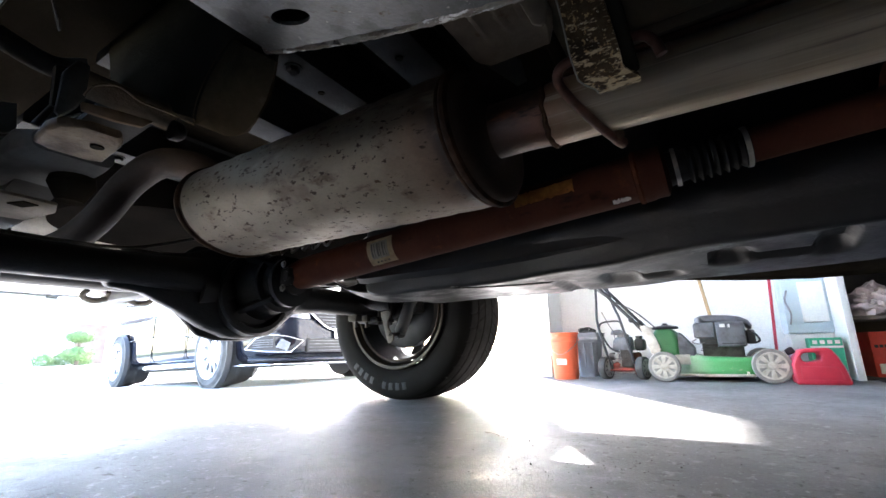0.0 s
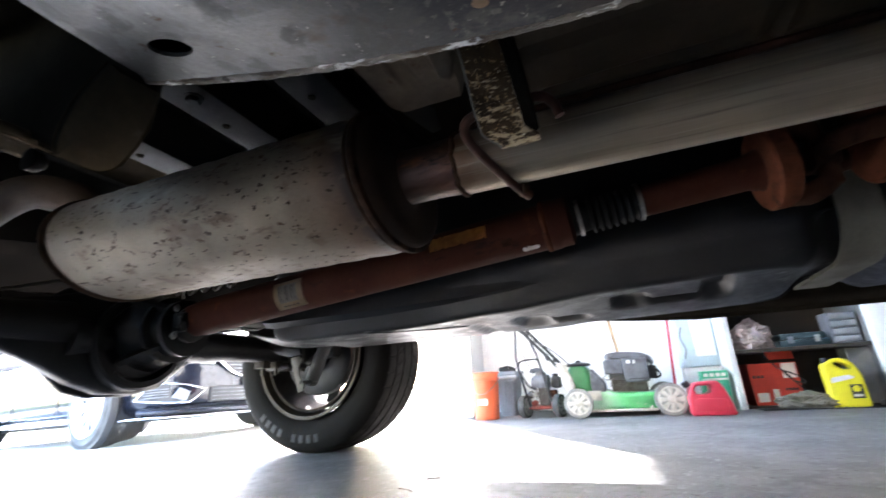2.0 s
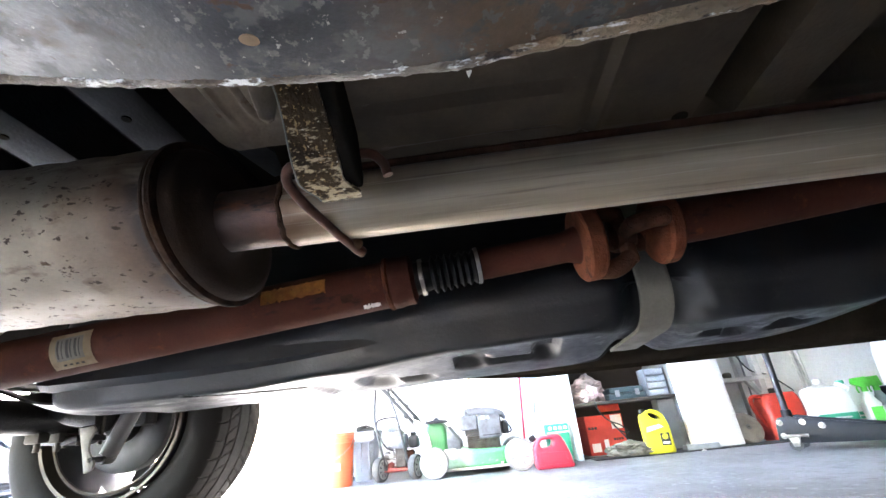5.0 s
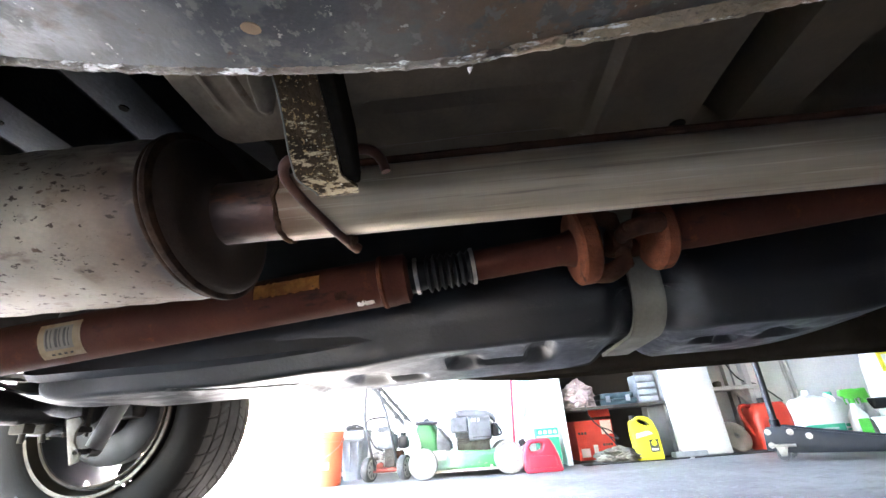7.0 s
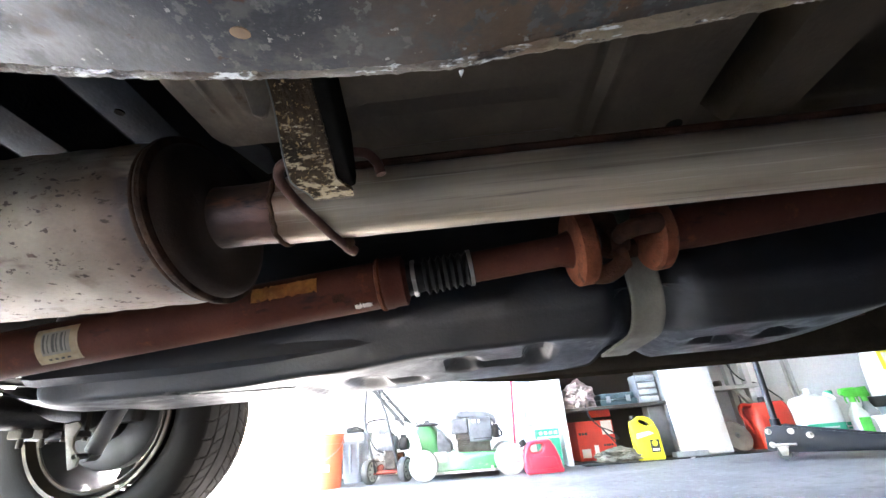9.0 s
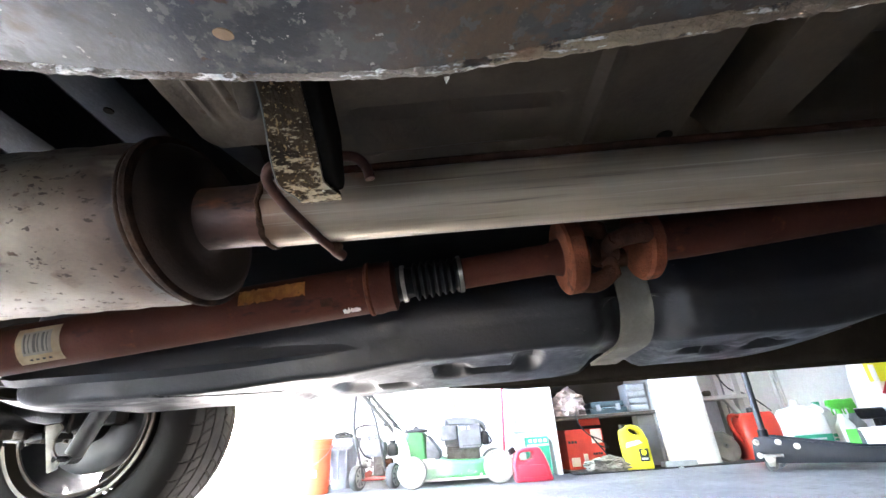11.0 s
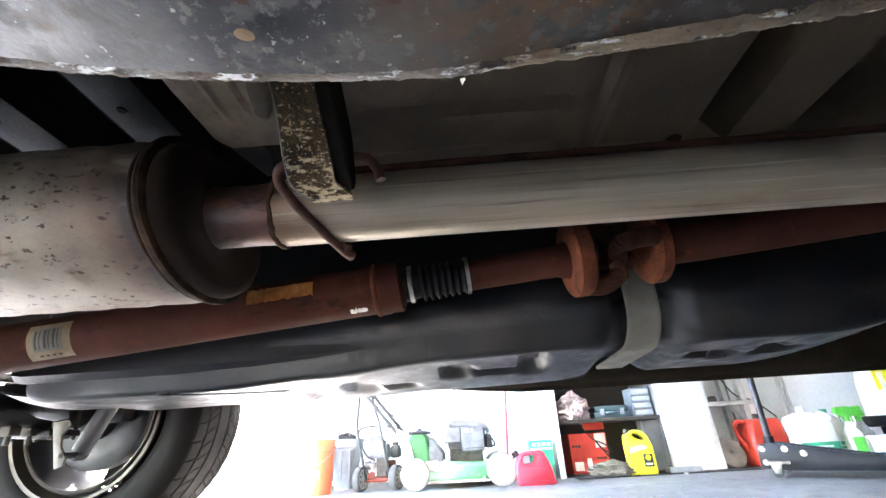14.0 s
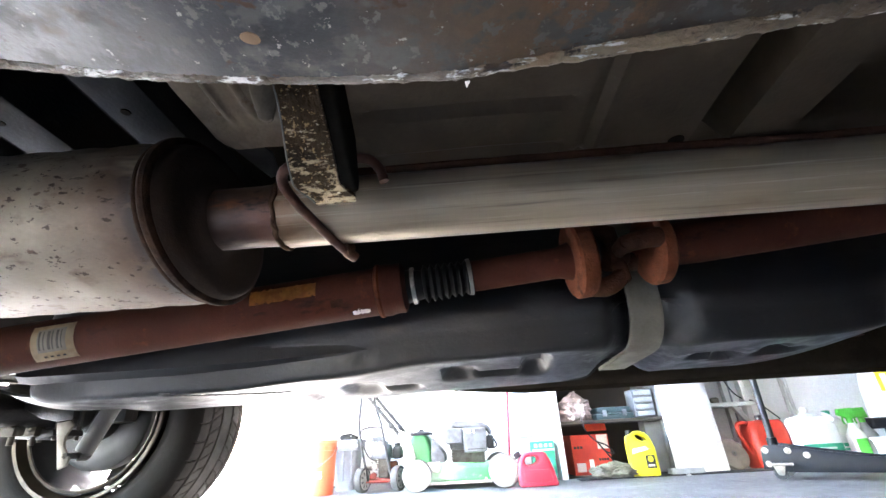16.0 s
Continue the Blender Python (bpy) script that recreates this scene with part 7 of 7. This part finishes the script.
def right_corner():
    d = thing("disc", (1.83, 3.5, 0), "dusty round stone disc leaning against the red can", "disc")
    m = Matrix.Translation((1.82, 3.46, 0.095)) @ Matrix.Rotation(radians(-24), 4, "X") @ Matrix.Rotation(radians(10), 4, "Z")
    part("stone", turned(lathe([(-0.02, 0.012), (-0.02, 0.09), (-0.014, 0.1), (0.014, 0.1), (0.02, 0.09), (0.02, 0.012)], axis="y", seg=40, closed=True), m), M["disc"], d)
    part("bush", turned(lathe([(-0.024, 0.006), (-0.024, 0.018), (0.024, 0.018), (0.024, 0.006)], axis="y", seg=20, closed=True), m), M["grey_board"], d)
    # large red can with an open side handle
    c = thing("fuel_can", (2.05, 3.52, 0), "large red plastic fuel can with a loop handle", "fuel can")
    part("body", loft([[(x, y, z) for x, y in round_rect(1.97 + i, 2.22, 3.42 + i, 3.62 - i, 0.04)] for z, i in ((0.0, 0.01), (0.02, 0.0), (0.2, 0.0), (0.27, 0.02), (0.295, 0.05))]), M["red_can"], c)
    part("loop_handle", tube([(2.0, 3.5, 0.275), (1.955, 3.5, 0.285), (1.925, 3.5, 0.265), (1.93, 3.5, 0.2), (1.96, 3.5, 0.13), (1.985, 3.5, 0.09)], 0.014, 14), M["red_can"], c)
    part("cap", lathe([(0.29, 0.025), (0.325, 0.025), (0.328, 0.018)], (2.1, 3.52, 0), "z", 20), M["trim_black"], c)
    # white jugs with green labels
    for k, (x, y, w, h) in enumerate(((2.36, 3.44, 0.29, 0.35), (2.58, 3.55, 0.17, 0.33))):
        j = thing("jug", (x, y, 0), "white plastic garden chemical jug with a green label", "jug", "white garden jugs")
        part("body", loft([[(px, py, z) for px, py in round_rect(x - w / 2 + i, x + w / 2 - i, y - 0.07 + i * 0.6, y + 0.07 - i * 0.6, 0.035)] for z, i in ((0.0, 0.008), (0.015, 0.0), (h * 0.68, 0.0), (h * 0.84, 0.03), (h * 0.9, w * 0.36), (h * 0.93, w * 0.38))]), M["white_jug"], j)
        part("cap", lathe([(h * 0.92, 0.024), (h, 0.024), (h + 0.003, 0.018)], (x, y, 0), "z", 20), M["green_print"] if k else M["white_jug"], j)
        lb = part("label", box((x - w * 0.42, y - 0.0735, h * 0.1), (x + w * 0.42, y - 0.069, h * 0.38), 0.001), M["green_print"], j, "green printed label")
        for i in range(3):
            part("print_bar", box((x - w * 0.36, y - 0.0745, h * (0.15 + 0.07 * i)), (x + w * (0.1 + 0.08 * i), y - 0.0732, h * (0.18 + 0.07 * i))), M["paper"], lb)
        part("grip", tube([(x + w * 0.3, y - 0.02, h * 0.72), (x + w * 0.46, y - 0.05, h * 0.8), (x + w * 0.3, y - 0.03, h * 0.9)], 0.012, 10), M["white_jug"], j)
    # spray bottles
    for k, (x, y, mat) in enumerate(((2.62, 3.42, M["green_bright"]), (2.73, 3.46, M["white_jug"]))):
        b = thing("spray_bottle", (x, y, 0), "trigger spray bottle with a bright green head", "bottle", "spray bottles")
        part("body", loft([[(px, py, z) for px, py in round_rect(x - 0.05 + i, x + 0.05 - i, y - 0.035 + i * 0.6, y + 0.035 - i * 0.6, 0.02)] for z, i in ((0.0, 0.004), (0.01, 0), (0.17, 0.0), (0.22, 0.025), (0.25, 0.034))]), M["white_jug"] if k == 0 else M["clear"], b)
        part("spray_head", merge(lathe([(0.245, 0.018), (0.275, 0.018)], (x, y, 0), "z", 16), prism([(x - 0.07, 0.3), (x - 0.06, 0.335), (x + 0.03, 0.34), (x + 0.04, 0.275), (x - 0.01, 0.27)], "y", y - 0.014, y + 0.014, 0.004)), M["green_bright"], b)
        part("trigger", tube([(x - 0.03, y, 0.295), (x - 0.045, y, 0.27), (x - 0.04, y, 0.24)], 0.005, 8), M["green_bright"], b)
        part("label", box((x - 0.036, y - 0.038, 0.04), (x + 0.036, y - 0.034, 0.15), 0.001), mat, b)
    # white tub, dark tool and a yellow sack beyond
    w = thing("tub", (2.75, 3.28, 0), "white plastic tub with a red stripe", "tub")
    part("body", lathe([(0.0, 0.0), (0.0, 0.105), (0.14, 0.12), (0.142, 0.128), (0.155, 0.128), (0.155, 0.116), (0.02, 0.1), (0.02, 0.0)], (2.75, 3.28, 0), "z", 40), M["white_jug"], w)
    part("stripe", lathe([(0.03, 0.1075), (0.05, 0.1095)], (2.75, 3.28, 0), "z", 40), M["red"], w)
    g = thing("drill", (2.86, 3.5, 0), "black power tool standing among the bottles", "tool")
    part("body", box((2.79, 3.46, 0.2), (2.97, 3.54, 0.27), 0.02, 3), M["tube_black"], g)
    part("grip", box((2.9, 3.47, 0.0), (2.96, 3.53, 0.21), 0.015), M["tube_black"], g)
    y = thing("sack", (3.1, 3.7, 0), "white and yellow printed sack standing by the wall", "sack")
    bm = loft([[(px, py, z) for px, py in round_rect(3.06 + i, 3.42 - i, 3.6 + i * 0.5, 3.82 - i * 0.5, 0.05)] for z, i in ((0.0, 0.02), (0.03, 0.0), (0.3, -0.008), (0.5, 0.005), (0.6, 0.03), (0.63, 0.06))])
    part("body", rough_up(bm, 0.008, 9), M["white_jug"], y)
    part("yellow_top", rough_up(box((3.055, 3.585, 0.44), (3.42, 3.6, 0.6), 0.006, 3), 0.004, 9), M["yellow"], y, "yellow printed band")
    part("red_mark", prism([(3.11, 0.36), (3.18, 0.46), (3.22, 0.44), (3.16, 0.34)], "y", 3.584, 3.597), M["red"], y)
    part("white_mark", box((3.08, 3.584, 0.4), (3.12, 3.596, 0.56), 0.001), M["paper"], y)
    for k, (x, yy) in enumerate(((2.2, 3.972), (2.62, 3.965), (2.66, 3.965))):
        single("conduit", merge(rod((x, yy, 0.0), (x, yy, 2.6), 0.012, 12)), M["shelf_white"] if k else M["grey_bin"], "thin conduit pipe running up the wall", "pipe", "wall conduits")
    single("cable", tube([(1.98, 3.74, 0.82), (2.08, 3.7, 0.5), (2.2, 3.66, 0.42), (2.34, 3.72, 0.33), (2.42, 3.8, 0.3)], 0.005, 8), M["tube_black"], "black cable drooping from the shelf", "cable")
    single("hose_coil", merge(*[tube([(1.52 + 0.05 * math.cos(a) + 0.012 * k, 3.62 + 0.03 * k, 0.2 + 0.17 * math.sin(a)) for a in [2 * math.pi * i / 20 for i in range(21)]], 0.007, 8, curve=False) for k in range(3)]), M["grey_board"], "grey coiled hose hanging by the shelf", "hose")
    single("floor_mat", box((0.76, 3.3, 0.0), (2.1, 3.47, 0.006), 0.002), M["mat_black"], "thin black mat strip along the shelf", "mat")
    for k, (x, s) in enumerate(((1.7, 0.03), (1.78, 0.022), (1.95, 0.028))):
        single("oddment", rough_up(lathe([(0.428, s), (0.428 + s * 1.2, s * 1.1), (0.43 + s * 1.5, s * 0.6)], (x, 3.7 + 0.02 * k, 0), "z", 16), 0.002, 40), M["rust"] if k == 0 else M["cloth_grey"], "small workshop oddment on the white shelf", "oddment", "shelf oddments")
    single("litter", rough_up(box((1.42, 3.3, 0.0), (1.45, 3.33, 0.006), 0.002), 0.003, 40), M["paper"], "white scrap of litter on the floor", "litter")


def floor_jack():
    t = thing("floor_jack", (1.9, 2.65, 0), "black steel floor jack with its handle raised", "jack")
    m = Matrix.Translation((1.63, 2.83, 0)) @ Matrix.Rotation(radians(-42), 4, "Z")
    side = [(0.0, 0.05), (0.012, 0.15), (0.03, 0.165), (0.08, 0.168), (0.2, 0.145), (0.45, 0.105), (0.72, 0.085), (0.76, 0.06), (0.72, 0.035), (0.12, 0.035)]
    for y in (0.0, 0.2):
        p = part("side_plate", turned(prism(side, "y", y, y + 0.008, 0.002), m), M["jack"], t, "black enamelled side plate")
        for x, z in ((0.03, 0.14), (0.13, 0.137), (0.205, 0.115), (0.03, 0.075)):
            part("rivet", turned(bolt((x, y if y == 0 else y + 0.008, z), (0, -1 if y == 0 else 1, 0), 0.011, 0.007), m), M["clamp"], p)
    part("cross_plate", turned(box((0.05, 0.008, 0.07), (0.7, 0.2, 0.078), 0.002), m), M["jack"], t)
    part("hydraulic_unit", turned(lathe([(0.06, 0.035), (0.3, 0.035), (0.3, 0.02), (0.55, 0.018)], (0, 0.1, 0.09), "x", 24), m), M["jack"], t)
    part("lift_arm", turned(prism([(0.3, 0.06), (0.72, 0.075), (0.74, 0.1), (0.7, 0.105), (0.3, 0.09)], "y", 0.06, 0.15, 0.006), m), M["jack"], t)
    part("saddle", turned(lathe([(0.1, 0.045), (0.11, 0.055), (0.125, 0.055), (0.125, 0.04), (0.115, 0.0)], (0.7, 0.105, 0), "z", 28), m), M["rust_dark"], t)
    for y in (0.012, 0.19):
        c = part("caster", turned(lathe([(y - 0.012, 0.012), (y - 0.012, 0.03), (y + 0.012, 0.03), (y + 0.012, 0.012)], (0.07, 0, 0.03), "y", 24), m), M["trim_black"], t)
        part("caster_fork", turned(prism([(0.045, 0.07), (0.1, 0.07), (0.085, 0.022), (0.06, 0.022)], "y", y - 0.02, y - 0.014, 0.001), m), M["clamp"], c)
    for y in (-0.02, 0.215):
        part("front_wheel", turned(lathe([(y, 0.015), (y, 0.042), (y + 0.022, 0.042), (y + 0.022, 0.015)], (0.7, 0, 0.042), "y", 28), m), M["jack"], t)
    part("handle_socket", turned(lathe([(0.0, 0.026), (0.07, 0.024), (0.072, 0.0)], axis="z", seg=24), m @ Matrix.Translation((0.06, 0.08, 0.13)) @ Matrix.Rotation(radians(1), 4, "Y")), M["jack"], t)
    part("handle", turned(tube([(0, 0, 0.03), (0, 0, 1.15)], 0.0165, 18, curve=False), m @ Matrix.Translation((0.06, 0.08, 0.13)) @ Matrix.Rotation(radians(1), 4, "Y")), M["tube_black"], t, "grey-black tubular handle")
    part("crossbar", turned(rod((0.03, -0.03, 0.075), (0.14, -0.03, 0.075), 0.007), m), M["clamp"], t)


green_mower()
edger()
bucket()
grey_bin()
gas_can(0.475, 3.16)
green_carton()
poles()
white_cabinet()
shelving()
rag("crumpled_rag", (0.84, 3.56, 0.357), (0.115, 0.1, 0.1), 3.3, M["cloth"], "pinkish crumpled rag lying on the dark shelf")
rag("rag", (1.0, 3.38, 0.004), (0.12, 0.06, 0.05), 7.1, M["cloth_grey"], "grey-brown rag heap on the floor")
tool_case()
drawers()
red_box()
yellow_jug()
foam_board()
right_corner()
floor_jack()


# ---- the black saloon on the driveway, nose towards the garage ----
def saloon():
    nose, tail, mid, half = -3.22, -8.05, 3.33, 0.9
    fx, rx = -4.1, -6.98
    g = drive_z(fx)
    slope = math.atan(0.03)
    t = thing("car", (-5.5, mid, drive_z(-5.5)), "glossy black saloon car parked on the sunlit driveway", "car")
    m = Matrix.Translation((-4.09, 3.57, drive_z(-4.1))) @ Matrix.Rotation(radians(-7.6), 4, "Z") @ Matrix.Rotation(-slope, 4, "Y")
    L = nose - tail

    def at(bm):
        return turned(bm, m)
    # body sections: place from the nose, half width, underside, waist height, roof height
    rows = ((0.0, 0.62, 0.3, 0.58, 0.62), (0.05, 0.74, 0.24, 0.66, 0.7), (0.18, 0.84, 0.2, 0.72, 0.77), (0.5, 0.89, 0.19, 0.78, 0.86), (0.9, 0.905, 0.19, 0.83, 0.93), (1.25, 0.91, 0.2, 0.87, 0.98),
            (1.55, 0.91, 0.2, 0.89, 1.12), (2.0, 0.915, 0.2, 0.91, 1.36), (2.5, 0.915, 0.2, 0.92, 1.45), (3.1, 0.91, 0.2, 0.93, 1.43), (3.6, 0.905, 0.2, 0.94, 1.28), (4.0, 0.9, 0.22, 0.94, 1.08),
            (4.5, 0.85, 0.28, 0.93, 1.0), (4.75, 0.76, 0.36, 0.88, 0.93), (4.83, 0.66, 0.42, 0.75, 0.8))
    x_nose = nose - fx
    rings = []
    for d, w, lo, waist, top in rows:
        x = x_nose - d
        cab = top - waist > 0.15
        side = [(0.0, lo), (w * 0.8, lo), (w * 0.97, lo + 0.05), (w, lo + 0.16), (w * 0.985, (lo + waist) / 2), (w * 1.0, waist - 0.1), (w * 0.97, waist), (w * (0.84 if cab else 0.86), waist + (top - waist) * 0.5),
                (w * (0.7 if cab else 0.6), waist + (top - waist) * 0.88), (0.0, top)]
        rings.append([(x, y, z) for y, z in side] + [(x, -y, z) for y, z in reversed(side[1:-1])])
    body = part("body", at(loft(rings)), M["car_paint"], t, "glossy black bodywork")
    sub = body.modifiers.new("smooth", "SUBSURF")
    sub.levels = sub.render_levels = 2
    for s in (-1, 1):
        y = s * 0.875
        for x in (0.0, rx - fx):
            ar = lathe([(y - 0.09, 0.355), (y + s * 0.045, 0.372), (y + s * 0.045, 0.352), (y - 0.09, 0.335)], (x, 0, 0.335), "y", 48, closed=True)
            part("wheel_arch", at(ar), M["trim_black"], t)
            part("arch_liner", at(lathe([(y - s * 0.25, 0.3), (y + s * 0.02, 0.345), (y + s * 0.02, 0.24), (y - s * 0.2, 0.2), (y - s * 0.2, 0.0)], (x, 0, 0.335), "y", 40)), M["trim_black"], t)
            w = part("wheel", at(lathe([(-0.1, 0.24), (-0.105, 0.3), (-0.085, 0.33), (0.085, 0.33), (0.105, 0.3), (0.1, 0.24)], (x, y, 0.33), "y", 56, caps=False)), M["tyre_pale"], t, "low-profile tyre coloured pale as if sunlit")
            rim = [(s * 0.075, 0.0), (s * 0.085, 0.05), (s * 0.07, 0.07), (s * 0.05, 0.2), (s * 0.1, 0.232), (s * 0.108, 0.245), (s * 0.095, 0.25), (0, 0.25)]
            part("rim", at(lathe(rim, (x, y, 0.33), "y", 48)), M["alloy"], w, "bright alloy rim")
            for k in range(10):
                hole = loft([[(-0.008, 0, 0.11), (0.008, 0, 0.11), (0.008, 0.012, 0.11), (-0.008, 0.012, 0.11)], [(-0.017, 0, 0.19), (0.017, 0, 0.19), (0.017, 0.012, 0.19), (-0.017, 0.012, 0.19)]])
                mm = Matrix.Translation((x, y + s * 0.067, 0.33)) @ Matrix.Rotation(2 * math.pi * k / 10, 4, "Y")
                part("rim_gap", at(turned(hole, mm)), M["trim_black"], w)
        # sill strip, door lines, mirror, lamp
        part("sill_strip", at(box((rx - fx + 0.42, s * 0.9 - 0.012, 0.205), (-0.42, s * 0.9 + 0.012, 0.25), 0.006)), M["chrome"], t, "bright sill strip")
        for x in (-0.75, -1.75):
            part("door_gap", at(box((x - 0.004, s * 0.912 - 0.004, 0.28), (x + 0.004, s * 0.912 + 0.004, 0.86))), M["trim_black"], t)
        part("mirror", at(lathe([(-0.06, 0.02), (-0.04, 0.06), (0.06, 0.07), (0.08, 0.02)], (-0.95, s * 1.0, 0.98), "x", 20)), M["car_paint"], t)
        lamp = loft([[(x, s * y, z) for x, y, z in ((xx + 0.012, yy, zl), (xx + 0.014, yy, zh), (xx - 0.06, yy * 0.96, zh), (xx - 0.06, yy * 0.96, zl))] for xx, yy, zl, zh in ((0.872, 0.44, 0.605, 0.64), (0.868, 0.56, 0.61, 0.7), (0.83, 0.71, 0.63, 0.725), (0.7, 0.825, 0.66, 0.735), (0.45, 0.885, 0.7, 0.74))])
        hl = part("headlight", at(lamp), M["lamp_glass"], t, "clear headlight lens")
        for k in range(4):
            part("reflector", at(box((0.872 - 0.018 * k, min(s * (0.5 + 0.05 * k), s * (0.53 + 0.05 * k)), 0.62), (0.892 - 0.018 * k, max(s * (0.5 + 0.05 * k), s * (0.53 + 0.05 * k)), 0.69), 0.004)), M["chrome"], hl)
        ring = [(0.508, 0.872, 0.339), (0.656, 0.85, 0.433), (0.778, 0.783, 0.459), (0.862, 0.664, 0.442), (0.885, 0.501, 0.399), (0.879, 0.629, 0.299), (0.79, 0.776, 0.304), (0.508, 0.872, 0.339)]
        fo = part("fog_recess", at(loft([[(x + d, s * (y + 0.004), z) for x, y, z in ring[:-1]] for d in (-0.03, 0.003)])), M["trim_black"], t, "black fog lamp recess")
        part("recess_trim", at(tube([(x + 0.008, s * (y + 0.006), z) for x, y, z in ring], 0.006, 8, curve=False)), M["chrome"], fo, "thin bright trim round the recess")
        part("fog_lamp", at(loft([[(x + d, s * (y + 0.004), z) for x, y, z in ((0.825, 0.743, 0.342), (0.845, 0.703, 0.417), (0.874, 0.633, 0.38), (0.861, 0.66, 0.31))] for d in (-0.01, 0.014)])), M["lamp_glass"], fo, "angular clear fog lamp")
        for k in range(4):
            part("fog_slat", at(tube([(0.6 + 0.012 * k, s * 0.862, 0.35 + 0.02 * k), (0.72, s * 0.826, 0.352 + 0.02 * k), (0.8, s * 0.768, 0.352 + 0.02 * k)], 0.004, 6)), M["engine"], fo)
        part("crease", at(tube([(-0.6, s * 0.914, 0.52), (-1.1, s * 0.916, 0.575), (-1.8, s * 0.918, 0.6), (-2.5, s * 0.914, 0.59), (-3.0, s * 0.908, 0.57)], 0.006, 8)), M["trim_black"], t, "dark crease along the doors")
        part("side_glass", at(prism([(-1.2, 0.96), (-3.5, 0.98), (-3.2, 1.3), (-2.6, 1.37), (-1.9, 1.33)], "y", s * 0.8 - 0.01, s * 0.8 + 0.01, 0.004)), M["glass_dark"], t)
    grille = part("grille", at(prism([(-0.46, 0.7), (0.46, 0.7), (0.36, 0.6), (0.22, 0.51), (0.0, 0.475), (-0.22, 0.51), (-0.36, 0.6)], "x", x_nose - 0.08, x_nose + 0.012, 0.01)), M["trim_black"], t, "black slatted grille")
    for k in range(7):
        part("slat", at(box((x_nose + 0.008, -0.43 + 0.045 * k, 0.685 - 0.03 * k), (x_nose + 0.022, 0.43 - 0.045 * k, 0.693 - 0.03 * k), 0.002)), M["engine"], grille)
    part("grille_frame", at(tube([(x_nose - 0.02, -0.68, 0.725), (x_nose + 0.012, -0.505, 0.707), (x_nose + 0.015, -0.374, 0.615), (x_nose + 0.015, -0.237, 0.524), (x_nose + 0.018, 0.0, 0.48), (x_nose + 0.015, 0.237, 0.524), (x_nose + 0.015, 0.374, 0.615), (x_nose + 0.012, 0.505, 0.707), (x_nose - 0.02, 0.68, 0.725)], 0.013, 12)), M["chrome"], t, "wide chrome grille frame")
    lip = [(x_nose - 0.02, -0.6, 0.235), (x_nose + 0.03, -0.3, 0.225), (x_nose + 0.04, 0.0, 0.222), (x_nose + 0.03, 0.3, 0.225), (x_nose - 0.02, 0.6, 0.235)]
    part("lip_strip", at(tube([(x_nose - 0.5, -0.9, 0.197), (x_nose - 0.12, -0.81, 0.196), (x_nose + 0.02, -0.476, 0.19), (x_nose + 0.03, 0.0, 0.186), (x_nose + 0.02, 0.476, 0.19), (x_nose - 0.12, 0.81, 0.196)], 0.008, 8)), M["chrome"], t, "bright strip under the bumper")
    part("front_lip", at(tube([(x_nose - 0.3, -0.87, 0.24), (x_nose - 0.12, -0.76, 0.235)] + lip + [(x_nose - 0.12, 0.76, 0.235), (x_nose - 0.3, 0.87, 0.24)], 0.022, 10)), M["car_paint"], t)
    intake = part("lower_intake", at(box((x_nose - 0.06, -0.46, 0.29), (x_nose + 0.01, 0.46, 0.42), 0.01)), M["trim_black"], t, "black lower intake")
    for k in range(4):
        part("slat", at(box((x_nose + 0.006, -0.44, 0.305 + 0.03 * k), (x_nose + 0.016, 0.44, 0.311 + 0.03 * k), 0.002)), M["engine"], intake)
    part("windscreen", at(prism([(-0.72, 1.02), (-1.35, 1.36), (-1.37, 1.34), (-0.74, 1.0)], "y", -0.62, 0.62)), M["glass_dark"], t)
    part("number_plate", at(box((x_nose + 0.02, -0.16, 0.42), (x_nose + 0.03, 0.16, 0.52), 0.003)), M["paper"], t)
    part("under_tray", at(box((rx - fx + 0.3, -0.7, 0.17), (x_nose - 0.2, 0.7, 0.2), 0.01)), M["trim_black"], t)


saloon()
